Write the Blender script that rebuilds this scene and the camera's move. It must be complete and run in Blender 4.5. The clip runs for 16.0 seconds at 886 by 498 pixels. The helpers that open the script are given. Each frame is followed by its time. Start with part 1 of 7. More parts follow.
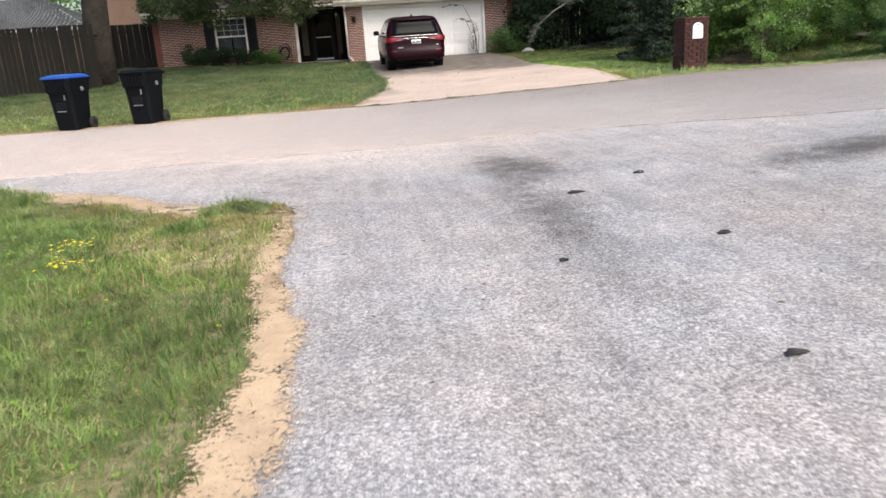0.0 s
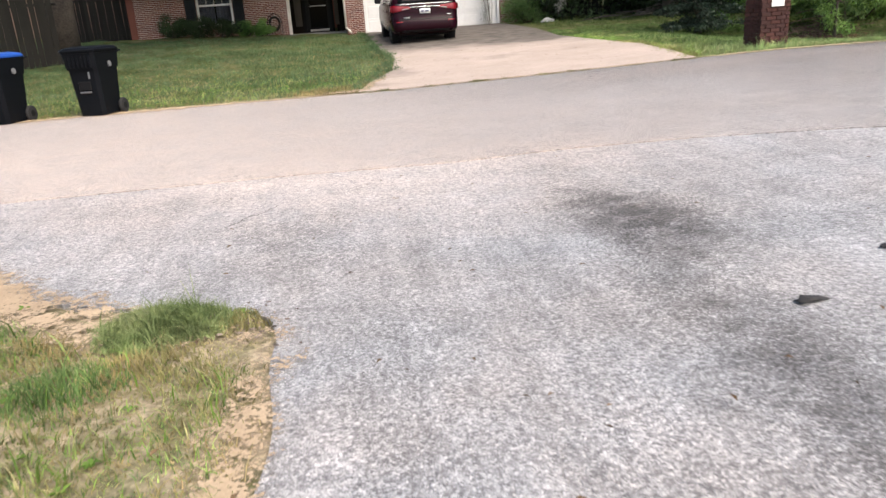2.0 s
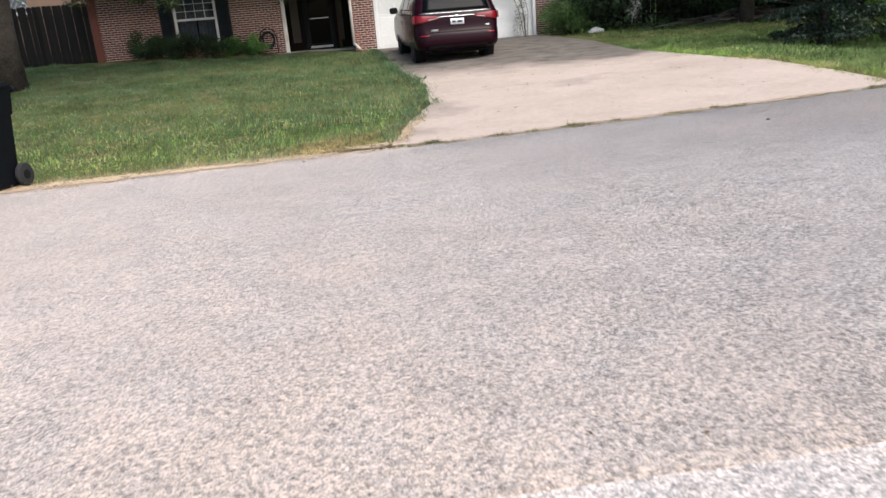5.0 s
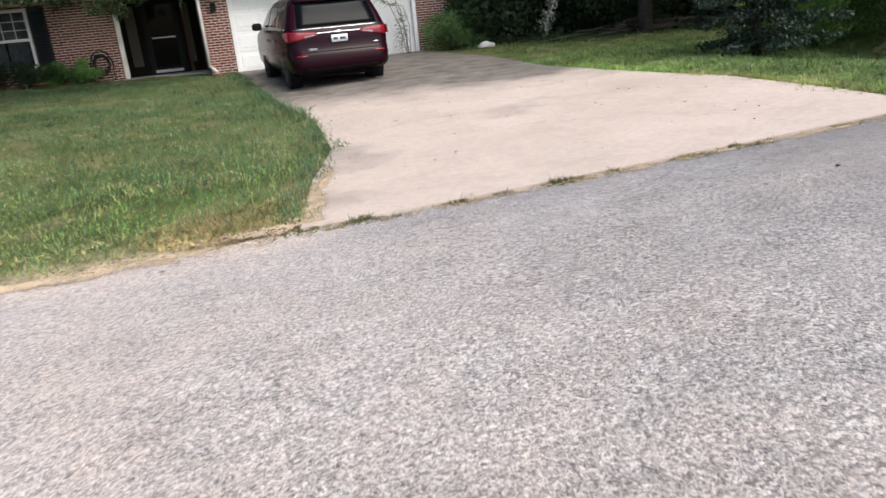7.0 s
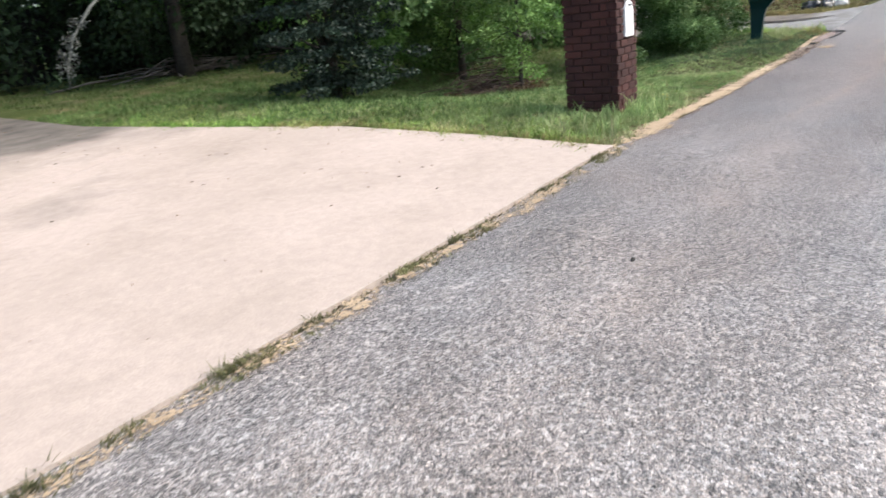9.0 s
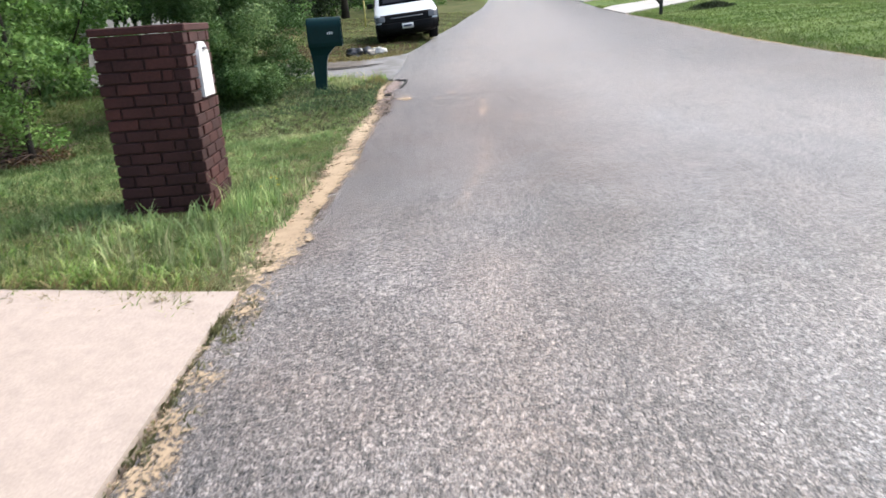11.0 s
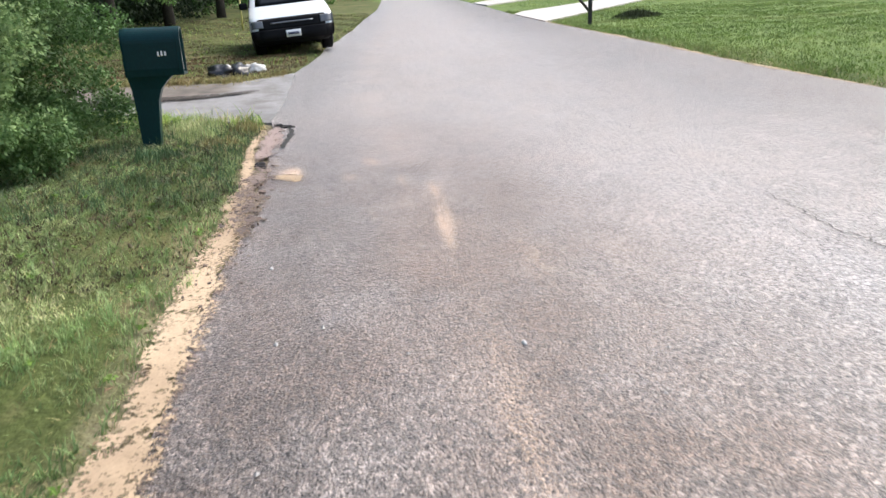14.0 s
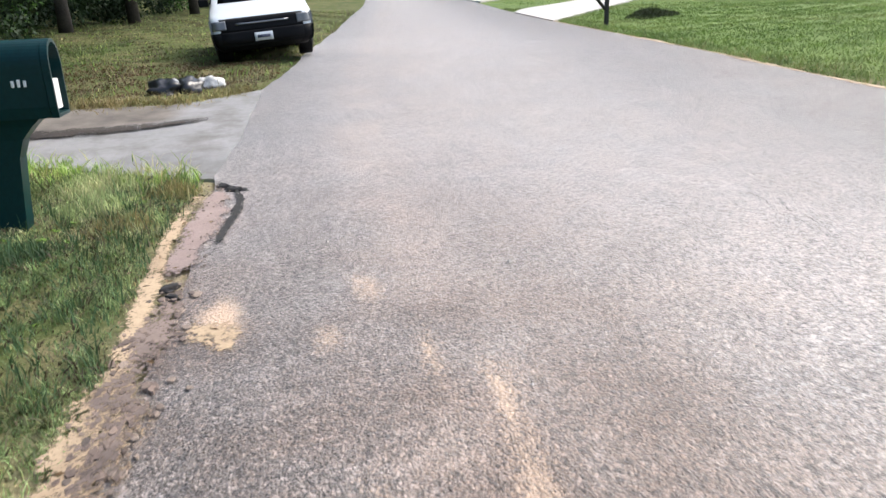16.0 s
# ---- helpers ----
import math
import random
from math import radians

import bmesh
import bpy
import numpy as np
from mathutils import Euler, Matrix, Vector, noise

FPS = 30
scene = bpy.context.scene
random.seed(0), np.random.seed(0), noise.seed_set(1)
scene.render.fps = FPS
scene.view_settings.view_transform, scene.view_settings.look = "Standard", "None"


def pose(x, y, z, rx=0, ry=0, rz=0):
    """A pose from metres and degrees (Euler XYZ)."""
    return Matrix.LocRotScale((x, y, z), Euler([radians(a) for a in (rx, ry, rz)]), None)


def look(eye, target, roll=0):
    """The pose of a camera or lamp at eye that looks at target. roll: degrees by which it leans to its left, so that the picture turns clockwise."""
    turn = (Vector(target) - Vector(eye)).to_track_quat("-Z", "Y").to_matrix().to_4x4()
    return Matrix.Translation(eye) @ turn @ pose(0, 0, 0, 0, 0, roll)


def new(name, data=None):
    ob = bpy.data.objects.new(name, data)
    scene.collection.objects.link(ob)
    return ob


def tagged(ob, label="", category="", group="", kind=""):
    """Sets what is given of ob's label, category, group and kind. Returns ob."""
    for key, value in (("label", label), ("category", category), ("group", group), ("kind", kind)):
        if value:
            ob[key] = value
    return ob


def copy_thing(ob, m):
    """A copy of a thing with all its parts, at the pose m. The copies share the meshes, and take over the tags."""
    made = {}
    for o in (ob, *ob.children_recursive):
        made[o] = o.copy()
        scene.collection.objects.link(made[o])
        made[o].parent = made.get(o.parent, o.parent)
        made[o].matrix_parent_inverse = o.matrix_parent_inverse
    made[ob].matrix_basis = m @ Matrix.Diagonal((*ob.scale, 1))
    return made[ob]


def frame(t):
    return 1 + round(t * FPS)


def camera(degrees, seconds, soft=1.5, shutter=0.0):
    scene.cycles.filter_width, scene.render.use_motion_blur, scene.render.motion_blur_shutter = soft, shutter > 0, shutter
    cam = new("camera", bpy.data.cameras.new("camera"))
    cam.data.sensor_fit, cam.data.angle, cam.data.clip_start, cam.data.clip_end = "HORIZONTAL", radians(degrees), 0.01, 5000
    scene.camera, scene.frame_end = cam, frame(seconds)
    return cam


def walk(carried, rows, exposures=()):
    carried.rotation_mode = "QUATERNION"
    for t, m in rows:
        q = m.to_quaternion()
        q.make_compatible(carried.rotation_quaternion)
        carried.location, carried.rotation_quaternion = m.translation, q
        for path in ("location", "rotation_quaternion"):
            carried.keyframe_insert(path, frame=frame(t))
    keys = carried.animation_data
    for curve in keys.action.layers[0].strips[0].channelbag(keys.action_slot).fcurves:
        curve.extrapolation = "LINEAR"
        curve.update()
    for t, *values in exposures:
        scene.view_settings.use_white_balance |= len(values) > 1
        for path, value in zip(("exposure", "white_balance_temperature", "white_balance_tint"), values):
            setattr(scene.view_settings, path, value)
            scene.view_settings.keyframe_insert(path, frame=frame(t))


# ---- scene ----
cam = camera(63.1, 16.0, 1.5, 0.22)
METRES, EYE, TILT, LEAN, TURN = 24.14, 1.4, 0.0, 0.0, -7.5
ROWS = [
    (0.0, 0.0, 0.0, 0.0, -1.01, -15.89, 3.46),
    (0.5, -0.0056, 0.0309, 0.0008, -2.49, -16.1, 3.29),
    (1.0, -0.0101, 0.0656, 0.0014, -2.02, -16.55, 3.58),
    (1.5, -0.0164, 0.0967, 0.0021, -2.22, -17.41, 3.43),
    (2.0, -0.0197, 0.127, 0.0015, -1.42, -18.15, 3.54),
    (2.5, -0.0251, 0.1593, 0.002, -1.2, -18.97, 3.50),
    (3.0, -0.0268, 0.192, 0.0024, 0.15, -18.79, 3.84),
    (3.5, -0.0326, 0.2267, 0.0025, 0.78, -18.89, 4.04),
    (6.0, -0.0651, 0.3843, 0.0048, -4.85, -16.32, 5.21),
    (6.5, -0.0697, 0.4133, 0.0062, -7.35, -16.4, 5.55),
    (7.0, -0.0711, 0.4442, 0.0059, -12.92, -17.19, 5.52),
    (7.5, -0.0698, 0.4768, 0.0063, -19.04, -17.11, 5.9),
    (8.0, -0.0647, 0.5089, 0.0055, -29.28, -17.61, 5.67),
    (8.5, -0.0549, 0.5393, 0.0065, -39.72, -17.53, 5.76),
    (9.0, -0.0428, 0.5637, 0.0073, -49.68, -18.03, 5.95),
    (9.5, -0.0225, 0.5862, 0.0081, -60.26, -17.9, 5.9),
    (10.0, -0.0, 0.607, 0.0074, -71.23, -18.55, 5.06),
    (12.5, 0.1468, 0.6457, 0.0102, -92.9, -18.01, 2.74),
    (13.0, 0.1791, 0.6495, 0.0117, -93.68, -19.32, 2.33),
    (13.5, 0.2093, 0.6489, 0.012, -94.22, -18.82, 2.18),
    (14.0, 0.2381, 0.6516, 0.0132, -93.84, -18.46, 2.31),
    (14.5, 0.2676, 0.651, 0.0132, -94.82, -18.17, 2.03),
    (15.0, 0.2978, 0.6538, 0.0138, -94.39, -18.08, 2.16),
    (15.5, 0.3284, 0.6547, 0.0143, -95.38, -18.51, 1.93),
    (16.0, 0.3562, 0.6568, 0.0154, -94.97, -18.8, 2.02),
]
walk(cam, [(t, pose(0, 0, EYE, TILT, LEAN, TURN) @ pose(METRES * x, METRES * y, METRES * z, 90 + pitch, roll, yaw)) for t, x, y, z, yaw, pitch, roll in ROWS],
     [(0.0, 0.98, 6700, 10), (2.5, 0.98, 6750, 10), (3.5, 0.80, 6600, 10), (6.0, 0.90, 6250, 7), (7.5, 0.91, 6250, 7), (8.5, 1.03, 6250, 7), (9.0, 1.06, 6250, 7), (10.0, 1.06, 6200, 7), (12.5, 1.14, 6400, 9), (16.0, 1.17, 6300, 8)])
# world: soft late light from a veiled sky, with a weak wide sun from the south-east
world = bpy.data.worlds.new("world")
scene.world = world
world.use_nodes = True
wn = world.node_tree
sky = wn.nodes.new("ShaderNodeTexSky")
sky.sky_type, sky.sun_disc = "NISHITA", False
sky.sun_elevation, sky.sun_rotation = radians(50), radians(150)
sky.air_density, sky.dust_density, sky.ozone_density = 1.0, 4.0, 1.0
wn.links.new(sky.outputs[0], wn.nodes["Background"].inputs[0])
wn.nodes["Background"].inputs[1].default_value = 0.15
sun_data = bpy.data.lights.new("sun", "SUN")
sun_data.energy, sun_data.angle, sun_data.color = 1.5, radians(35), (1.0, 0.94, 0.87)
sun = new("sun", sun_data)
sun.matrix_world = look((16, -28, 42), (0, 0, 0))

# ---- materials ----


def nodes_of(name):
    m = bpy.data.materials.new(name)
    m.use_nodes = True
    nt = m.node_tree
    return m, nt, nt.nodes["Principled BSDF"]


def link(nt, a, b):
    nt.links.new(a, b)


def noise_tex(nt, scale, detail=3.0, vec=None, rough=0.55):
    n = nt.nodes.new("ShaderNodeTexNoise")
    n.inputs["Scale"].default_value, n.inputs["Detail"].default_value, n.inputs["Roughness"].default_value = scale, detail, rough
    if vec is not None:
        link(nt, vec, n.inputs["Vector"])
    return n.outputs["Fac"]


def ramp(nt, fac, stops):
    r = nt.nodes.new("ShaderNodeValToRGB")
    while len(r.color_ramp.elements) < len(stops):
        r.color_ramp.elements.new(0.5)
    for e, (p, c) in zip(r.color_ramp.elements, stops):
        e.position, e.color = p, (*c, 1) if not isinstance(c, (int, float)) else (c, c, c, 1)
    link(nt, fac, r.inputs[0])
    return r.outputs[0]


def mix(nt, fac, a, b, mode="MIX"):
    m = nt.nodes.new("ShaderNodeMix")
    m.data_type, m.blend_type = "RGBA", mode
    for sock, v in ((0, fac), (6, a), (7, b)):
        if isinstance(v, (int, float)):
            m.inputs[sock].default_value = v if sock == 0 else (v, v, v, 1)
        elif isinstance(v, tuple):
            m.inputs[sock].default_value = (*v, 1)
        else:
            link(nt, v, m.inputs[sock])
    return m.outputs[2]


def place(nt):
    return nt.nodes.new("ShaderNodeNewGeometry").outputs["Position"]


def bump(nt, bsdf, height, strength=0.4, dist=0.01):
    b = nt.nodes.new("ShaderNodeBump")
    b.inputs["Strength"].default_value, b.inputs["Distance"].default_value = strength, dist
    link(nt, height, b.inputs["Height"])
    link(nt, b.outputs[0], bsdf.inputs["Normal"])


def plain(name, col, rough=0.6, metal=0.0, var=0.12, big=1.2, fine=30.0, relief=0.15, coat=0.0, spec=0.5, dirt=None):
    """A worn surface of one colour: two scales of tone, fine relief."""
    m, nt, b = nodes_of(name)
    p = place(nt)
    n1, n2 = noise_tex(nt, big, 4, p), noise_tex(nt, fine, 3, p)
    tone = mix(nt, 0.5, n1, n2)
    lo, hi = tuple(c * (1 - 2 * var) for c in col), tuple(min(1, c * (1 + 2 * var)) for c in col)
    c = ramp(nt, tone, [(0.3, lo), (0.7, hi)])
    if dirt:
        c = mix(nt, ramp(nt, noise_tex(nt, big * 2.3, 5, p), [(0.5, 0.0), (0.75, 0.6)]), c, dirt)
    link(nt, c, b.inputs["Base Color"])
    b.inputs["Roughness"].default_value, b.inputs["Metallic"].default_value = rough, metal
    b.inputs["Coat Weight"].default_value, b.inputs["Specular IOR Level"].default_value = coat, spec
    if relief:
        bump(nt, b, n2, relief, 0.004)
    return m


def pieces(name, cols, rough=0.85, var=0.25, fine=60.0, relief=0.4, island=False):
    """Colour picked piece by piece from a row of tones."""
    m, nt, b = nodes_of(name)
    p = place(nt)
    rnd = nt.nodes.new("ShaderNodeNewGeometry").outputs["Random Per Island"] if island else nt.nodes.new("ShaderNodeObjectInfo").outputs["Random"]
    c = ramp(nt, rnd, [(i / max(1, len(cols) - 1), k) for i, k in enumerate(cols)])
    n2 = noise_tex(nt, fine, 4, p)
    c = mix(nt, 1.0, c, ramp(nt, mix(nt, 0.5, n2, noise_tex(nt, 2.0, 3, p)), [(0.3, 1 - var), (0.7, 1 + var * 0.4)]), "MULTIPLY")
    link(nt, c, b.inputs["Base Color"])
    b.inputs["Roughness"].default_value = rough
    b.inputs["Specular IOR Level"].default_value = 0.3
    bump(nt, b, n2, relief, 0.004)
    return m


def asphalt(name, dark, light, warm, chips=75.0, coarse=1.0, glare=0.0):
    """Chip seal: stones of several greys in a dark binder, with stains, dust, worn bands and an added glare."""
    m, nt, b = nodes_of(name)
    p = place(nt)

    def cells(scale, jitter=1.0):
        v = nt.nodes.new("ShaderNodeTexVoronoi")
        v.inputs["Scale"].default_value, v.inputs["Randomness"].default_value = scale, jitter
        link(nt, p, v.inputs["Vector"])
        k = nt.nodes.new("ShaderNodeSeparateColor")
        link(nt, v.outputs["Color"], k.inputs[0])
        return v.outputs["Distance"], k.outputs[0], k.outputs[1]

    def math_node(op, x, y):
        n = nt.nodes.new("ShaderNodeMath")
        n.operation = op
        for sock, val in zip(n.inputs, (x, y)):
            if isinstance(val, (int, float)):
                sock.default_value = val
            else:
                link(nt, val, sock)
        return n.outputs[0]

    def spread(key):
        n = nt.nodes.new("ShaderNodeAttribute")
        n.attribute_name = key
        return n.outputs["Fac"]

    warp = nt.nodes.new("ShaderNodeVectorMath")
    warp.operation = "MULTIPLY_ADD"
    wob = nt.nodes.new("ShaderNodeTexNoise")
    wob.inputs["Scale"].default_value, wob.inputs["Detail"].default_value = 90.0, 2.0
    link(nt, p, wob.inputs["Vector"])
    link(nt, wob.outputs["Color"], warp.inputs[0])
    warp.inputs[1].default_value = (0.016, 0.016, 0.016)
    link(nt, p, warp.inputs[2])
    p_flat, p = p, warp.outputs[0]
    dist, tone, tone_b = cells(chips)
    dist_f, grit, grit_b = cells(chips * 2.1)
    p = p_flat
    mid = tuple(0.45 * (a + c) for a, c in zip(dark, light))
    stone = ramp(nt, tone, [(0.0, tuple(0.62 * k for k in mid)), (0.5, mid), (0.85, tuple(1.22 * k for k in mid)), (1.0, tuple(min(0.85, 1.5 * k) for k in mid))])
    stone = mix(nt, 1.0, stone, ramp(nt, grit, [(0.0, 1 - 0.45 * coarse), (1.0, 1 + 0.40 * coarse)]), "MULTIPLY")
    # open pits between the stones, thicker in some patches than in others
    wear = noise_tex(nt, 1.9, 5, p, 0.62)
    pits = ramp(nt, math_node("ADD", grit_b, math_node("MULTIPLY", math_node("SUBTRACT", wear, 0.5), 1.1)), [(0.60, 0.0), (0.70, 1.0)])
    pits = math_node("MULTIPLY", pits, ramp(nt, tone_b, [(0.35, 0.25), (0.75, 1.0)]))
    c = mix(nt, math_node("MULTIPLY", pits, 0.95 * coarse), stone, dark)
    # ragged gaps where several stones are gone together
    gap = ramp(nt, noise_tex(nt, 34.0, 4, p, 0.7), [(0.39, 1.0), (0.48, 0.0)])
    c = mix(nt, math_node("MULTIPLY", gap, min(1.0, 0.97 * coarse)), c, tuple(1.6 * k for k in dark))
    crown = ramp(nt, noise_tex(nt, 40.0, 3, p, 0.7), [(0.53, 0.0), (0.62, 1.0)])
    c = mix(nt, math_node("MULTIPLY", crown, 0.75 * coarse), c, tuple(min(0.85, 1.25 * k) for k in light))
    c = mix(nt, 0.55, c, ramp(nt, dist, [(0.35, 1.0), (0.9, 0.5)]), "MULTIPLY")
    c = mix(nt, 1.0, c, ramp(nt, noise_tex(nt, 0.35, 5, p), [(0.3, 0.80), (0.7, 1.15)]), "MULTIPLY")
    c = mix(nt, 1.0, c, ramp(nt, wear, [(0.3, 1.12), (0.7, 0.84)]), "MULTIPLY")
    c = mix(nt, 1.0, c, ramp(nt, noise_tex(nt, 9.0, 4, p), [(0.3, 0.88), (0.7, 1.10)]), "MULTIPLY")
    c = mix(nt, 1.0, c, ramp(nt, noise_tex(nt, 0.8, 4, p), [(0.35, (1.04, 0.995, 0.965)), (0.65, (0.97, 1.0, 1.03))]), "MULTIPLY")
    # faint streaks along the way the traffic runs
    lane = nt.nodes.new("ShaderNodeMapping")
    link(nt, p, lane.inputs["Vector"])
    lane.inputs["Scale"].default_value = (0.5, 7.0, 1.0) if glare > 0.5 else (7.0, 0.5, 1.0)
    c = mix(nt, 1.0, c, ramp(nt, noise_tex(nt, 1.0, 4, lane.outputs[0], 0.6), [(0.32, 0.84), (0.6, 1.05)]), "MULTIPLY")
    speck = mix(nt, 0.5, tone, grit)
    patchy = ramp(nt, noise_tex(nt, 2.6, 5, p, 0.6), [(0.3, 0.62), (0.7, 1.3)])
    veil = ramp(nt, math_node("ADD", math_node("MULTIPLY", spread("dust_haze"), patchy), math_node("MULTIPLY", math_node("SUBTRACT", speck, 0.5), 0.35)), [(0.05, 0.0), (1.0, 1.0)])
    c = mix(nt, veil, c, mix(nt, 1.0, mix(nt, math_node("MULTIPLY", gap, 0.55), warm, dark), ramp(nt, speck, [(0.2, 0.5), (0.8, 1.4)]), "MULTIPLY"))
    c = mix(nt, math_node("MULTIPLY", spread("grime"), ramp(nt, noise_tex(nt, 1.4, 5, p, 0.6), [(0.3, 0.6), (0.7, 1.25)])), c, mix(nt, 1.0, c, (0.45, 0.36, 0.30), "MULTIPLY"))
    # loose sand lies over the stones, thin at its rim
    lies = math_node("ADD", math_node("MULTIPLY", spread("sand"), patchy), math_node("MULTIPLY", math_node("SUBTRACT", speck, 0.5), 0.5))
    c = mix(nt, ramp(nt, lies, [(0.22, 0.0), (0.75, 0.92)]), c, (0.58, 0.41, 0.28))
    # stains sink into the pits first and leave the crowns of the stones pale
    soak = math_node("ADD", math_node("MULTIPLY", spread("stain"), ramp(nt, noise_tex(nt, 4.0, 6, p, 0.65), [(0.3, 0.5), (0.68, 1.35)])), math_node("MULTIPLY", math_node("SUBTRACT", 0.55, speck), 0.55))
    c = mix(nt, ramp(nt, soak, [(0.18, 0.0), (0.85, 0.9)]), c, (0.045, 0.040, 0.038))
    link(nt, c, b.inputs["Base Color"])
    b.inputs["Roughness"].default_value, b.inputs["Specular IOR Level"].default_value = 0.6 - 0.06 * glare, 0.5 + 0.1 * glare
    # sheen stands in for pale sky glare on the road toward the skyline
    b.inputs["Sheen Weight"].default_value, b.inputs["Sheen Roughness"].default_value = glare, 0.2
    b.inputs["Sheen Tint"].default_value = (1.0, 0.91, 0.87, 1)
    hgt = mix(nt, 0.4, ramp(nt, dist, [(0.0, 1.0), (0.9, 0.0)]), tone_b)
    bump(nt, b, hgt, 0.9, 0.009)
    return m


def foliage(name, cols, rough=0.6, trans=0.25, patch=1.1):
    """Leaves: a colour per leaf, paler or drier by patches, with clump shading painted in; thin, so that some light
    comes through.
    """
    m, nt, b = nodes_of(name)
    g = nt.nodes.new("ShaderNodeNewGeometry")
    drift = nt.nodes.new("ShaderNodeMath")
    drift.operation, drift.use_clamp = "MULTIPLY_ADD", True
    link(nt, mix(nt, 0.62, g.outputs["Random Per Island"], ramp(nt, noise_tex(nt, patch, 4, g.outputs["Position"], 0.6), [(0.33, 0.0), (0.67, 1.0)])), drift.inputs[0])
    drift.inputs[1].default_value, drift.inputs[2].default_value = 1.1, -0.05
    c = ramp(nt, drift.outputs[0], [(i / (len(cols) - 1), k) for i, k in enumerate(cols)])
    c = mix(nt, 1.0, c, ramp(nt, noise_tex(nt, 1.3, 5, g.outputs["Position"], 0.62), [(0.3, 0.62), (0.7, 1.36)]), "MULTIPLY")
    # finer patches put the light and shade of clumps into the colour
    c = mix(nt, 1.0, c, ramp(nt, noise_tex(nt, 6.5, 4, g.outputs["Position"], 0.62), [(0.32, 0.58), (0.68, 1.38)]), "MULTIPLY")
    link(nt, c, b.inputs["Base Color"])
    b.inputs["Roughness"].default_value, b.inputs["Specular IOR Level"].default_value = rough, 0.25
    t = nt.nodes.new("ShaderNodeBsdfTranslucent")
    link(nt, c, t.inputs[0])
    mx = nt.nodes.new("ShaderNodeMixShader")
    mx.inputs[0].default_value = trans
    link(nt, b.outputs[0], mx.inputs[1])
    link(nt, t.outputs[0], mx.inputs[2])
    link(nt, mx.outputs[0], nt.nodes["Material Output"].inputs[0])
    return m


def glass(name, tint=(0.008, 0.010, 0.012), rough=0.05, spec=0.35):
    m, nt, b = nodes_of(name)
    b.inputs["Base Color"].default_value = (*tint, 1)
    b.inputs["Roughness"].default_value, b.inputs["Specular IOR Level"].default_value = rough, spec
    return m


def soil(name):
    """Turf floor: thatch, soil and moss between the blades."""
    m, nt, b = nodes_of(name)
    p = place(nt)
    c = ramp(nt, noise_tex(nt, 0.45, 5, p), [(0.25, (0.055, 0.07, 0.022)), (0.5, (0.08, 0.10, 0.032)), (0.75, (0.14, 0.135, 0.055))])
    c = mix(nt, ramp(nt, noise_tex(nt, 1.7, 5, p), [(0.5, 0.0), (0.72, 0.7)]), c, (0.24, 0.185, 0.11))
    bare = nt.nodes.new("ShaderNodeAttribute")
    bare.attribute_name = "bare"
    soft = nt.nodes.new("ShaderNodeMath")
    soft.operation = "MULTIPLY"
    link(nt, bare.outputs["Fac"], soft.inputs[0])
    link(nt, ramp(nt, noise_tex(nt, 5, 5, p, 0.6), [(0.35, 0.25), (0.6, 1.0)]), soft.inputs[1])
    c = mix(nt, soft.outputs[0], c, ramp(nt, noise_tex(nt, 14, 4, p), [(0.3, (0.31, 0.245, 0.165)), (0.7, (0.50, 0.41, 0.29))]))
    lush = nt.nodes.new("ShaderNodeAttribute")
    lush.attribute_name = "lush"
    c = mix(nt, lush.outputs["Fac"], c, ramp(nt, noise_tex(nt, 0.7, 5, p), [(0.3, (0.095, 0.145, 0.038)), (0.7, (0.15, 0.205, 0.06))]))
    c = mix(nt, 1.0, c, ramp(nt, noise_tex(nt, 40, 3, p), [(0.3, 0.75), (0.7, 1.15)]), "MULTIPLY")
    link(nt, c, b.inputs["Base Color"])
    b.inputs["Roughness"].default_value, b.inputs["Specular IOR Level"].default_value = 0.95, 0.1
    bump(nt, b, noise_tex(nt, 25, 4, p), 0.8, 0.03)
    return m


def concrete(name, lo, hi, stain, amount=0.4):
    m, nt, b = nodes_of(name)
    p = place(nt)
    c = ramp(nt, noise_tex(nt, 0.6, 5, p), [(0.3, lo), (0.7, hi)])
    c = mix(nt, ramp(nt, noise_tex(nt, 1.6, 6, p, 0.65), [(0.48, 0.0), (0.75, amount)]), c, stain)
    c = mix(nt, 1.0, c, ramp(nt, noise_tex(nt, 90, 3, p), [(0.3, 0.86), (0.7, 1.06)]), "MULTIPLY")
    c = mix(nt, 1.0, c, ramp(nt, noise_tex(nt, 14, 4, p), [(0.3, 0.92), (0.7, 1.05)]), "MULTIPLY")
    link(nt, c, b.inputs["Base Color"])
    b.inputs["Roughness"].default_value, b.inputs["Specular IOR Level"].default_value = 0.85, 0.3
    bump(nt, b, noise_tex(nt, 120, 3, p), 0.35, 0.003)
    return m


M_SOIL = soil("turf_floor")
M_ROAD = asphalt("chip_seal_warm", (0.036, 0.035, 0.035), (0.60, 0.575, 0.56), (0.57, 0.465, 0.39), 82.0, 1.0, 0.8)
M_SIDE = asphalt("chip_seal_grey", (0.07, 0.07, 0.07), (0.82, 0.81, 0.815), (0.67, 0.585, 0.53), 86.0, 0.48, 0.05)
M_SAND = concrete("dry_sand", (0.391, 0.293, 0.191), (0.521, 0.400, 0.270), (0.223, 0.158, 0.102), 0.8)


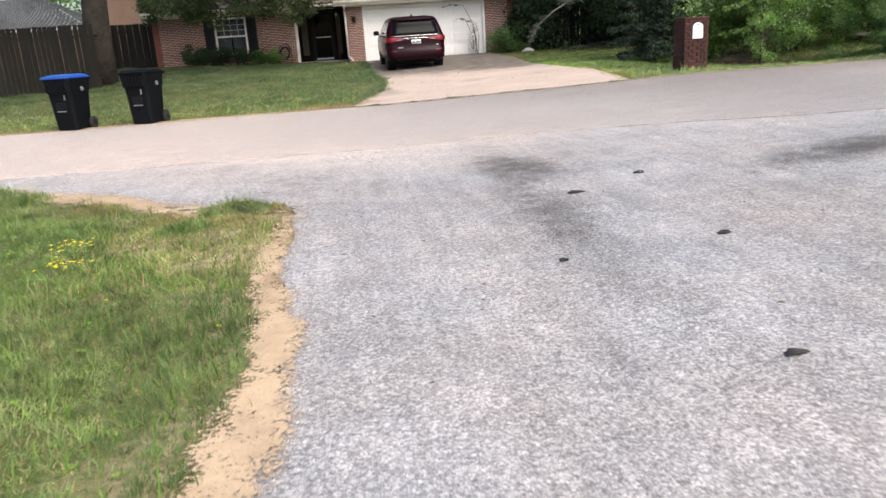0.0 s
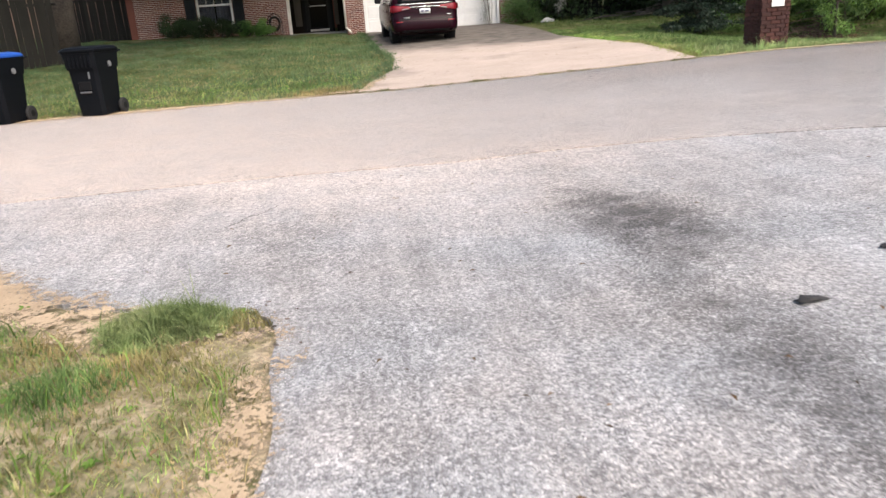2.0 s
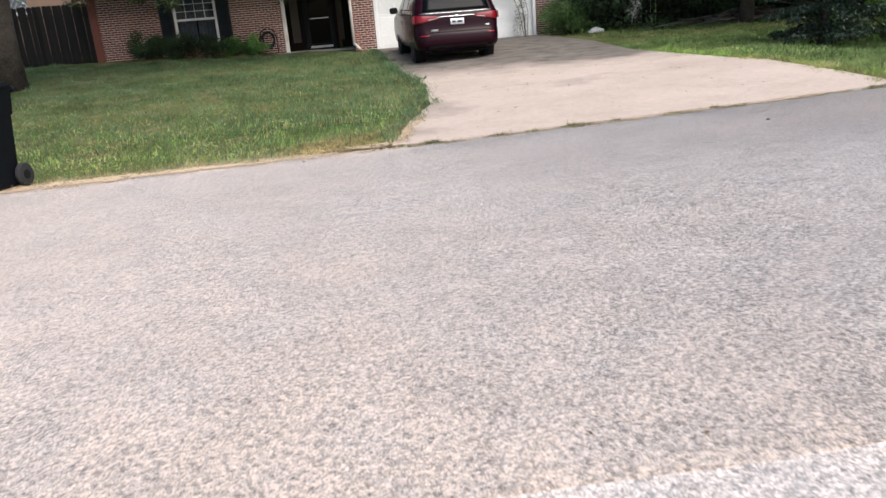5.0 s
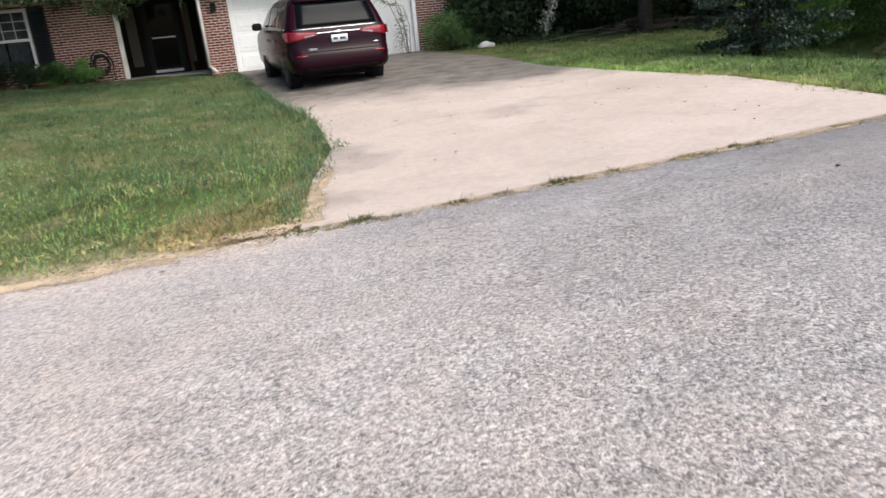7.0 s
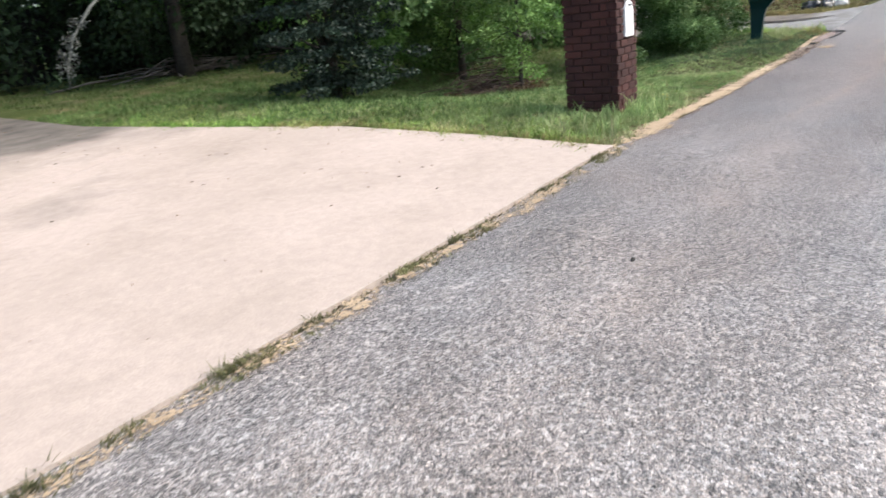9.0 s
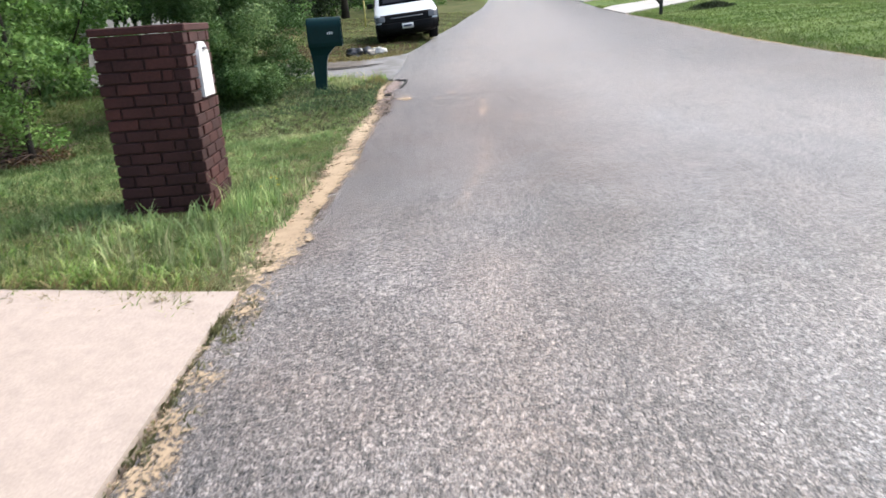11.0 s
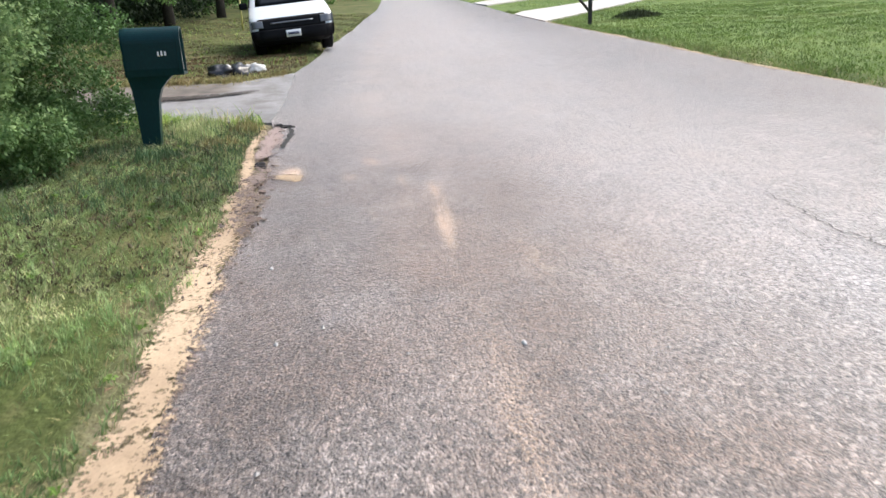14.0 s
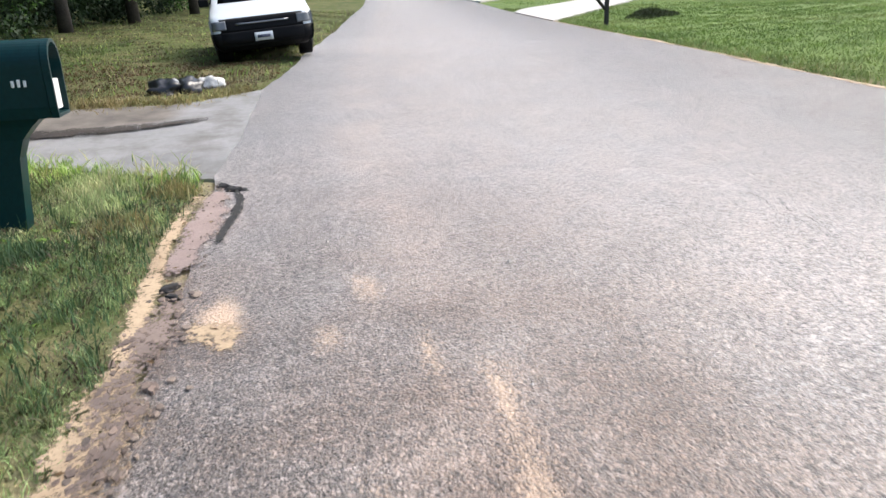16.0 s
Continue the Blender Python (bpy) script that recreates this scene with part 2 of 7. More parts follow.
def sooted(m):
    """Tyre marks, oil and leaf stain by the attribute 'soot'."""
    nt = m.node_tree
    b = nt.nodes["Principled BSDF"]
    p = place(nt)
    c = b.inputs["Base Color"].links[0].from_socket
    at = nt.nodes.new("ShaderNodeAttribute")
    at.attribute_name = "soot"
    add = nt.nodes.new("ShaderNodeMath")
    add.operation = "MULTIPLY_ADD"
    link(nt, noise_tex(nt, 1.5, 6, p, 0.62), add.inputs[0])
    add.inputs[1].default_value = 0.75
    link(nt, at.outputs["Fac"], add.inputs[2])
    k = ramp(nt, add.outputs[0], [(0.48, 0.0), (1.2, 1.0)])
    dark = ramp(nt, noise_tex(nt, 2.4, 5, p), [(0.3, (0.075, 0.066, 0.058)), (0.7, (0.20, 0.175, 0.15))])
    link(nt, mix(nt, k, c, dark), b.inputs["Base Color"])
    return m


def frayed(m):
    """Thins a sheet out to single grains toward its rim, by its attribute 'fade'."""
    nt = m.node_tree
    b = nt.nodes["Principled BSDF"]
    p = place(nt)
    at = nt.nodes.new("ShaderNodeAttribute")
    at.attribute_name = "fade"
    grain = ramp(nt, mix(nt, 0.5, noise_tex(nt, 5.5, 6, p, 0.68), noise_tex(nt, 48, 4, p, 0.65)), [(0.36, 0.0), (0.64, 0.85)])
    add = nt.nodes.new("ShaderNodeMath")
    add.operation = "ADD"
    link(nt, at.outputs["Fac"], add.inputs[0])
    link(nt, grain, add.inputs[1])
    mx = nt.nodes.new("ShaderNodeMixShader")
    link(nt, ramp(nt, add.outputs[0], [(0.54, 0.0), (0.78, 1.0)]), mx.inputs[0])
    link(nt, nt.nodes.new("ShaderNodeBsdfTransparent").outputs[0], mx.inputs[1])
    link(nt, b.outputs[0], mx.inputs[2])
    link(nt, mx.outputs[0], nt.nodes["Material Output"].inputs[0])
    return m


frayed(M_SAND)
# black for the shadowed face of the broken asphalt lip
M_LIP_SHADOW = frayed(plain("torn_asphalt_shadow", (0.018, 0.017, 0.016), 0.9, var=0.3, relief=0.8))
M_TAR_EDGE = frayed(concrete("torn_asphalt", (0.17, 0.13, 0.11), (0.29, 0.225, 0.195), (0.06, 0.048, 0.042), 0.9))
M_APRON = concrete("pale_concrete", (0.42, 0.347, 0.295), (0.50, 0.414, 0.360), (0.33, 0.27, 0.22), 0.45)
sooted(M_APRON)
M_OLDCON = concrete("old_grey_concrete", (0.20, 0.20, 0.20), (0.30, 0.295, 0.295), (0.10, 0.085, 0.075), 0.85)
sooted(M_OLDCON)
M_FARCON = concrete("far_concrete", (0.40, 0.38, 0.35), (0.50, 0.47, 0.44), (0.30, 0.28, 0.25), 0.4)
M_GRASS = foliage("grass_blades", [(0.072, 0.151, 0.029), (0.143, 0.264, 0.051), (0.237, 0.372, 0.086), (0.358, 0.458, 0.129), (0.515, 0.486, 0.229), (0.629, 0.529, 0.300)])
# darker copy of the grass blades, with shade painted into the colour
M_GRASS_SHADE = foliage("shade_toned_blades", [(0.047, 0.088, 0.022), (0.081, 0.135, 0.038), (0.128, 0.182, 0.057), (0.230, 0.236, 0.101)])
M_GRASS_LUSH = foliage("lush_blades", [(0.081, 0.161, 0.023), (0.127, 0.230, 0.034), (0.196, 0.299, 0.057)])
M_DRY = foliage("dry_blades", [(0.45, 0.36, 0.17), (0.35, 0.27, 0.13), (0.24, 0.24, 0.09), (0.50, 0.42, 0.22)])
M_BROWN_GRASS = foliage("brown_grass", [(0.034, 0.026, 0.018), (0.07, 0.053, 0.034), (0.115, 0.088, 0.052), (0.075, 0.095, 0.034), (0.11, 0.14, 0.05)], patch=0.9)
M_FLOWER = foliage("yellow_petals", [(0.65, 0.55, 0.03), (0.75, 0.62, 0.05)])
M_OAK = foliage("oak_leaves", [(0.022, 0.041, 0.013), (0.036, 0.058, 0.019), (0.063, 0.086, 0.036), (0.126, 0.153, 0.081)])
M_WOOD_DARK = foliage("dark_leaves", [(0.015, 0.027, 0.014), (0.026, 0.048, 0.019), (0.045, 0.079, 0.030)], trans=0.1)
M_LEAF_MID = foliage("thicket_leaves", [(0.043, 0.106, 0.027), (0.106, 0.211, 0.055), (0.254, 0.423, 0.126)], trans=0.2)
M_LEAF_LIGHT = foliage("sapling_leaves", [(0.081, 0.172, 0.034), (0.161, 0.287, 0.069), (0.287, 0.425, 0.138)])
M_HOLLY = foliage("holly_leaves", [(0.010, 0.020, 0.014), (0.017, 0.032, 0.020), (0.037, 0.058, 0.041)], 0.5, 0.05)
M_BARK = plain("bark", (0.05, 0.041, 0.034), 0.95, var=0.35, big=3, fine=22, relief=0.9)
M_TWIG = plain("dead_branches", (0.14, 0.12, 0.105), 0.95, var=0.3, fine=30, relief=0.6)
M_PALE_TWIG = plain("lichened_branch", (0.078, 0.084, 0.075), 0.95, var=0.3, fine=30, relief=0.6)
BRICKS = [(0.155, 0.054, 0.041), (0.196, 0.068, 0.050), (0.115, 0.043, 0.036), (0.230, 0.089, 0.065)]
M_BRICK = pieces("red_brick", BRICKS, var=0.3)
M_BRICK_I = pieces("red_brick_wall", BRICKS, var=0.3, island=True)
M_PILLAR = pieces("pillar_brick", [(0.078, 0.031, 0.027), (0.060, 0.026, 0.024), (0.095, 0.036, 0.030)], var=0.5)
M_MORTAR = plain("mortar", (0.66, 0.58, 0.53), 0.95, fine=60, relief=0.5)
M_MORTAR_D = plain("grimy_mortar", (0.055, 0.030, 0.027), 0.95, fine=60, relief=0.5)
M_WHITE = plain("white_paint", (0.78, 0.78, 0.77), 0.45, var=0.03, fine=12, relief=0.05)
M_TRIM = plain("cream_trim", (0.70, 0.67, 0.62), 0.5, var=0.05, fine=12, relief=0.05, dirt=(0.4, 0.36, 0.3))
M_SHUTTER = plain("navy_shutter", (0.006, 0.010, 0.016), 0.6, var=0.1, relief=0.05)
M_SHINGLE = pieces("grey_shingle", [(0.048, 0.048, 0.053), (0.062, 0.062, 0.067), (0.036, 0.036, 0.041)], island=True)
M_SHINGLE_R = pieces("brown_shingle", [(0.14, 0.12, 0.10), (0.19, 0.16, 0.13), (0.10, 0.09, 0.08)], island=True)
M_DOOR_DK = plain("dark_door", (0.010, 0.010, 0.011), 0.5, var=0.1, relief=0.03, spec=0.15)
M_PORCH = plain("porch_paint", (0.014, 0.010, 0.008), 0.8, var=0.2, spec=0.1)
M_TAN = plain("tan_siding", (0.17, 0.11, 0.08), 0.8, var=0.08)
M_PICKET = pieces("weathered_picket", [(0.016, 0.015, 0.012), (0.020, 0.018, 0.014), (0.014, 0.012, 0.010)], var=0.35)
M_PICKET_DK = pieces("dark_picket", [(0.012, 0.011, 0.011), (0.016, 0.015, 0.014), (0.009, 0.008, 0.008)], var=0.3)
M_PICKET_GR = pieces("grey_picket", [(0.36, 0.36, 0.35), (0.28, 0.28, 0.28), (0.43, 0.43, 0.42)], var=0.3)
M_BIN = plain("black_plastic", (0.004, 0.005, 0.007), 0.55, var=0.12, fine=25, relief=0.05, spec=0.1)
M_BIN_BLUE = plain("blue_plastic", (0.012, 0.066, 0.312), 0.4, var=0.08, relief=0.03)
M_STICKER = plain("pale_print", (0.14, 0.145, 0.15), 0.6, var=0.1)
M_RUBBER = plain("rubber", (0.014, 0.014, 0.015), 0.85, var=0.2, relief=0.2)
M_RIM = plain("alloy", (0.30, 0.30, 0.31), 0.35, 0.9, relief=0.02)
M_LAWN = foliage("front_lawn_blades", [(0.049, 0.098, 0.042), (0.074, 0.136, 0.060), (0.104, 0.176, 0.078), (0.160, 0.222, 0.110), (0.248, 0.250, 0.170)], patch=0.8)
M_CORNER = foliage("corner_blades", [(0.059, 0.114, 0.031), (0.093, 0.167, 0.048), (0.135, 0.220, 0.070), (0.203, 0.282, 0.097), (0.321, 0.334, 0.167)], patch=0.9)
# near-black blade colour that imitates a shaded spot on the far lawn
M_SHADE_PATCH = foliage("shade_patch_leaves", [(0.018, 0.026, 0.010), (0.03, 0.042, 0.015), (0.05, 0.06, 0.02)])
M_TUFT = foliage("tuft_blades", [(0.085, 0.125, 0.042), (0.15, 0.20, 0.075), (0.24, 0.285, 0.12), (0.38, 0.38, 0.20)], patch=2.5)
M_VERGE = foliage("verge_blades", [(0.129, 0.214, 0.079), (0.205, 0.310, 0.114), (0.289, 0.393, 0.159), (0.425, 0.490, 0.222), (0.637, 0.580, 0.350)], patch=1.0)
M_MOSS = foliage("joint_moss", [(0.076, 0.085, 0.037), (0.136, 0.145, 0.061), (0.221, 0.204, 0.102), (0.170, 0.119, 0.068)])
M_CRACK = plain("crack_filler", (0.085, 0.078, 0.074), 0.9, var=0.3, relief=0.5)
M_LAWN_FAR = foliage("far_lawn_blades", [(0.105, 0.170, 0.037), (0.143, 0.220, 0.053), (0.198, 0.270, 0.075), (0.297, 0.320, 0.132)], patch=0.3)
M_BUSH = foliage("bush_leaves", [(0.041, 0.088, 0.024), (0.081, 0.155, 0.046), (0.162, 0.257, 0.095), (0.270, 0.365, 0.149)])
M_CAR = plain("maroon_paint", (0.013, 0.0022, 0.0055), 0.25, 0.0, var=0.06, big=0.5, relief=0.0, coat=0.0, spec=0.12)
M_CAR_W = plain("white_car_paint", (0.72, 0.75, 0.77), 0.3, 0.0, var=0.03, relief=0.0, coat=0.6)
M_CHROME = plain("chrome", (0.42, 0.42, 0.43), 0.2, 1.0, var=0.02, relief=0.0)
M_TRIM_BLK = plain("black_trim", (0.008, 0.008, 0.009), 0.6, var=0.1, relief=0.03, spec=0.12)
M_GLASS = glass("tinted_glass", (0.003, 0.004, 0.005), 0.05, 0.16)
M_GLASS_H = glass("house_glass", (0.012, 0.015, 0.02), spec=0.15)
M_GLASS_H.node_tree.nodes["Principled BSDF"].inputs["Alpha"].default_value = 0.4
M_GLASS_D = glass("door_glass", (0.003, 0.004, 0.005), spec=0.06)
M_LAMP_R = plain("red_lens", (0.16, 0.006, 0.012), 0.25, var=0.05, relief=0.0, coat=0.1, spec=0.3)
M_LAMP_W = plain("clear_lens", (0.17, 0.12, 0.13), 0.2, var=0.05, relief=0.0, coat=0.8)
M_LAMP_D = plain("dull_lens", (0.16, 0.165, 0.17), 0.2, var=0.1, relief=0.0)
M_PLATE = plain("plate_white", (0.72, 0.73, 0.74), 0.5, var=0.04, relief=0.02)
M_BAR = plain("dark_print", (0.06, 0.07, 0.12), 0.6, var=0.05, relief=0.0)
M_MAILBOX = plain("dark_green_plastic", (0.002, 0.027, 0.029), 0.36, var=0.12, fine=40, relief=0.04, spec=0.22)
M_PAPER = plain("paper", (0.75, 0.75, 0.74), 0.8, var=0.05)
M_STONE = plain("pale_stone", (0.5, 0.49, 0.47), 0.9, var=0.2, relief=0.5)
M_TARLUMP = plain("broken_tar", (0.025, 0.024, 0.024), 0.9, var=0.3, relief=0.8)
M_LEAFLITTER = foliage("fallen_leaves", [(0.10, 0.06, 0.03), (0.16, 0.10, 0.05), (0.05, 0.04, 0.03)], trans=0.05)
M_SIDELIGHT = plain("sidelight_panel", (0.09, 0.075, 0.058), 0.7)
M_POST = plain("dark_post", (0.03, 0.027, 0.024), 0.8, var=0.2, relief=0.3)
M_YELLOW = plain("yellow_marker", (0.55, 0.48, 0.16), 0.6)
M_BAG = plain("black_bag", (0.012, 0.012, 0.014), 0.28, var=0.2, fine=14, relief=0.5)
M_CURTAIN = plain("pale_curtain", (0.42, 0.48, 0.60), 0.9, var=0.25, fine=8)

# ---- helpers of this scene ----


def part(name, bm, material, parent=None, label=""):
    """One mesh object from a bmesh, under a thing or a part."""
    me = bpy.data.meshes.new(name)
    bm.normal_update()
    bm.to_mesh(me)
    bm.free()
    me.materials.append(material)
    ob = new(name, me)
    if parent is not None:
        ob.parent = parent
    return tagged(ob, label)


def thing(name, m, label, category, group="", kind=""):
    ob = new(name)
    ob.matrix_world = m
    ob.empty_display_size = 0.1
    return tagged(ob, label, category, group, kind)


def box(bm, x0, x1, y0, y1, z0, z1, bevel=0.0, m=None):
    """A box with softened edges, added to bm."""
    g = bmesh.ops.create_cube(bm, size=1)
    vs = g["verts"]
    for v in vs:
        v.co = Vector(((x0 + x1) / 2 + v.co.x * (x1 - x0), (y0 + y1) / 2 + v.co.y * (y1 - y0), (z0 + z1) / 2 + v.co.z * (z1 - z0)))
        if m is not None:
            v.co = m @ v.co
    if bevel:
        es = list({e for v in vs for e in v.link_edges})
        bmesh.ops.bevel(bm, geom=es, offset=bevel, segments=1, affect="EDGES")
    return bm


def boxed(*a, **k):
    return box(bmesh.new(), *a, **k)


def ring(bm, pts_list, close=True, cap=True, smooth=True):
    """Skin over a row of closed outlines with the same number of points."""
    rows = [[bm.verts.new(p) for p in pts] for pts in pts_list]
    n = len(rows[0])
    for a, b in zip(rows, rows[1:]):
        for i in range(n if close else n - 1):
            f = bm.faces.new((a[i], a[(i + 1) % n], b[(i + 1) % n], b[i]))
            f.smooth = smooth
    if cap:
        bm.faces.new(rows[0][::-1])
        bm.faces.new(rows[-1])
    return bm


def tube(bm, path, radii, sides=8):
    """A tapered tube along a path."""
    rows = []
    for i, p in enumerate(path):
        d = (Vector(path[min(i + 1, len(path) - 1)]) - Vector(path[max(i - 1, 0)])).normalized()
        q = d.to_track_quat("Z", "Y")
        rows.append([Vector(p) + q @ Vector((math.cos(a) * radii[i], math.sin(a) * radii[i], 0)) for a in (2 * math.pi * k / sides for k in range(sides))])
    return ring(bm, rows)


def disc(bm, c, axis, r, h, sides=20, bevel=0.0):
    """A short cylinder with a rounded rim, centred at c along axis."""
    q = Vector(axis).to_track_quat("Z", "Y")
    prof = [(r - bevel, -h / 2), (r, -h / 2 + bevel), (r, h / 2 - bevel), (r - bevel, h / 2)] if bevel else [(r, -h / 2), (r, h / 2)]
    return ring(bm, [[Vector(c) + q @ Vector((math.cos(a) * rr, math.sin(a) * rr, zz)) for a in (2 * math.pi * k / sides for k in range(sides))] for rr, zz in prof])


def quick_mesh(name, verts, quads, material, smooth=False):
    """A mesh from arrays of corners (n, 3) and faces (m, 3 or 4)."""
    me = bpy.data.meshes.new(name)
    k = quads.shape[1]
    me.vertices.add(len(verts))
    me.vertices.foreach_set("co", np.asarray(verts, np.float32).ravel())
    me.loops.add(quads.size)
    me.loops.foreach_set("vertex_index", quads.astype(np.int32).ravel())
    me.polygons.add(len(quads))
    me.polygons.foreach_set("loop_start", np.arange(0, quads.size, k, dtype=np.int32))
    me.polygons.foreach_set("use_smooth", np.full(len(quads), smooth))
    me.update(calc_edges=True)
    me.materials.append(material)
    return me


# ---- the lie of the land ----
GX = np.array([-60, -6, 1, 8, 12, 16, 21, 26, 32, 60, 150], float)
GY = np.array([-30, 5, 9, 12, 16, 20, 26, 32, 60], float)
GZ = np.array([
    [0.00, 0.02, 0.05, 0.35, 0.54, 0.72, 0.87, 0.97, 1.09, 2.02, 5.12],
    [0.05, 0.05, 0.06, 0.35, 0.53, 0.70, 0.87, 0.97, 1.09, 2.02, 5.12],
    [0.07, 0.07, 0.07, 0.37, 0.52, 0.66, 0.85, 0.97, 1.09, 2.02, 5.12],
    [0.08, 0.08, 0.08, 0.38, 0.49, 0.59, 0.82, 0.97, 1.10, 2.02, 5.12],
    [0.13, 0.13, 0.16, 0.40, 0.42, 0.50, 0.76, 0.95, 1.12, 2.02, 5.12],
    [0.26, 0.26, 0.32, 0.55, 0.08, 0.50, 0.87, 1.02, 1.17, 2.02, 5.12],
    [0.66, 0.66, 0.58, 0.80, 0.80, 0.90, 1.00, 1.15, 1.30, 2.05, 5.15],
    [1.25, 1.15, 0.90, 0.90, 0.98, 1.05, 1.15, 1.25, 1.35, 2.15, 5.15],
    [1.60, 1.50, 1.30, 1.30, 1.33, 1.35, 1.45, 1.55, 1.65, 2.35, 5.15]])
ROAD_X = np.array([-400, -60, -6, -0.5, 2, 3.2, 4.4, 5.5, 6.5, 8, 13, 17.5, 20, 24, 32.6, 40, 52, 75, 150], float)
ROAD_S = np.array([9.3, 9.3, 9.7, 9.82, 9.68, 9.4, 8.95, 8.4, 8.02, 7.95, 8.3, 8.27, 8.05, 7.5, 6.25, 5.4, 3.6, 0.7, -9.5])
ROAD_NX = np.array([-400, -60, -6, -3.4, -0.5, 0.5, 3, 6.2, 8.5, 14, 16.4, 20.5, 23, 26, 32, 40, 52, 75, 150], float)
ROAD_N = np.array([15.6, 15.6, 15.85, 16.02, 16.1, 16.15, 15.97, 15.77, 15.5, 15.18, 15.16, 14.85, 14.42, 13.98, 13.0, 11.8, 9.9, 6.9, -3.2])
SIDE_Y = np.array([-40, 2, 2.5, 3.5, 4.4, 5.6, 6.2, 6.55, 6.75, 7.0, 7.7, 8.1, 8.7, 9.2, 9.6], float)
SIDE_W = np.array([-0.5, -0.46, -0.40, -0.35, -0.46, -0.43, -0.42, -0.55, -1.15, -1.7, -2.45, -3.15, -3.9, -5.5, -9.0])
SIDE_EY = np.array([-40, 4, 5.5, 7, 8.2, 9.0], float)
SIDE_E = np.array([7.5, 7.5, 7.9, 8.8, 10.5, 13.0])


def ground_z(x, y):
    x, y = np.clip(np.asarray(x, float), -60, 150), np.clip(np.asarray(y, float), -30, 60)
    i, j = np.clip(np.searchsorted(GX, x) - 1, 0, len(GX) - 2), np.clip(np.searchsorted(GY, y) - 1, 0, len(GY) - 2)
    u, v = (x - GX[i]) / (GX[i + 1] - GX[i]), (y - GY[j]) / (GY[j + 1] - GY[j])
    return (1 - v) * ((1 - u) * GZ[j, i] + u * GZ[j, i + 1]) + v * ((1 - u) * GZ[j + 1, i] + u * GZ[j + 1, i + 1])


def gz(x, y):
    return float(ground_z(x, y))


def road_s(x):
    return np.interp(x, ROAD_X, ROAD_S)


def road_n(x):
    return np.interp(x, ROAD_NX, ROAD_N)


def drive_edges(y):
    """West and east edge of the house's drive at y."""
    w = np.interp(y, [16.0, 16.6, 17.7, 19, 21.2, 24, 26, 31.3], [0.35, 0.5, 0.78, 1.25, 1.5, 1.4, 1.38, 1.3])
    e = np.interp(y, [15.6, 16.4, 17.2, 19, 21.0, 23, 26, 31.3], [6.5, 6.62, 6.72, 6.85, 6.5, 6.2, 6.45, 6.6])
    return w, e


def drive2_edges(y):
    """West and east edge of the next drive at y."""
    w = np.interp(y, [14.8, 15.3, 16.5, 18, 24], [16.2, 16.35, 17.1, 17.6, 17.8])
    e = np.interp(y, [14.5, 14.9, 15.7, 17, 24], [21.0, 20.6, 20.0, 19.9, 20.1])
    return w, e


def paved(x, y, grow=0.0):
    """True where road, side street or a drive covers the ground."""
    x, y = np.asarray(x, float), np.asarray(y, float)
    r = (y > road_s(x) - grow) & (y < road_n(x) + grow)
    s = (y <= road_s(x)) & (x > np.interp(y, SIDE_Y, SIDE_W) - grow) & (x < np.interp(y, SIDE_EY, SIDE_E) + grow)
    w, e = drive_edges(y)
    d = (y > 15) & (y < 31.3) & (x > w - grow) & (x < e + grow)
    w, e = drive2_edges(y)
    d2 = (y > 14) & (y < 24) & (x > w - grow) & (x < e + grow)
    south = (y < 7) & (y > -30) & (x > 33.0 + (6 - y) * 1.45 - grow) & (x < 39.0 + (6 - y) * 1.35 + grow)
    return r | s | d | d2 | south


def grid_sheet(name, xs, ys, zfun, material, keep=None):
    """A sheet over the grid of xs and ys."""
    X, Y = np.meshgrid(xs, ys)
    v = np.stack([X, Y, zfun(X, Y)], -1).reshape(-1, 3)
    n, m = len(xs), len(ys)
    i = np.arange(n * m).reshape(m, n)
    q = np.stack([i[:-1, :-1], i[:-1, 1:], i[1:, 1:], i[1:, :-1]], -1).reshape(-1, 4)
    return new(name, quick_mesh(name, v, q, material, True))


def strip_sheet(name, rows, material, lift, thick=0.0):
    """A sheet through rows of (x, y) points with equal counts, laid lift above the land; thick gives it a rim."""
    a = np.array(rows, float)
    m, n = a.shape[:2]
    z = ground_z(a[..., 0], a[..., 1]) + lift
    v = np.concatenate([a, z[..., None]], -1).reshape(-1, 3)
    i = np.arange(n * m).reshape(m, n)
    q = np.stack([i[:-1, :-1], i[:-1, 1:], i[1:, 1:], i[1:, :-1]], -1).reshape(-1, 4)
    if thick:
        rim = np.concatenate([i[0, :], i[1:, -1], i[-1, -2::-1], i[-2:0:-1, 0]])
        low = v[rim] - (0, 0, thick)
        k = len(v) + np.arange(len(rim))
        v = np.concatenate([v, low])
        q = np.concatenate([q, np.stack([rim, k, np.roll(k, -1), np.roll(rim, -1)], -1)])
    return quick_mesh(name, v, q, material, False)


def attribute(me, name, values):
    a = me.attributes.new(name, "FLOAT", "POINT")
    a.data.foreach_set("value", np.asarray(values, np.float32))


def blotch(x, y, cx, cy, rx, ry, turn=0.0):
    """A soft oval, 1 in its middle and 0 outside."""
    c, s = math.cos(turn), math.sin(turn)
    u, v = ((x - cx) * c + (y - cy) * s) / rx, (-(x - cx) * s + (y - cy) * c) / ry
    return np.clip(1.15 - np.sqrt(u * u + v * v), 0, 1) ** 0.8


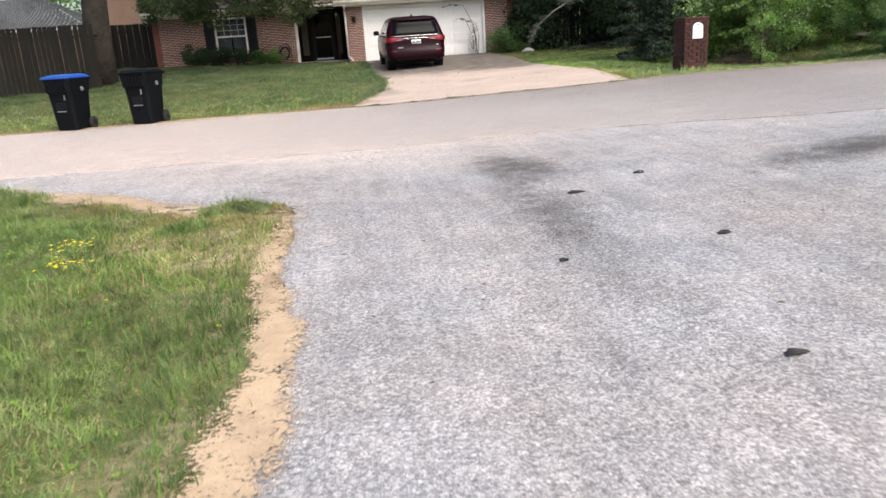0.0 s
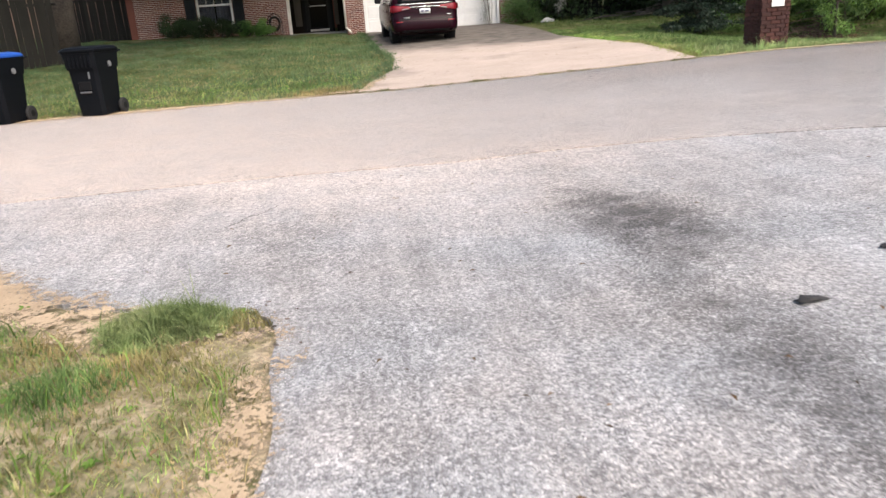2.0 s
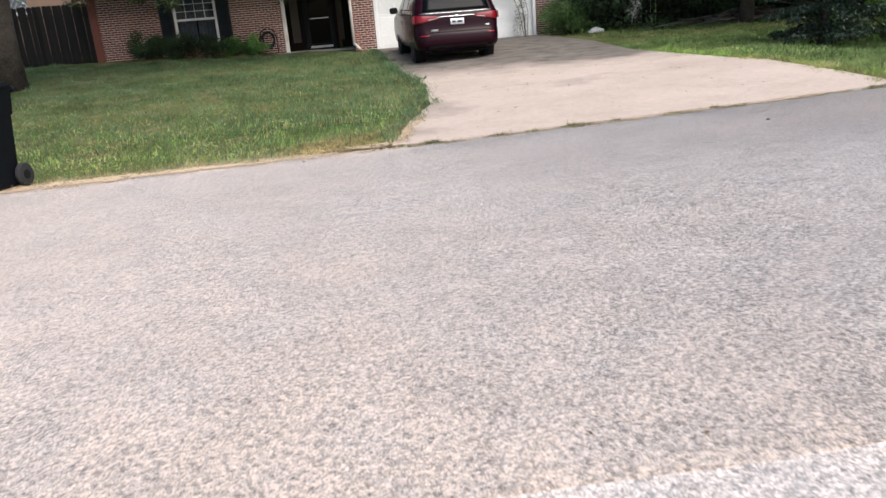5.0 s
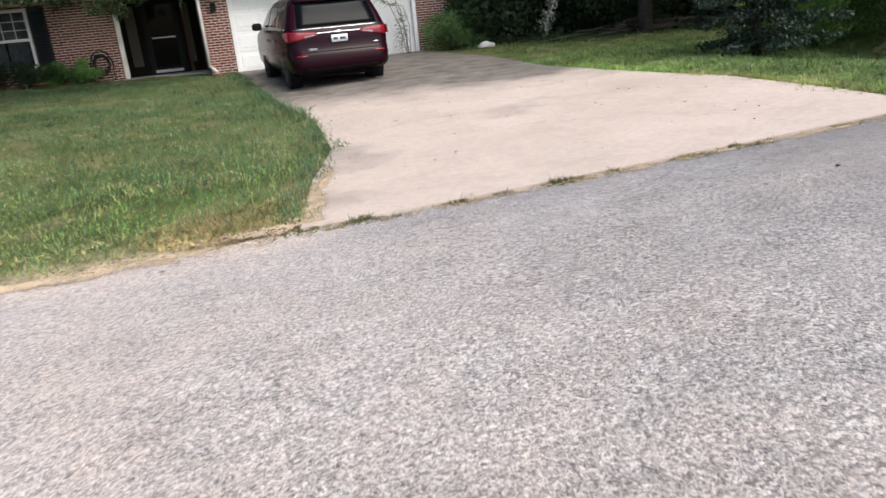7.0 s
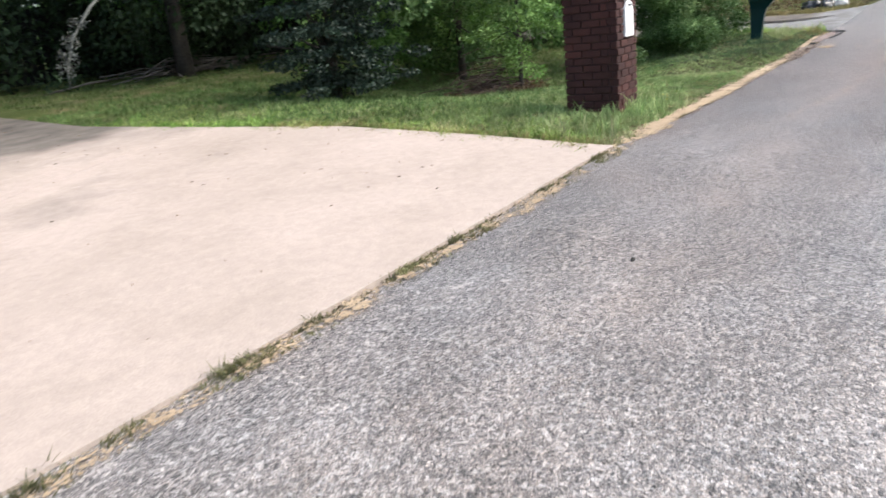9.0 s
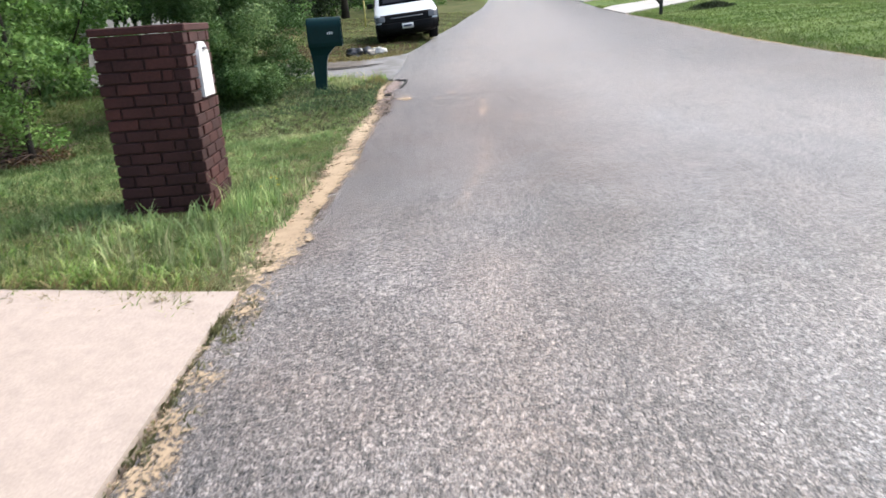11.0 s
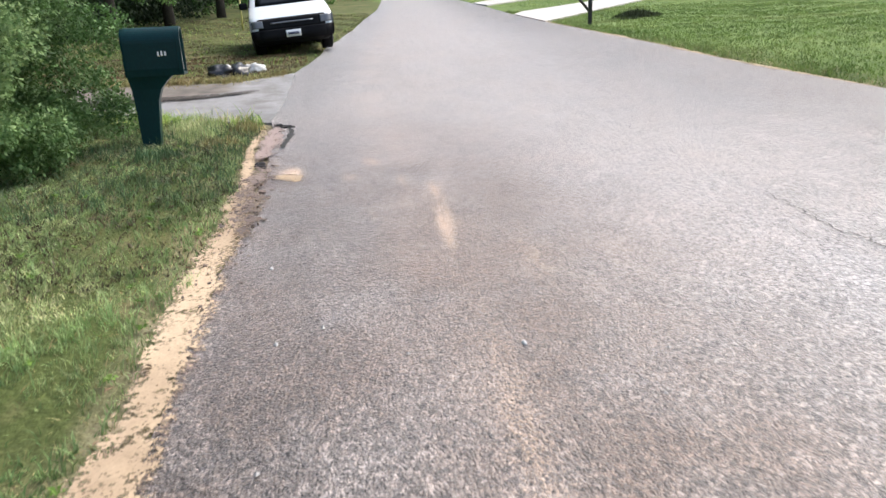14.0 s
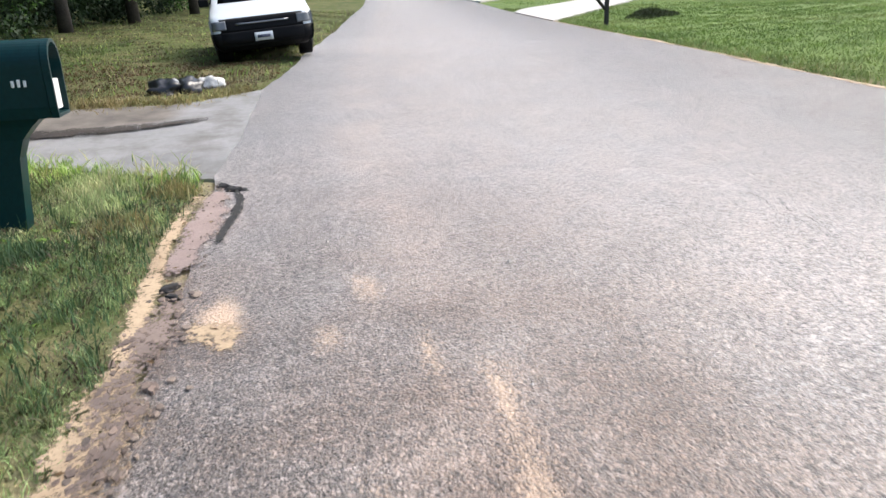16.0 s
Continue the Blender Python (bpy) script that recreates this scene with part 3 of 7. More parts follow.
# ---- ground, roads and drives ----
xs = np.concatenate([[-600, -400, -250, -150, -100, -70, -50, -40, -32, -26, -22, -19], np.arange(-17, 27, 0.25), np.arange(27, 60, 1.0), [64, 70, 80, 95, 115, 140, 180, 250, 400, 600]])
ys = np.concatenate([[-600, -400, -250, -150, -100, -70, -50, -35, -28, -22, -17, -13, -10, -8, -6, -4, -2, -1], np.arange(0, 34, 0.25), np.arange(34, 60, 2.0), [64, 75, 90, 120, 160, 250, 400, 600]])


def turf_z(x, y):
    lumps = 0.02 * np.sin(x * 1.9 + np.sin(y * 1.3)) * np.sin(y * 2.3 + x * 0.7) + 0.015 * np.sin(x * 5.1 + y * 3.3)
    return ground_z(x, y) + np.where(paved(x, y, 0.02), -0.035, 0.0 + np.where(paved(x, y, 0.5), 0.3 * lumps, lumps))


land = grid_sheet("ground", xs, ys, turf_z, M_SOIL)
GXX, GYY = np.meshgrid(xs, ys)
attribute(land.data, "lush", (np.clip((GXX - 9.5) / 2, 0, 1) * np.clip((8.0 - GYY) / 1.0, 0, 1)).ravel())
bare = 1.3 * blotch(GXX, GYY, -1.05, 5.9, 1.1, 1.6) + 0.6 * blotch(GXX, GYY, -2.6, 7.6, 1.4, 0.7, -.6) + 0.9 * np.clip(1 - np.abs(GYY - road_n(GXX) - 0.2) / 0.45, 0, 1) * (GXX < 0.4) + 0.8 * np.clip(1 - np.abs(GYY - road_n(GXX) - 0.1) / 0.25, 0, 1) * (GXX >= 0.4) * (GXX < 17)
bare += 0.5 * np.clip(1 - np.abs(GXX + 0.75) / 0.45, 0, 1) * (GYY < 6)
attribute(land.data, "bare", np.clip(bare, 0, 1).ravel())
tagged(land, "lawn and verge soil with thatch and moss", "ground", kind="structure")

rx = np.concatenate([np.arange(-150, -20, 5.0), np.arange(-20, -8, 1.0), np.arange(-8, 6, 0.2), np.arange(6, 17, 0.1), np.arange(17, 28, 0.2), np.arange(28, 60, 0.8), np.arange(60, 151, 5.0)])
rv = np.concatenate([np.linspace(0, .68, 25)[:-1], np.linspace(.68, 1, 36)])
crumble = np.sin(rx * 3.1) * 0.012 + np.sin(rx * 7.7 + 1) * 0.012 + np.sin(rx * 1.3) * 0.02
rows = []
for v in rv:
    y0, y1 = road_s(rx), road_n(rx) + crumble
    rows.append(np.stack([rx, y0 + (y1 - y0) * v], -1))
me = strip_sheet("road", rows, M_ROAD, 0.022, 0.06)
co = np.empty(len(me.vertices) * 3, np.float32)
me.vertices.foreach_get("co", co)
px, py = co.reshape(-1, 3)[:, 0], co.reshape(-1, 3)[:, 1]
stain = 0.20 * np.exp(-((py - 11.72) / 0.16) ** 2) * (px > 9.5) * (px < 24) + 0.45 * blotch(px, py, 1.7, 9.6, 0.45, 0.8, 0.2) + 0.2 * blotch(px, py, 10.5, 11.9, 1.2, 0.5, 0.1)
edge = road_n(px) - py
east = np.clip((px - 1.5) / 5.0, 0, 1)
sandy = np.clip((px + 3.0) / 4.5, 0, 1)
dust_haze = (1 - 0.55 * sandy) * (0.50 + 0.28 * np.exp(-np.abs(edge - 4.2) / 2.0)) * np.clip(edge / 0.8, 0.15, 1) * (1 - east) + 0.12 * east * np.clip(1.5 + np.sin(px * 2.3) + np.sin(px * 5.1), 0, 2) * np.exp(-((edge - 1.15) / 0.25) ** 2)
dust_haze = dust_haze + 0.75 * np.clip((0.9 - px) / 0.4, 0, 1) * np.exp(-(edge / 0.42) ** 2)
dust_haze = dust_haze + 0.4 * np.exp(-np.clip(py - road_s(px), 0, 9) / 0.7) * np.clip(1.3 - np.abs(px) / 5.0, 0, 1)
# pale pinkish band: hazy glare of the far middle lane, put into colour
dust_haze = dust_haze + 0.34 * np.clip((px - 8) / 5, 0, 1) * np.exp(-((edge - 3.2) / 1.7) ** 2)
dust_haze = dust_haze + 0.24 * np.clip((px - 7.5) / 3, 0, 1) * np.exp(-((edge - 1.5) / 1.0) ** 2)
# blown sand lying in small patches and streaks in the wheel track
loose = 0 * px
for cx, cy, sx, sy, turn, amount in ((13.68, 14.95, .3, .10, .1, .72), (13.79, 14.31, .26, .10, .1, .55), (13.3, 14.53, .2, .09, 0, .5), (13.06, 14.15, .35, .06, -.1, .5), (12.79, 13.95, .25, .06, -.1, .6), (12.15, 14.02, .6, .085, -.12, .62), (11.6, 14.09, .4, .075, -.15, .5), (12.26, 14.46, .3, .09, .1, .35), (11.12, 13.72, .5, .12, -.1, .35), (9.6, 14.25, 1.5, .10, -.12, .35), (8.1, 14.55, .9, .07, -.2, .4), (13.55, 15.0, .35, .16, .3, .3)):
    loose = loose + amount * blotch(px, py, cx, cy, sx, sy, turn)
attribute(me, "sand", np.clip(loose, 0, 1))
grime = (0.35 * np.clip((px - 0.6) / 0.8, 0, 1) + 0.65 * east) * (0.95 * np.exp(-(edge / 1.35) ** 2) + 0.55 * np.exp(-((edge - 1.7) / 0.65) ** 2))
# grime thins out eastward to imitate the glare on the far road
grime = grime * (0.62 + 0.38 * np.clip((px - 7) / 3, 0, 1)) * (1 - 0.85 * np.clip((px - 12.5) / 4.5, 0, 1)) + 0.85 * np.clip((px - 7) / 3, 0, 1) * np.exp(-((py - road_s(px)) / 2.3) ** 2)
grime = grime + 0.38 * blotch(px, py, 7.5, 12.7, 2.6, 1.6)
attribute(me, "stain", np.clip(stain, 0, 1))
attribute(me, "dust_haze", np.clip(dust_haze, 0, 0.85))
attribute(me, "grime", np.clip(1.25 * grime, 0, 1))
tagged(new("road", me), "worn pinkish chip-sealed street with sandy edges", "road", kind="structure")

sy = np.concatenate([np.arange(-40, 0, 2.0), np.arange(0, 9.5, 0.15)])
rows = []
for y in sy:
    w, e = np.interp(y, SIDE_Y, SIDE_W) + 0.03 * math.sin(y * 5), np.interp(y, SIDE_EY, SIDE_E)
    rows.append([(w + (e - w) * u, y) for u in np.linspace(0, 1, 61)])
for k in range(1, 9):
    rows.append([(x, y + (float(road_s(x)) + 0.35 - y) * k / 8) for x, y in rows[len(sy) - 1]])
me = strip_sheet("side_street", rows, M_SIDE, 0.012, 0.06)
co = np.empty(len(me.vertices) * 3, np.float32)
me.vertices.foreach_get("co", co)
px, py = co.reshape(-1, 3)[:, 0], co.reshape(-1, 3)[:, 1]
stain = 0.85 * blotch(px, py, 1.78, 7.4, 0.5, 0.95, 0.2) + 0.6 * blotch(px, py, 1.58, 5.7, 0.42, 1.5, 0.0) + 0.4 * blotch(px, py, 1.5, 3.6, 0.35, 1.8, 0.0) + 0.35 * blotch(px, py, 1.7, 8.9, 0.4, 0.9) + 0.75 * blotch(px, py, 4.7, 6.1, 1.5, 0.5, 0.2) + 0.3 * blotch(px, py, 6.2, 6.6, 2.4, 1.2) + 0.25 * blotch(px, py, 4.2, 3.6, 1.4, 1.6) + 0.3 * blotch(px, py, 2.9, 6.8, 0.9, 0.25, 0.1)
stain += 0.42 * blotch(px, py, -0.45, 7.8, 0.55, 0.85, 0.3) + 0.3 * blotch(px, py, -1.4, 9.1, 0.8, 0.35, 0.1) + 0.25 * blotch(px, py, 0.1, 5.0, 0.35, 2.5) + 0.25 * blotch(px, py, 0.9, 4.2, 0.3, 2.6)
attribute(me, "stain", np.clip(stain, 0, 0.9))
attribute(me, "dust_haze", 0.75 * np.clip(1 - np.abs(py - 9.6) / 2.6, 0, 1) * np.clip(1.2 - np.abs(px + 0.2) / 4.0, 0.2, 1))
tagged(new("side_street", me), "grey coarse chip-sealed side street with dark stains", "road", kind="structure")

# drive of the house: cast slabs, the pale apron by the street and older stained ones by the garage
driveway = tagged(new("driveway"), "pale concrete drive, stained dark toward the garage", "driveway", kind="structure")


def slab(y0fun, y1fun, u0, u1, material, label):
    rows = []
    for k in range(37):
        row = []
        for u in np.linspace(u0, u1, 33):
            xa = 1.0 + u * 5.5
            y = y0fun(xa) + (y1fun(xa) - y0fun(xa)) * k / 36
            w, e = drive_edges(y)
            row.append((w + (e - w) * u, y))
        rows.append(row)
    me = strip_sheet("slab", rows, material, 0.04, 0.10)
    co = np.empty(len(me.vertices) * 3, np.float32)
    me.vertices.foreach_get("co", co)
    px, py = co.reshape(-1, 3)[:, 0], co.reshape(-1, 3)[:, 1]
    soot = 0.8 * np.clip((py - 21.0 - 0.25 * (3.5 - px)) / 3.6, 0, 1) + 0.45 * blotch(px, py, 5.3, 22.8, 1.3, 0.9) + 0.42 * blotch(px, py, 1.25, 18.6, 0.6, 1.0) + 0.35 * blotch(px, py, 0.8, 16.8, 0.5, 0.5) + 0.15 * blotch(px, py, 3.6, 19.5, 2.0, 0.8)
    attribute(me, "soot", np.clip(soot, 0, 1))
    ob = new("slab", me)
    ob.parent = driveway
    tagged(ob, label)


JOINT1 = lambda x: 20.35 + 0.28 * (x - 4.0)
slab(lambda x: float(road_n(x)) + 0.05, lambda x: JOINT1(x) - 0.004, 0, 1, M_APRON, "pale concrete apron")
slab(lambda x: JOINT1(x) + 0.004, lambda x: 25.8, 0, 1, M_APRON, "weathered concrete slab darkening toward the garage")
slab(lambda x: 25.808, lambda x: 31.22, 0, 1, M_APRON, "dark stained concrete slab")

drive_two = tagged(new("next_driveway"), "old cracked grey concrete drive with an earthy patch", "driveway", kind="structure")
for y0, y1 in ((14.6, 17.2), (17.215, 20.5), (20.515, 24.0)):
    rows = []
    for k in range(27):
        row = []
        for u in np.linspace(0, 1, 33):
            x = 16.4 + 4.6 * u
            a = float(road_n(x)) - 0.1 if y0 < 15 else y0
            y = a + (y1 - a) * k / 26
            w, e = drive2_edges(y)
            row.append((w + (e - w) * u, y))
        rows.append(row)
    me = strip_sheet("slab", rows, M_OLDCON, 0.016, 0.05)
    co = np.empty(len(me.vertices) * 3, np.float32)
    me.vertices.foreach_get("co", co)
    px, py = co.reshape(-1, 3)[:, 0], co.reshape(-1, 3)[:, 1]
    attribute(me, "soot", np.clip(0.85 * np.clip((px - 18.75 + 0.22 * (py - 15.6)) / 0.4, 0, 1) * np.clip((py - 15.5) / 0.6, 0, 1) + 0.5 * np.clip((py - 16.6) / 0.9, 0, 1), 0, 1))
    ob = new("slab", me)
    ob.parent = drive_two
south_drive = strip_sheet("south_driveway", [[(33.0 + (6 - y) * 1.45 + u * (6.0 - 0.1 * (6 - y)), min(y, float(road_s(33 + (6 - y) * 1.45 + u * 6)) + 0.05)) for u in np.linspace(0, 1, 9)] for y in np.linspace(-28, 6.3, 20)], M_FARCON, 0.05, 0.1)
tagged(new("south_driveway", south_drive), "pale concrete drive across the street", "driveway", kind="structure")
far_drive = strip_sheet("far_driveway", [[(52 + u * 5 + (3 - y) * 1.6, min(y, float(road_s(52 + (3 - y) * 1.6 + u * 5)) + 0.05)) for u in np.linspace(0, 1, 5)] for y in np.linspace(-20, 3.5, 12)], M_FARCON, 0.08, 0.1)
tagged(new("far_driveway", far_drive), "pale concrete drive far along the street", "driveway", kind="structure")


# drifts of sand along the edges of the asphalt
def sand_drift(name, path, label, lift=0.03, seed=1, thick=1.0, material=None, category="sand"):
    """path: rows of (x, y, half width); the outline frays."""
    pts = []
    for (xa, ya, ha), (xb, yb, hb) in zip(path, path[1:]):
        n = max(2, int(math.hypot(xb - xa, yb - ya) / 0.07))
        pts += [(xa + (xb - xa) * k / n, ya + (yb - ya) * k / n, ha + (hb - ha) * k / n) for k in range(n)]
    rows, fade = [], []
    for i, (x, y, h) in enumerate(pts):
        j = pts[min(i + 1, len(pts) - 1)], pts[max(i - 1, 0)]
        d = Vector((j[0][0] - j[1][0], j[0][1] - j[1][1]))
        d = d.normalized() if d.length else Vector((1, 0))
        nrm = Vector((-d.y, d.x))
        h = 1.75 * max(0.02, h) * (1 + 0.6 * noise.noise((x * 1.6, y * 1.6, seed)))
        end = min(1.0, 4.0 * min(i, len(pts) - 1 - i) / len(pts) + 0.02)
        rows.append([(x + nrm.x * u * h, y + nrm.y * u * h) for u in (-1, -.66, -.33, 0, .33, .66, 1)])
        fade.append([thick * min(1, end * 2) * k for k in (-.1, .2, .42, .5, .42, .2, -.1)])
    me = strip_sheet(name, rows, material or M_SAND, lift)
    attribute(me, "fade", np.array(fade).ravel())
    return tagged(new(name, me), label, category, kind="stuff")


sand_drift("sand_drift", [(-0.52, -6, .10), (-0.52, 1.5, .12), (-0.46, 2.3, .14), (-0.40, 3.0, .10), (-0.40, 3.5, .13), (-0.55, 4.4, .09), (-0.52, 5.5, .09), (-0.45, 6.1, .10), (-0.62, 6.5, .09)], "pale dry sand along the verge", 0.03, 3)
sand_drift("sand_drift", [(-0.5, 6.32, .07), (-0.85, 6.42, .14), (-1.3, 6.52, .17), (-1.75, 6.92, .2), (-2.35, 7.5, .2), (-2.95, 7.95, .15), (-3.7, 8.55, .13), (-5.4, 9.15, .11), (-14, 9.4, .11)], "pale dry sand round the verge corner", 0.03, 5)
sand_drift("sand_drift", [(-16, 15.72, .10), (-6.5, 15.84, .12), (-3, 16.0, .13), (-1, 16.05, .13), (0.3, 16.06, .11), (0.75, 16.02, .05)], "sand and dry thatch along the lawn edge", 0.033, 7, 0.85)
sand_drift("sand_drift", [(6.1, 15.74, .04), (6.4, 15.74, .08), (7.0, 15.70, .09), (8.5, 15.56, .08), (9.5, 15.50, .075), (11.5, 15.42, .075), (12.2, 15.33, .075), (12.8, 15.30, .075), (13.5, 15.32, .06), (14.2, 15.33, .05), (14.7, 15.35, .045), (15.4, 15.3, .04), (16.2, 15.22, .03)], "pale sand along the street edge", 0.034, 9, 1.0)
sand_drift("sand_drift", [(10.5, 8.15, .05), (13, 8.3, .07), (15, 8.31, .02), (17.5, 8.25, .06), (18.6, 8.18, .02), (20, 8.03, .07), (22, 7.77, .03), (24, 7.48, .08), (27, 7.05, .03), (32.5, 6.24, .08), (40, 5.38, .07)], "sand along the far verge", 0.026, 11, 0.85)
sand_drift("sand_patch", [(13.32, 14.9, .01), (13.42, 14.96, .075), (13.58, 15.03, .075), (13.7, 15.07, .01)], "thin patch of pale sand on the asphalt", 0.027, 20, 0.9)
# flat strip of patching asphalt; the ridge's shadow is in its dark colour
M_RIDGE = frayed(concrete("earthy_asphalt_shaded", (0.030, 0.024, 0.020), (0.055, 0.044, 0.037), (0.016, 0.013, 0.012), 0.8))
sand_drift("asphalt_patch", [(18.8, 15.35, .02), (18.72, 15.6, .08), (18.6, 16.1, .10), (18.45, 16.9, .12), (18.4, 18.4, .12)], "low ridge of patching asphalt on the drive, its shadow coloured in", 0.035, 53, 0.95, M_RIDGE, "asphalt")
sand_drift("joint_sand", [(0.35, 16.1, .06), (2, 15.98, .06), (4, 15.84, .06), (6.2, 15.72, .08)], "thin sand along the joint before the drive", 0.034, 41, 0.42)
sand_drift("sand_drift", [(-.4, 16.2, .05), (.2, 16.22, .10), (.5, 16.35, .12), (.72, 17.2, .06), (1.1, 18.2, .05)], "sand and straw at the corner of the drive", 0.047, 8, 0.8)
sand_drift("torn_edge", [(11.9, 15.28, .02), (12.4, 15.26, .05), (13.1, 15.27, .065), (13.7, 15.22, .06), (14.3, 15.17, .04)], "crumbled brown edge of the asphalt", 0.038, 43, 0.6, M_TAR_EDGE, "asphalt")
M_SUNK = frayed(concrete("sunken_pinkish_asphalt", (0.25, 0.19, 0.17), (0.37, 0.29, 0.265), (0.17, 0.13, 0.115), 0.6))
sand_drift("sunken_edge", [(16.05, 15.13, .03), (15.7, 15.12, .07), (15.2, 15.15, .085), (14.8, 15.19, .075), (14.45, 15.24, .06), (14.1, 15.3, .04)], "sunken pinkish edge of asphalt behind the broken lip", 0.033, 49, 1.1, M_SUNK, "asphalt")
sand_drift("torn_edge", [(7.2, 15.55, .02), (9.0, 15.45, .025), (11.5, 15.32, .025), (12.5, 15.26, .025)], "crumbled brown edge of the asphalt", 0.026, 47, 0.6, M_TAR_EDGE, "asphalt")


# ---- grass ----
def mottle(x, y):
    """Smooth patchiness of the turf, about -1 to 1."""
    return 0.6 * np.sin(x * 2.1 + np.sin(y * 1.7) * 2) * np.sin(y * 2.4 + np.sin(x * 1.9) * 2) + 0.3 * np.sin(x * 5.3 + y * 4.1 + np.sin(y * 3) * 1.5) + 0.25 * np.sin(x * 11.3 - y * 9.7)


def blades(name, x, y, height, width, material, label, seed, wild=0.5, lift=0.0, tufts=0.6):
    """Blades of grass at x, y: bent, tapered strips."""
    g = np.random.default_rng(seed)
    n = len(x)
    z = turf_z(x, y) + lift - 0.01
    h = height * g.uniform(0.4, 1.2, n) * (1 + (g.random(n) < 0.04) * 0.7) * (0.45 + 0.95 * np.clip(0.5 + 0.5 * mottle(x * 1.7, y * 1.7), 0, 1))
    w = width * g.uniform(0.6, 1.3, n)
    a, b = g.uniform(0, 2 * np.pi, n), g.uniform(0, 2 * np.pi, n)
    lean = h * wild * g.uniform(0.1, 1.2, n)
    # blades gather into tufts that splay outward
    cell = 0.09 + 0.5 * height
    i, j = np.floor(x / cell), np.floor(y / cell)
    cx = (i + 0.5 + 0.4 * np.sin(i * 12.99 + j * 78.23)) * cell
    cy = (j + 0.5 + 0.4 * np.sin(i * 39.35 + j * 11.14)) * cell
    pull = np.where(g.random(n) < tufts, 0.45, 0.0)
    b = np.where(pull > 0, np.arctan2(y - cy, x - cx) + g.normal(0, 0.7, n), b)
    h = h * (1 + 0.35 * np.sin(i * 7.7 + j * 3.1))
    x, y = x + (cx - x) * pull, y + (cy - y) * pull
    base, side = np.stack([x, y, z], -1), np.stack([np.cos(a), np.sin(a), 0 * a], -1) * (w / 2)[:, None]
    tip = np.stack([np.cos(b) * lean, np.sin(b) * lean, h], -1)
    mid = np.stack([np.cos(b) * lean * 0.3, np.sin(b) * lean * 0.3, h * 0.6], -1)
    v = np.stack([base - side, base + side, base + mid + side * 0.75, base + mid - side * 0.75, base + tip + side * 0.1, base + tip - side * 0.1], 1).reshape(-1, 3)
    k = np.arange(n)[:, None] * 6
    q = np.concatenate([k + [0, 1, 2, 3], k + [3, 2, 4, 5]], 1).reshape(-1, 4)
    return tagged(new(name, quick_mesh(name, v, q, material, True)), label, "grass", kind="stuff")


def scatter(x0, x1, y0, y1, n, seed, grow=0.15, keep=None, clump=0.0):
    """Random places off the paving; clump > 0 thins them by patches."""
    g = np.random.default_rng(seed)
    x, y = g.uniform(x0, x1, n), g.uniform(y0, y1, n)
    ok = ~paved(x, y, np.maximum(0.0, grow + 0.09 * mottle(x * 2.3 + 5, y * 2.3)))
    if clump:
        f = mottle(x, y)
        ok &= g.random(n) > clump * (0.5 - 0.5 * f)
    if keep is not None:
        ok &= keep(x, y)
    return x[ok], y[ok]


def off_house(x, y):
    return ~((y > 31.1) & (x > -8) & (x < 8)) & ~((x > 7.95) & (x < 8.7) & (y > 16.2) & (y < 16.95))


def lawn_keep(x, y):
    """Thins the green out toward the street and the drive, where straw takes over."""
    r = np.random.default_rng(94).random(len(x))
    near = np.minimum((y - road_n(x)) / 0.8, (drive_edges(y)[0] - x) / 0.4)
    corner = np.hypot(x - 0.15, (y - 16.5) * 0.8) / 0.9
    return off_house(x, y) & (r < np.clip(np.minimum(near, corner), 0.06, 1.0) ** 1.3)


def corner_keep(x, y):
    """Within the turf of the street corner, whose tip is bare sand."""
    return y < np.interp(x, [-5.5, -3.9, -3.2, -2.5, -2.0, -1.6, -1.15, -0.45], [9.2, 8.6, 8.0, 7.6, 6.98, 6.5, 6.15, 5.9]) + 0.07 * mottle(x * 2.6, y * 2.6)


def edge_keep(x, y):
    """Behind the broken street edge before the mailbox, and off the pillar."""
    return off_house(x, y) & (y > np.interp(x, [11.5, 12.5, 13.5, 14.6, 15.5, 16.1], [15.3, 15.4, 15.42, 15.43, 15.33, 15.2]) - 0.02 + 0.05 * mottle(x * 3, y * 3))


x, y = scatter(-6.5, -0.4, 0.3, 9.3, 150000, 1, 0.12, lambda x, y: corner_keep(x, y) & (np.random.default_rng(92).random(len(x)) < np.where((x > -1.6 + 0.3 * np.sin(y * 3)) & (y > 4.6), 0.25, 1.0)), 0.75)
blades("corner_grass", x, y, 0.065, 0.0045, M_CORNER, "rough green and straw grass of the street corner", 1, 0.9)
x, y = scatter(-3.4, -0.5, 0.3, 7.0, 130000, 33, 0.14, lambda x, y: corner_keep(x, y) & (np.random.default_rng(93).random(len(x)) < np.where((x > -1.6 + 0.3 * np.sin(y * 3)) & (y > 4.6), 0.12, 1.0)), 0.55)
blades("corner_grass", x, y, 0.055, 0.004, M_CORNER, "soft green grass of the street corner", 33, 1.1)
x, y = scatter(-6.5, -0.4, 0.3, 9.3, 16000, 2, 0.1, corner_keep, 0.95)
blades("corner_weeds", x, y, 0.10, 0.007, M_GRASS_LUSH, "taller weeds in the corner grass", 2, 0.9)
x, y = scatter(-1.6, -0.35, 0.5, 7.2, 34000, 3, 0.02, clump=0.8)
blades("dry_fringe", x, y, 0.025, 0.005, M_DRY, "dry straw fringe beside the sand", 3, 2.6)
x, y = scatter(-2.0, -0.45, 4.2, 7.2, 9000, 31, 0.03, corner_keep, 0.8)
blades("corner_straw", x, y, 0.06, 0.006, M_DRY, "pale dry grass of the sandy corner", 31, 1.5)
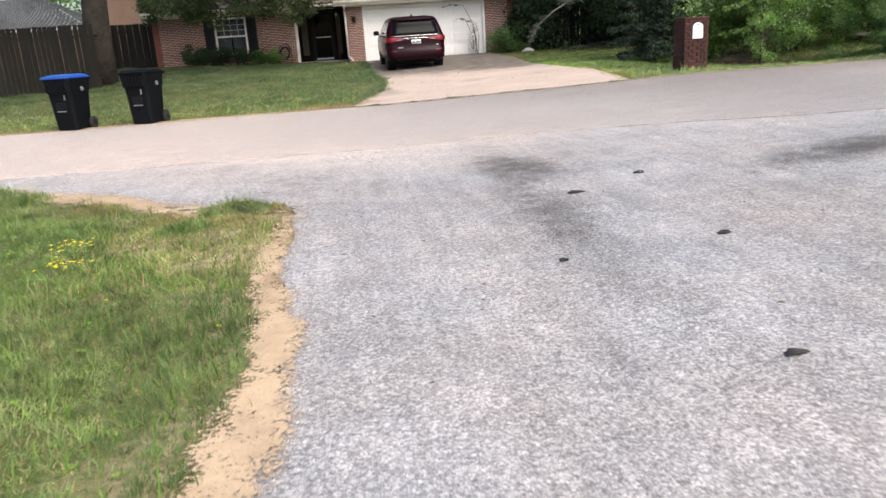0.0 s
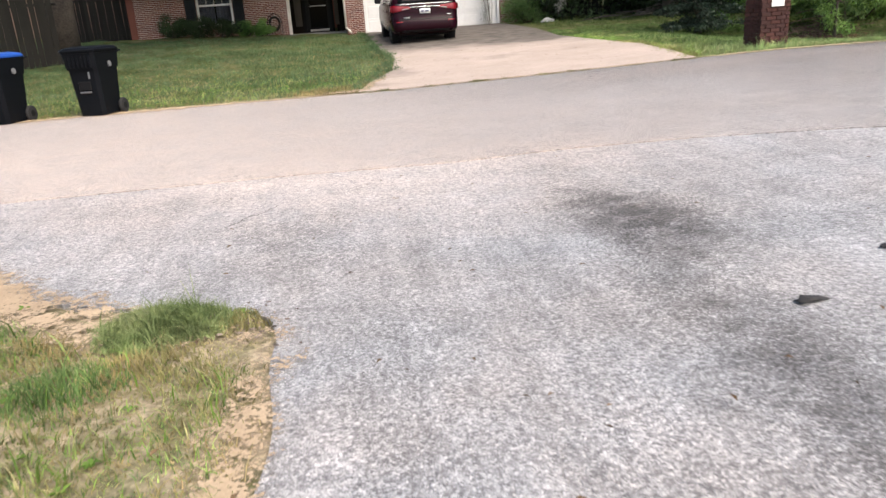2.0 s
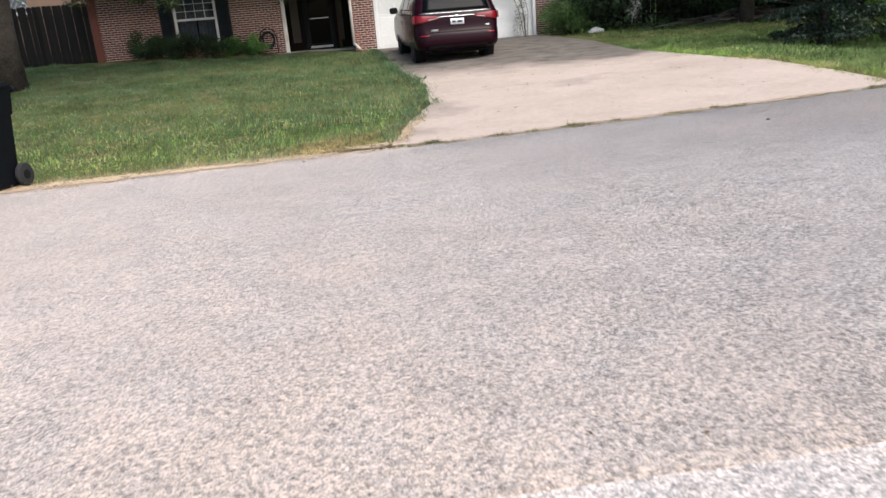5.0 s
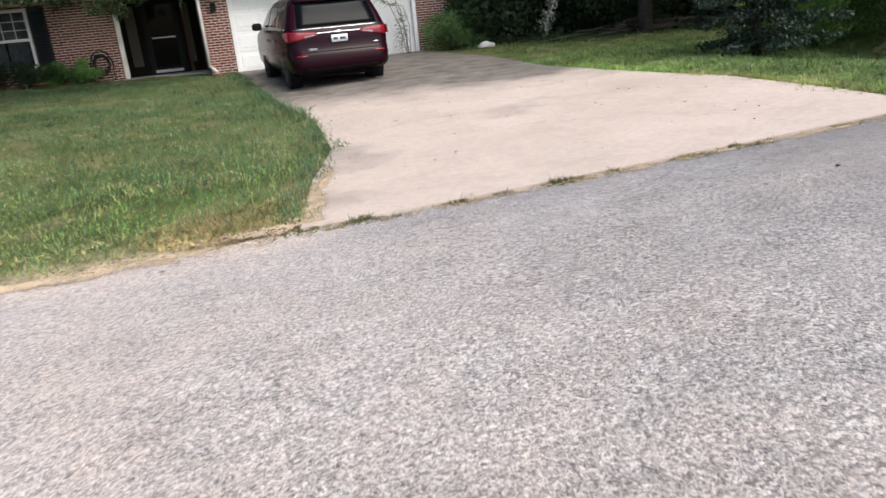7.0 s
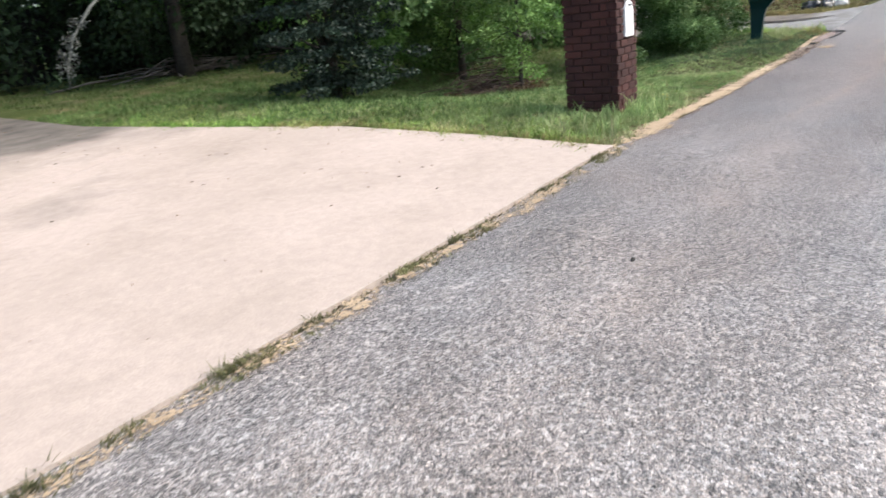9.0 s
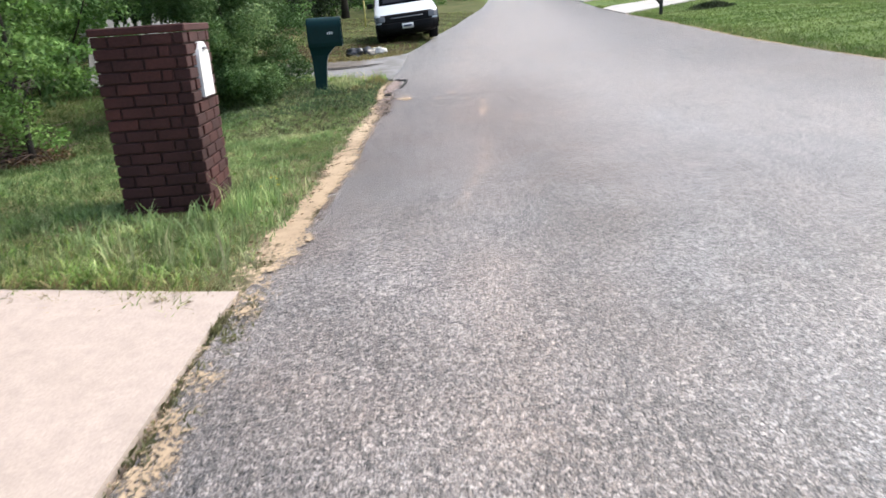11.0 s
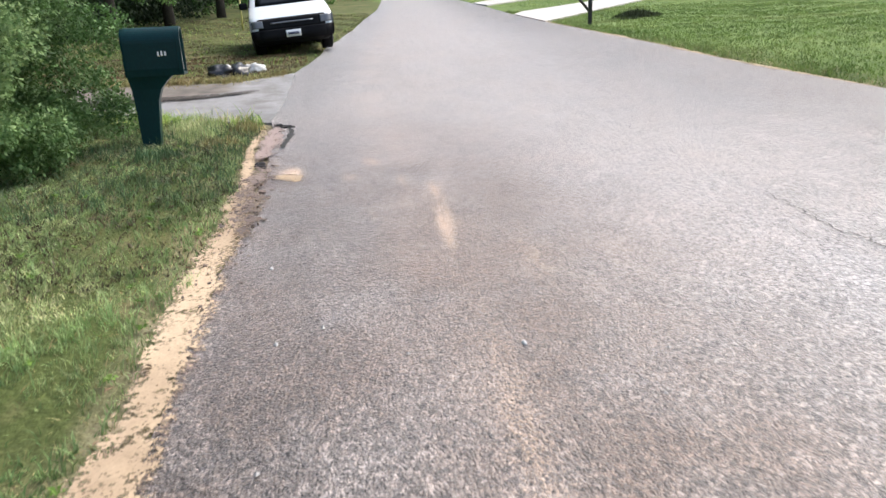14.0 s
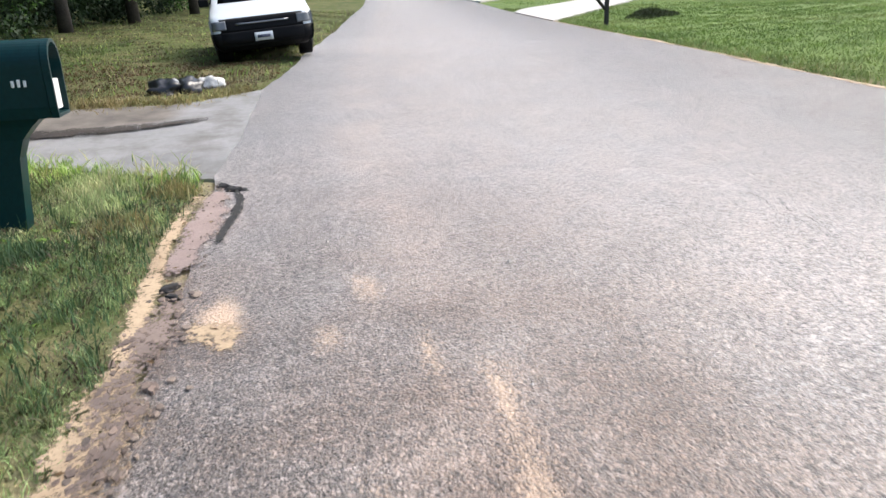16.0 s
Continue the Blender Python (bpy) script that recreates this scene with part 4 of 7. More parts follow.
x, y = scatter(-2.2, -0.45, 4.2, 7.4, 6000, 32, 0.1, corner_keep, 0.95)
blades("corner_straw", x, y, 0.07, 0.006, M_GRASS, "yellow-green grass of the sandy corner", 32, 1.3)
g = np.random.default_rng(5)
for cx, cy, r, n, hh in ((-0.6, 6.4, 0.16, 500, 0.05), (-0.9, 6.0, 0.35, 1400, 0.05), (-3.3, 7.9, 0.4, 1200, 0.09), (-3.9, 8.4, 0.5, 1500, 0.09), (-1.6, 6.3, .3, 800, .05), (-2.3, 7.0, .35, 1000, .06), (-1.3, 5.9, .3, 900, .09)):
    a, rr = g.uniform(0, 6.283, n), r * np.sqrt(g.random(n))
    blades("grass_tuft", cx + rr * np.cos(a), cy + 0.8 * rr * np.sin(a), hh * (1.15 - (rr / r) ** 2), 0.006, M_CORNER if hh > 0.06 else M_DRY, "tuft of grass on sandy ground", 6, 0.8, 0.03)
a, rr = g.uniform(0, 6.283, 5600), np.sqrt(g.random(5600))
rr = rr * (0.36 + 0.05 * np.sin(3 * a + 1) + 0.03 * np.sin(7 * a))
blades("grass_tuft", -0.98 + rr * np.cos(a), 6.47 + 0.75 * rr * np.sin(a), 0.085 * (1.1 - (rr / 0.42) ** 2), 0.0055, M_TUFT, "matted olive tuft of grass on sandy ground", 6, 1.5, 0.03)
x, y = scatter(-16, 1.6, 15.8, 33, 240000, 7, 0.1, lawn_keep, 0.45)
blades("lawn", x, y, 0.065, 0.009, M_LAWN, "shaggy green front lawn", 7, 0.8)
# brighter blades, fading northward, paint in the light on the street side
x, y = scatter(-16, 1.6, 15.9, 23, 120000, 71, 0.1, lambda x, y: lawn_keep(x, y) & (np.random.default_rng(91).random(len(x)) < np.exp(-((y - road_n(x)) / 3.0) ** 2)), 0.5)
blades("lawn_front", x, y, 0.06, 0.008, M_GRASS, "grass along the front of the lawn, coloured brighter as if lit", 71, 0.9)
x, y = scatter(-16, 1.7, 15.8, 24, 85000, 8, 0.03, lambda x, y: (y < road_n(x) + 0.8) | (x > drive_edges(y)[0] - 0.35), 0.5)
blades("lawn_fringe", x, y, 0.055, 0.008, M_DRY, "dry straw fringe of the lawn", 8, 1.6)
a, rr = g.uniform(0, 6.283, 5000), 0.75 * np.sqrt(g.random(5000))
blades("corner_straw", -0.05 + rr * np.cos(a), 16.65 + 0.7 * rr * np.sin(a), 0.05, 0.008, M_DRY, "dry straw at the corner of lawn and drive", 87, 1.8, 0.02)
yy = g.uniform(16.3, 31.0, 9500)
xx = drive_edges(yy)[0] + g.normal(-0.04, 0.085, 9500) + 0.08 * np.sin(yy * 4)
blades("drive_edge_grass", xx, yy, 0.08, 0.008, M_LAWN, "grass leaning over the edge of the drive", 81, 1.0, 0.04)
yy = g.uniform(16.3, 22.5, 4000)
xx = drive_edges(yy)[0] + g.normal(0.0, 0.07, 4000) + 0.06 * np.sin(yy * 4)
blades("drive_edge_straw", xx, yy, 0.04, 0.008, M_DRY, "dry straw along the edge of the drive", 85, 1.6, 0.04)
yy = g.uniform(16.0, 22.0, 4500)
xx = drive_edges(yy)[1] + g.normal(0.05, 0.12, 4500) + 0.06 * np.sin(yy * 5)
blades("drive_edge_grass", xx, yy, 0.055, 0.008, M_GRASS, "short grass over the edge of the drive", 82, 1.7, 0.04)
x, y = scatter(-5, 1.7, 16.3, 26, 20000, 9, 0.0, lambda x, y: np.random.default_rng(90).random(len(x)) < np.clip((x + 3.2 + 0.8 * np.sin(y * 1.7)) / 3.4, 0, 1) ** 1.5, 0.85)
blades("lawn_tall_grass", x, y, 0.12, 0.009, M_LAWN, "taller grass by the drive", 9, 0.6)
x, y = scatter(6.3, 17.5, 17.0, 25, 150000, 36, 0.1, off_house, 0.6)
x2, y2 = scatter(6.3, 13.5, 16.4, 21.5, 60000, 39, 0.1, off_house, 0.7)
blades("swale_grass", x2, y2, 0.05, 0.007, M_VERGE, "paler grass of the hollow beside the drive", 39, 1.0)
drive_gap = lambda x, y: x - drive_edges(y)[1]
blades("swale_grass", x, y, 0.06, 0.008, M_CORNER, "soft shaded grass of the hollow beside the drive", 36, 0.9)
x, y = scatter(6.2, 12.0, 16.0, 23.0, 60000, 37, 0.05, lambda x, y: off_house(x, y) & (np.random.default_rng(95).random(len(x)) < np.exp(-(drive_gap(x, y) / 1.3) ** 2)), 0.8)
blades("drive_side_grass", x, y, 0.06, 0.008, M_GRASS, "pale dry-tipped grass beside the drive", 37, 1.0)
x, y = scatter(6.3, 17.5, 15.4, 18.6, 110000, 10, 0.14, edge_keep, 0.95)
blades("verge_grass", x, y, 0.045, 0.006, M_VERGE, "green verge grass beside the street", 10, 0.8)
x, y = scatter(6.6, 16.8, 15.3, 17.6, 120000, 34, 0.13, edge_keep, 1.05)
blades("verge_grass", x, y, 0.05, 0.005, M_VERGE, "shaggy green grass along the street edge", 34, 1.0)
x, y = scatter(7.0, 9.6, 15.6, 17.3, 6500, 11, 0.1, lambda x, y: off_house(x, y) & (np.abs(y - 16.2) + np.abs(x - 7.9) * 0.6 < 0.75), 0.8)
blades("tall_verge_grass", x, y, 0.11, 0.007, M_VERGE, "tall seeding grass round the brick pillar", 11, 0.7)
g = np.random.default_rng(40)
xx = np.concatenate([g.normal(7.72, .2, 420), g.normal(8.3, .3, 300), g.normal(7.3, .3, 200)])
yy = np.concatenate([g.normal(16.25, .25, 420), g.normal(15.98, .10, 300), g.normal(16.5, .3, 200)])
ok = ~paved(xx, yy, 0.12) & off_house(xx, yy)
blades("pillar_weeds", xx[ok], yy[ok], 0.13, 0.014, M_VERGE, "leafy pale weeds against the foot of the brick pillar", 40, 0.7)
x, y = scatter(6.5, 17, 15.3, 16.8, 22000, 12, 0.08, lambda x, y: edge_keep(x, y) & (y < road_n(x) + 0.45), 0.8)
blades("verge_fringe", x, y, 0.022, 0.006, M_DRY, "dry straw fringe of the verge", 12, 3.0)
x, y = scatter(13, 16.7, 15.3, 17.6, 14000, 13, 0.1, edge_keep, 0.5)
blades("mailbox_grass", x, y, 0.08, 0.007, M_LAWN, "long grass round the mailbox post", 13, 0.8)
# the dark blade colour here stands in for the shade of the woods
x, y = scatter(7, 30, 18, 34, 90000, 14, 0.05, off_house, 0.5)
blades("back_grass", x, y, 0.07, 0.014, M_GRASS_SHADE, "rough grass before the woods, with shade put into its colour", 14, 0.8)
x, y = scatter(20.4, 48, 11, 24, 110000, 15, 0.05, None, 0.5)
blades("dry_yard_grass", x, y, 0.04, 0.013, M_BROWN_GRASS, "dry brownish grass beside the parked van", 15, 1.8, 0.0, 0.2)
x, y = scatter(19.8, 24.5, 14.6, 21, 24000, 38, 0.05, None, 0.7)
blades("yard_litter", x, y, 0.03, 0.014, M_LEAFLITTER, "brown leaf litter and bare earth beside the drive", 38, 2.2, 0.02)
x, y = scatter(20.4, 48, 11, 24, 15000, 16, 0.05, None, 0.95)
blades("yard_grass", x, y, 0.08, 0.014, M_GRASS, "patchy green grass beside the parked van", 16, 0.9)
x, y = scatter(12, 42, -9, 8.5, 230000, 17, 0.03, None, 0.2)
blades("far_lawn", x, y, 0.055, 0.016, M_LAWN_FAR, "bright green mown lawn across the street", 17, 1.3, 0.0, 0.3)
x, y = scatter(30, 62, -28, 3, 50000, 171, 0.05, lambda x, y: (x > 42) | (y < -9), 0.25)
blades("far_lawn", x, y, 0.06, 0.024, M_LAWN_FAR, "bright green mown lawn across the street", 171, 1.1, 0.0, 0.0)
g = np.random.default_rng(88)
for n, reach, hh, mt, words in ((16000, 0.30, 0.085, M_LAWN_FAR, "rough grass fringe of the lawn across the street"), (9000, 0.16, 0.05, M_DRY, "dry straw fringe of the lawn across the street"), (5000, 0.2, 0.07, M_CORNER, "dark ragged fringe of the lawn across the street")):
    xx = g.uniform(10, 42, n)
    yy = road_s(xx) + 0.03 - g.gamma(1.6, reach, n)
    ok = ~paved(xx, np.minimum(yy, road_s(xx) - 0.06), 0.02) & (g.random(n) < 0.55 + 0.5 * np.sin(xx * 2.3 + np.sin(xx * 5.1)))
    blades("far_verge_fringe", xx[ok], yy[ok], hh, 0.012, mt, words, 88, 1.1)
# oval of dark blades added in place of a shaded patch of lawn
a, rr = g.uniform(0, 6.283, 9000), np.sqrt(g.random(9000))
along, across = 2.6 * rr * np.cos(a), 0.75 * rr * np.sin(a) * (1 + 0.3 * np.sin(3 * a))
blades("shade_patch", 34.0 + 0.84 * along + 0.54 * across, 2.3 - 0.54 * along + 0.84 * across, 0.16 * (1.1 - rr ** 2), 0.02, M_SHADE_PATCH, "dark low blades standing in for a shaded patch of the lawn", 15, 0.8, 0.02)
g = np.random.default_rng(18)
for cx, cy, r, n, hh, mt in ((16.35, 16.05, .38, 1500, .15, M_VERGE), (15.75, 15.95, .3, 900, .12, M_VERGE), (15.95, 15.45, .22, 700, .09, M_DRY), (15.3, 15.7, .25, 500, .08, M_DRY), (14.9, 16.2, .3, 700, .12, M_LAWN)):
    a, rr = g.uniform(0, 6.283, n), r * np.sqrt(g.random(n))
    blades("grass_tuft", cx + rr * np.cos(a), cy + rr * np.sin(a), hh * (1.15 - (rr / r) ** 2), 0.007, mt, "rough tuft of grass near the mailbox post", 62, 0.8, 0.02)
x = np.concatenate([-1.88 + g.normal(0, .09, 22), -3.5 + g.normal(0, .12, 22), -2.1 + g.normal(0, .5, 30), -1.98 + g.normal(0, .1, 25), 8.45 + g.normal(0, .12, 5)])
y = np.concatenate([4.8 + g.normal(0, .07, 22), 8.3 + g.normal(0, .1, 22), 3.2 + g.normal(0, .7, 30), 5.3 + g.normal(0, .07, 25), 15.95 + g.normal(0, .1, 5)])
v, q = [], []
for xx, yy in zip(x, y):
    zz = gz(xx, yy) + random.uniform(0.09, 0.14)
    for k in range(5):
        a = k * 1.2566 + random.random()
        v += [(xx, yy, zz), (xx + math.cos(a - .5) * .012, yy + math.sin(a - .5) * .012, zz + .005), (xx + math.cos(a) * .015, yy + math.sin(a) * .015, zz + .006), (xx + math.cos(a + .5) * .012, yy + math.sin(a + .5) * .012, zz + .006)]
q = np.arange(len(v)).reshape(-1, 4)
tagged(new("yellow_flowers", quick_mesh("yellow_flowers", np.array(v), q, M_FLOWER)), "small yellow flowers in the rough grass", "flowers", kind="stuff")
# weeds in the joint between drive and street
xx = np.concatenate([g.normal(c, s, n) for c, s, n in ((0.45, .16, 1400), (0.95, .15, 900), (1.65, .07, 300), (2.0, .05, 160), (2.55, .12, 800), (2.95, .08, 400), (3.75, .13, 800), (4.2, .05, 200), (4.45, .07, 300), (5.3, .10, 420), (6.1, .18, 800))])
yy = road_n(xx) - 0.03 + np.clip(g.normal(0, 0.045, len(xx)), -.10, .07)
blades("joint_weeds", xx, yy, 0.03, 0.009, M_MOSS, "low weeds in the joint before the drive", 19, 1.2, 0.055)
xx = g.uniform(0.3, 6.6, 9000)
xx = xx[g.random(len(xx)) < 0.45 + 0.5 * np.sin(xx * 3.1) * np.sin(xx * 7.3 + 1)]
blades("joint_weeds", xx, road_n(xx) - 0.015 + np.clip(g.normal(0, 0.03, len(xx)), -.07, .06), 0.016, 0.010, M_MOSS, "thin brown moss along the joint before the drive", 24, 1.6, 0.055)
xx2 = g.uniform(0.3, 6.6, 3600)
blades("joint_litter", xx2, road_n(xx2) + g.normal(-0.02, 0.06, 3600), 0.010, 0.010, M_LEAFLITTER, "dead leaf crumbs in the joint before the drive", 20, 2.5, 0.055)

yy = g.uniform(15.3, 19, 3500)
xx = drive2_edges(yy)[0] + g.normal(-0.05, 0.16, 3500)
blades("next_drive_grass", xx, yy, 0.11, 0.009, M_GRASS, "tufts along the next drive", 83, 1.0, 0.02)
yy = g.uniform(15.0, 18, 3000)
xx = drive2_edges(yy)[1] + g.normal(0.05, 0.18, 3000)
blades("next_drive_grass", xx, yy, 0.09, 0.009, M_DRY, "dry tufts along the next drive", 84, 1.2, 0.02)


def crack(path, width, seed):
    """A dark jagged crack in the asphalt."""
    r = random.Random(seed)
    pts = []
    for (xa, ya), (xb, yb) in zip(path, path[1:]):
        n = max(2, int(math.hypot(xb - xa, yb - ya) / .05))
        pts += [(xa + (xb - xa) * k / n + r.gauss(0, .016), ya + (yb - ya) * k / n + r.gauss(0, .016)) for k in range(n)]
    rows = []
    for i, (x, y) in enumerate(pts):
        a, b = pts[max(i - 1, 0)], pts[min(i + 1, len(pts) - 1)]
        d = Vector((b[0] - a[0], b[1] - a[1]))
        d = d.normalized() if d.length else Vector((1, 0))
        w = width * r.uniform(.3, 1.2) * min(1, 6 * min(i, len(pts) - 1 - i) / len(pts) + .1)
        rows.append([(x - d.y * w, y + d.x * w), (x + d.y * w, y - d.x * w)])
    tagged(new("asphalt_crack", strip_sheet("asphalt_crack", rows, M_CRACK, 0.027)), "dark crack in the asphalt", "crack", kind="stuff")


crack([(-1.0, 8.03), (-.88, 8.22), (-.76, 8.39), (-.64, 8.57), (-.5, 8.75)], .006, 1)
crack([(14.6, 11.85), (14.2, 11.8), (13.7, 11.83)], .004, 4)
crack([(13.3, 11.9), (12.8, 11.97)], .004, 5)
crack([(11.9, 11.93), (11.2, 12.03), (10.4, 12.0)], .005, 6)

x, y = scatter(-6.5, -0.4, 0.3, 9.0, 60000, 21, 0.03, corner_keep, 0.8)
blades("thatch", x, y, 0.018, 0.005, M_DRY, "flat dead straw among the corner grass", 21, 3.2, 0.02)
x, y = scatter(6.4, 17.2, 15.4, 20, 26000, 22, 0.05, off_house, 0.9)
blades("thatch", x, y, 0.018, 0.006, M_DRY, "flat dead straw among the verge grass", 22, 3.2, 0.02)
x, y = scatter(11.5, 16.9, 15.2, 17.2, 20000, 35, 0.06, edge_keep, 0.9)
blades("thatch", x, y, 0.03, 0.008, M_BROWN_GRASS, "brown dead leaves and straw in the verge", 35, 2.2, 0.03)
yy = g.uniform(15.9, 20, 4000)
xx = drive_edges(yy)[1] + g.normal(-0.02, 0.10, 4000)
blades("drive_edge_straw", xx, yy, 0.045, 0.008, M_DRY, "dry straw along the edge of the drive", 86, 2.2, 0.045)
x, y = scatter(-9, 1.5, 16, 24, 16000, 23, 0.05, off_house, 0.95)
blades("thatch", x, y, 0.03, 0.010, M_DRY, "flat dead straw among the lawn grass", 23, 2.6, 0.04)
# broad-leaved weeds lying in the turf
g = np.random.default_rng(24)
cx, cy = scatter(-4.5, -0.55, 1.0, 7.5, 200, 24, 0.06, clump=0.7)
cx2, cy2 = scatter(6.6, 16, 15.5, 18.5, 260, 25, 0.1, off_house, 0.7)
cx, cy = np.concatenate([cx, cx2]), np.concatenate([cy, cy2])
v = []
for xx, yy in zip(cx, cy):
    zz, n = gz(xx, yy) + .02, random.randint(4, 8)
    for k in range(n):
        a, l = 6.283 * k / n + random.uniform(-.3, .3), random.uniform(.018, .042)
        c, s_ = math.cos(a), math.sin(a)
        v += [(xx, yy, zz), (xx + c * l * .5 - s_ * l * .28, yy + s_ * l * .5 + c * l * .28, zz + l * .5), (xx + c * l, yy + s_ * l, zz + l * random.uniform(.1, .6)), (xx + c * l * .5 + s_ * l * .28, yy + s_ * l * .5 - c * l * .28, zz + l * .45)]
tagged(new("rosette_weeds", quick_mesh("rosette_weeds", np.array(v), np.arange(len(v)).reshape(-1, 4), M_GRASS_LUSH)), "small broad-leaved weeds in the turf", "weeds", kind="stuff")

# ---- woody plants ----
def leaf_cloud(clumps, per, size, seed, flat=0.5):
    """Leaves in clumps (x, y, z, radius, squash): corners and faces."""
    g = np.random.default_rng(seed)
    cs = np.array(clumps, float)
    k = np.repeat(np.arange(len(cs)), (per * (cs[:, 3] / cs[:, 3].mean()) ** 2).astype(int) + 1)
    n = len(k)
    d = g.normal(size=(n, 3))
    d /= np.linalg.norm(d, axis=1)[:, None]
    r = g.random(n) ** 0.45
    c = cs[k, :3] + d * (r * cs[k, 3])[:, None] * np.stack([np.ones(n), np.ones(n), cs[k, 4]], -1)
    t = g.normal(size=(n, 3)) + d * 0.8 + (0, 0, -0.3)
    t /= np.linalg.norm(t, axis=1)[:, None]
    s = np.cross(t, g.normal(size=(n, 3)))
    s /= np.linalg.norm(s, axis=1)[:, None] + 1e-6
    L = (size * g.uniform(0.6, 1.4, n))[:, None]
    v = np.stack([c - t * L / 2, c + s * L * flat / 2, c + t * L / 2, c - s * L * flat / 2], 1).reshape(-1, 3)
    return v, np.arange(n * 4).reshape(-1, 4)


def limbs_to(bm, base, targets, r0, rnd, sides=6):
    for t in targets:
        a, b = Vector(base), Vector(t)
        m1, m2 = a.lerp(b, 0.35) + Vector((rnd.uniform(-.2, .2), rnd.uniform(-.2, .2), 0.15)), a.lerp(b, 0.7) + Vector((rnd.uniform(-.2, .2), rnd.uniform(-.2, .2), 0.1))
        tube(bm, [a, m1, m2, b], [r0, r0 * 0.7, r0 * 0.45, r0 * 0.15], sides)


def tree(name, x, y, height, trunk_r, clumps, per, leaf, material, label, seed, fork=0.45, lean=(0, 0), category="tree", bark=None):
    """A tree: tapered trunk with limbs into the clumps, and a crown of single leaves. Clumps are told from its foot."""
    rnd = random.Random(seed)
    z = gz(x, y) - 0.05
    t = thing(name, pose(x, y, z), label, category)
    bm = bmesh.new()
    n = 7
    path = [Vector((lean[0] * (i / n) ** 1.3 + rnd.uniform(-.05, .05) * (i > 3), lean[1] * (i / n) ** 1.3 + rnd.uniform(-.05, .05) * (i > 3), height * i / n)) for i in range(n + 1)]
    rad = [trunk_r * (1.15 if i == 0 else 1 - 0.75 * (i / n) ** 1.5) for i in range(n + 1)]
    tube(bm, path, rad, 12)
    f = path[max(1, int(n * fork))]
    limbs_to(bm, f, [(c[0], c[1], c[2]) for c in clumps[:12]], trunk_r * 0.35, rnd)
    part("trunk", bm, bark or M_BARK, t)
    v, q = leaf_cloud(clumps, per, leaf, seed)
    ob = new("crown", quick_mesh("crown", v, q, material))
    ob.parent = t
    return t


def ball(rnd, n, c, spread, r, squash=0.8):
    out = []
    for _ in range(n):
        out.append((c[0] + rnd.gauss(0, spread[0]), c[1] + rnd.gauss(0, spread[1]), max(0.15, c[2] + rnd.gauss(0, spread[2])), r * rnd.uniform(0.6, 1.3), squash))
    return out


def shrub(name, x, y, clumps, per, leaf, material, label, seed, stems=5, category="shrub"):
    rnd = random.Random(seed)
    t = thing(name, pose(x, y, gz(x, y) - 0.03), label, category)
    bm = bmesh.new()
    for c in clumps[:max(3, stems)]:
        a = Vector((rnd.uniform(-.12, .12), rnd.uniform(-.12, .12), 0))
        b = Vector(c[:3])
        tube(bm, [a, a.lerp(b, .5) + Vector((rnd.uniform(-.1, .1), rnd.uniform(-.1, .1), .1)), b], [.025, .016, .006], 5)
    part("stems", bm, M_BARK, t)
    v, q = leaf_cloud(clumps, per, leaf, seed)
    ob = new("leaves", quick_mesh("leaves", v, q, material))
    ob.parent = t
    return t


rnd = random.Random(11)
# the broad oak of the front yard, whose boughs hang before the house
oak = []
for bx, by, bz, n, sp in ((1.0, -1, 6.0, 12, 1.6), (4.2, 1.0, 4.8, 14, 1.2), (6.4, 1.6, 4.4, 14, 1.2), (-3.5, 1, 5.4, 10, 1.2), (0, 2, 8, 24, 2.4), (4, 0, 7.5, 24, 2.2), (-2, -3, 7.5, 14, 2), (3, -2, 9, 18, 2.4), (7.5, 2, 6.2, 18, 1.8), (1.5, 5, 7.5, 16, 2.2), (6, 6, 7.5, 14, 2.2)):
    oak += [(bx + rnd.gauss(0, sp), by + rnd.gauss(0, sp * .7), max(3.2, bz + rnd.gauss(0, sp * .45)), rnd.uniform(.5, 1.0), .6) for _ in range(n)]
for k in range(150):
    bx = rnd.uniform(1.2, 7.9)
    droop = 2.2 - .4 * max(0, math.sin(bx * 2.1 + .4)) + rnd.uniform(-.1, 1.2)
    oak.append((bx, 1.6 + rnd.gauss(0, .5), droop, rnd.uniform(.2, .42), .7))
rnd.shuffle(oak)
tree("oak_tree", -7.95, 27.2, 9.5, 0.47, oak, 300, 0.10, M_OAK, "large oak with a thick trunk and hanging leafy boughs", 21, 0.6, (0.95, 0))
# extra crown out of view, added to shade the lawn and house front
top = [(rnd.uniform(-5, 7), rnd.uniform(-3, 4), rnd.uniform(6.5, 10), rnd.uniform(.9, 1.5), .6) for _ in range(55)]
top += [(rnd.uniform(-7, 7), rnd.uniform(-8, -2), rnd.uniform(6.2, 9.5), rnd.uniform(.9, 1.6), .6) for _ in range(70)]
v, q = leaf_cloud(top, 160, .24, 20)
ob = new("shade_crown", quick_mesh("shade_crown", v, q, M_OAK))
ob.parent = bpy.data.objects["oak_tree"]
# evergreen holly shrub beside the drive
tiers = []
for k in range(9):
    z = 0.35 + 0.37 * k
    reach = 1.22 * (1 - (k / 9.6) ** 1.7) * (0.86 if k == 0 else 1)
    for j in range(9):
        a, out = 6.283 * (j + 0.5 * (k % 2) + rnd.uniform(-.3, .3)) / 9, reach * rnd.uniform(.72, 1.12)
        for f in (.35, .7, 1.0):
            tiers.append((math.cos(a) * out * f, math.sin(a) * out * f, z + .10 - .16 * f + rnd.gauss(0, .04), rnd.uniform(.17, .27) * (1.15 - .3 * f), .42))
rnd.shuffle(tiers)
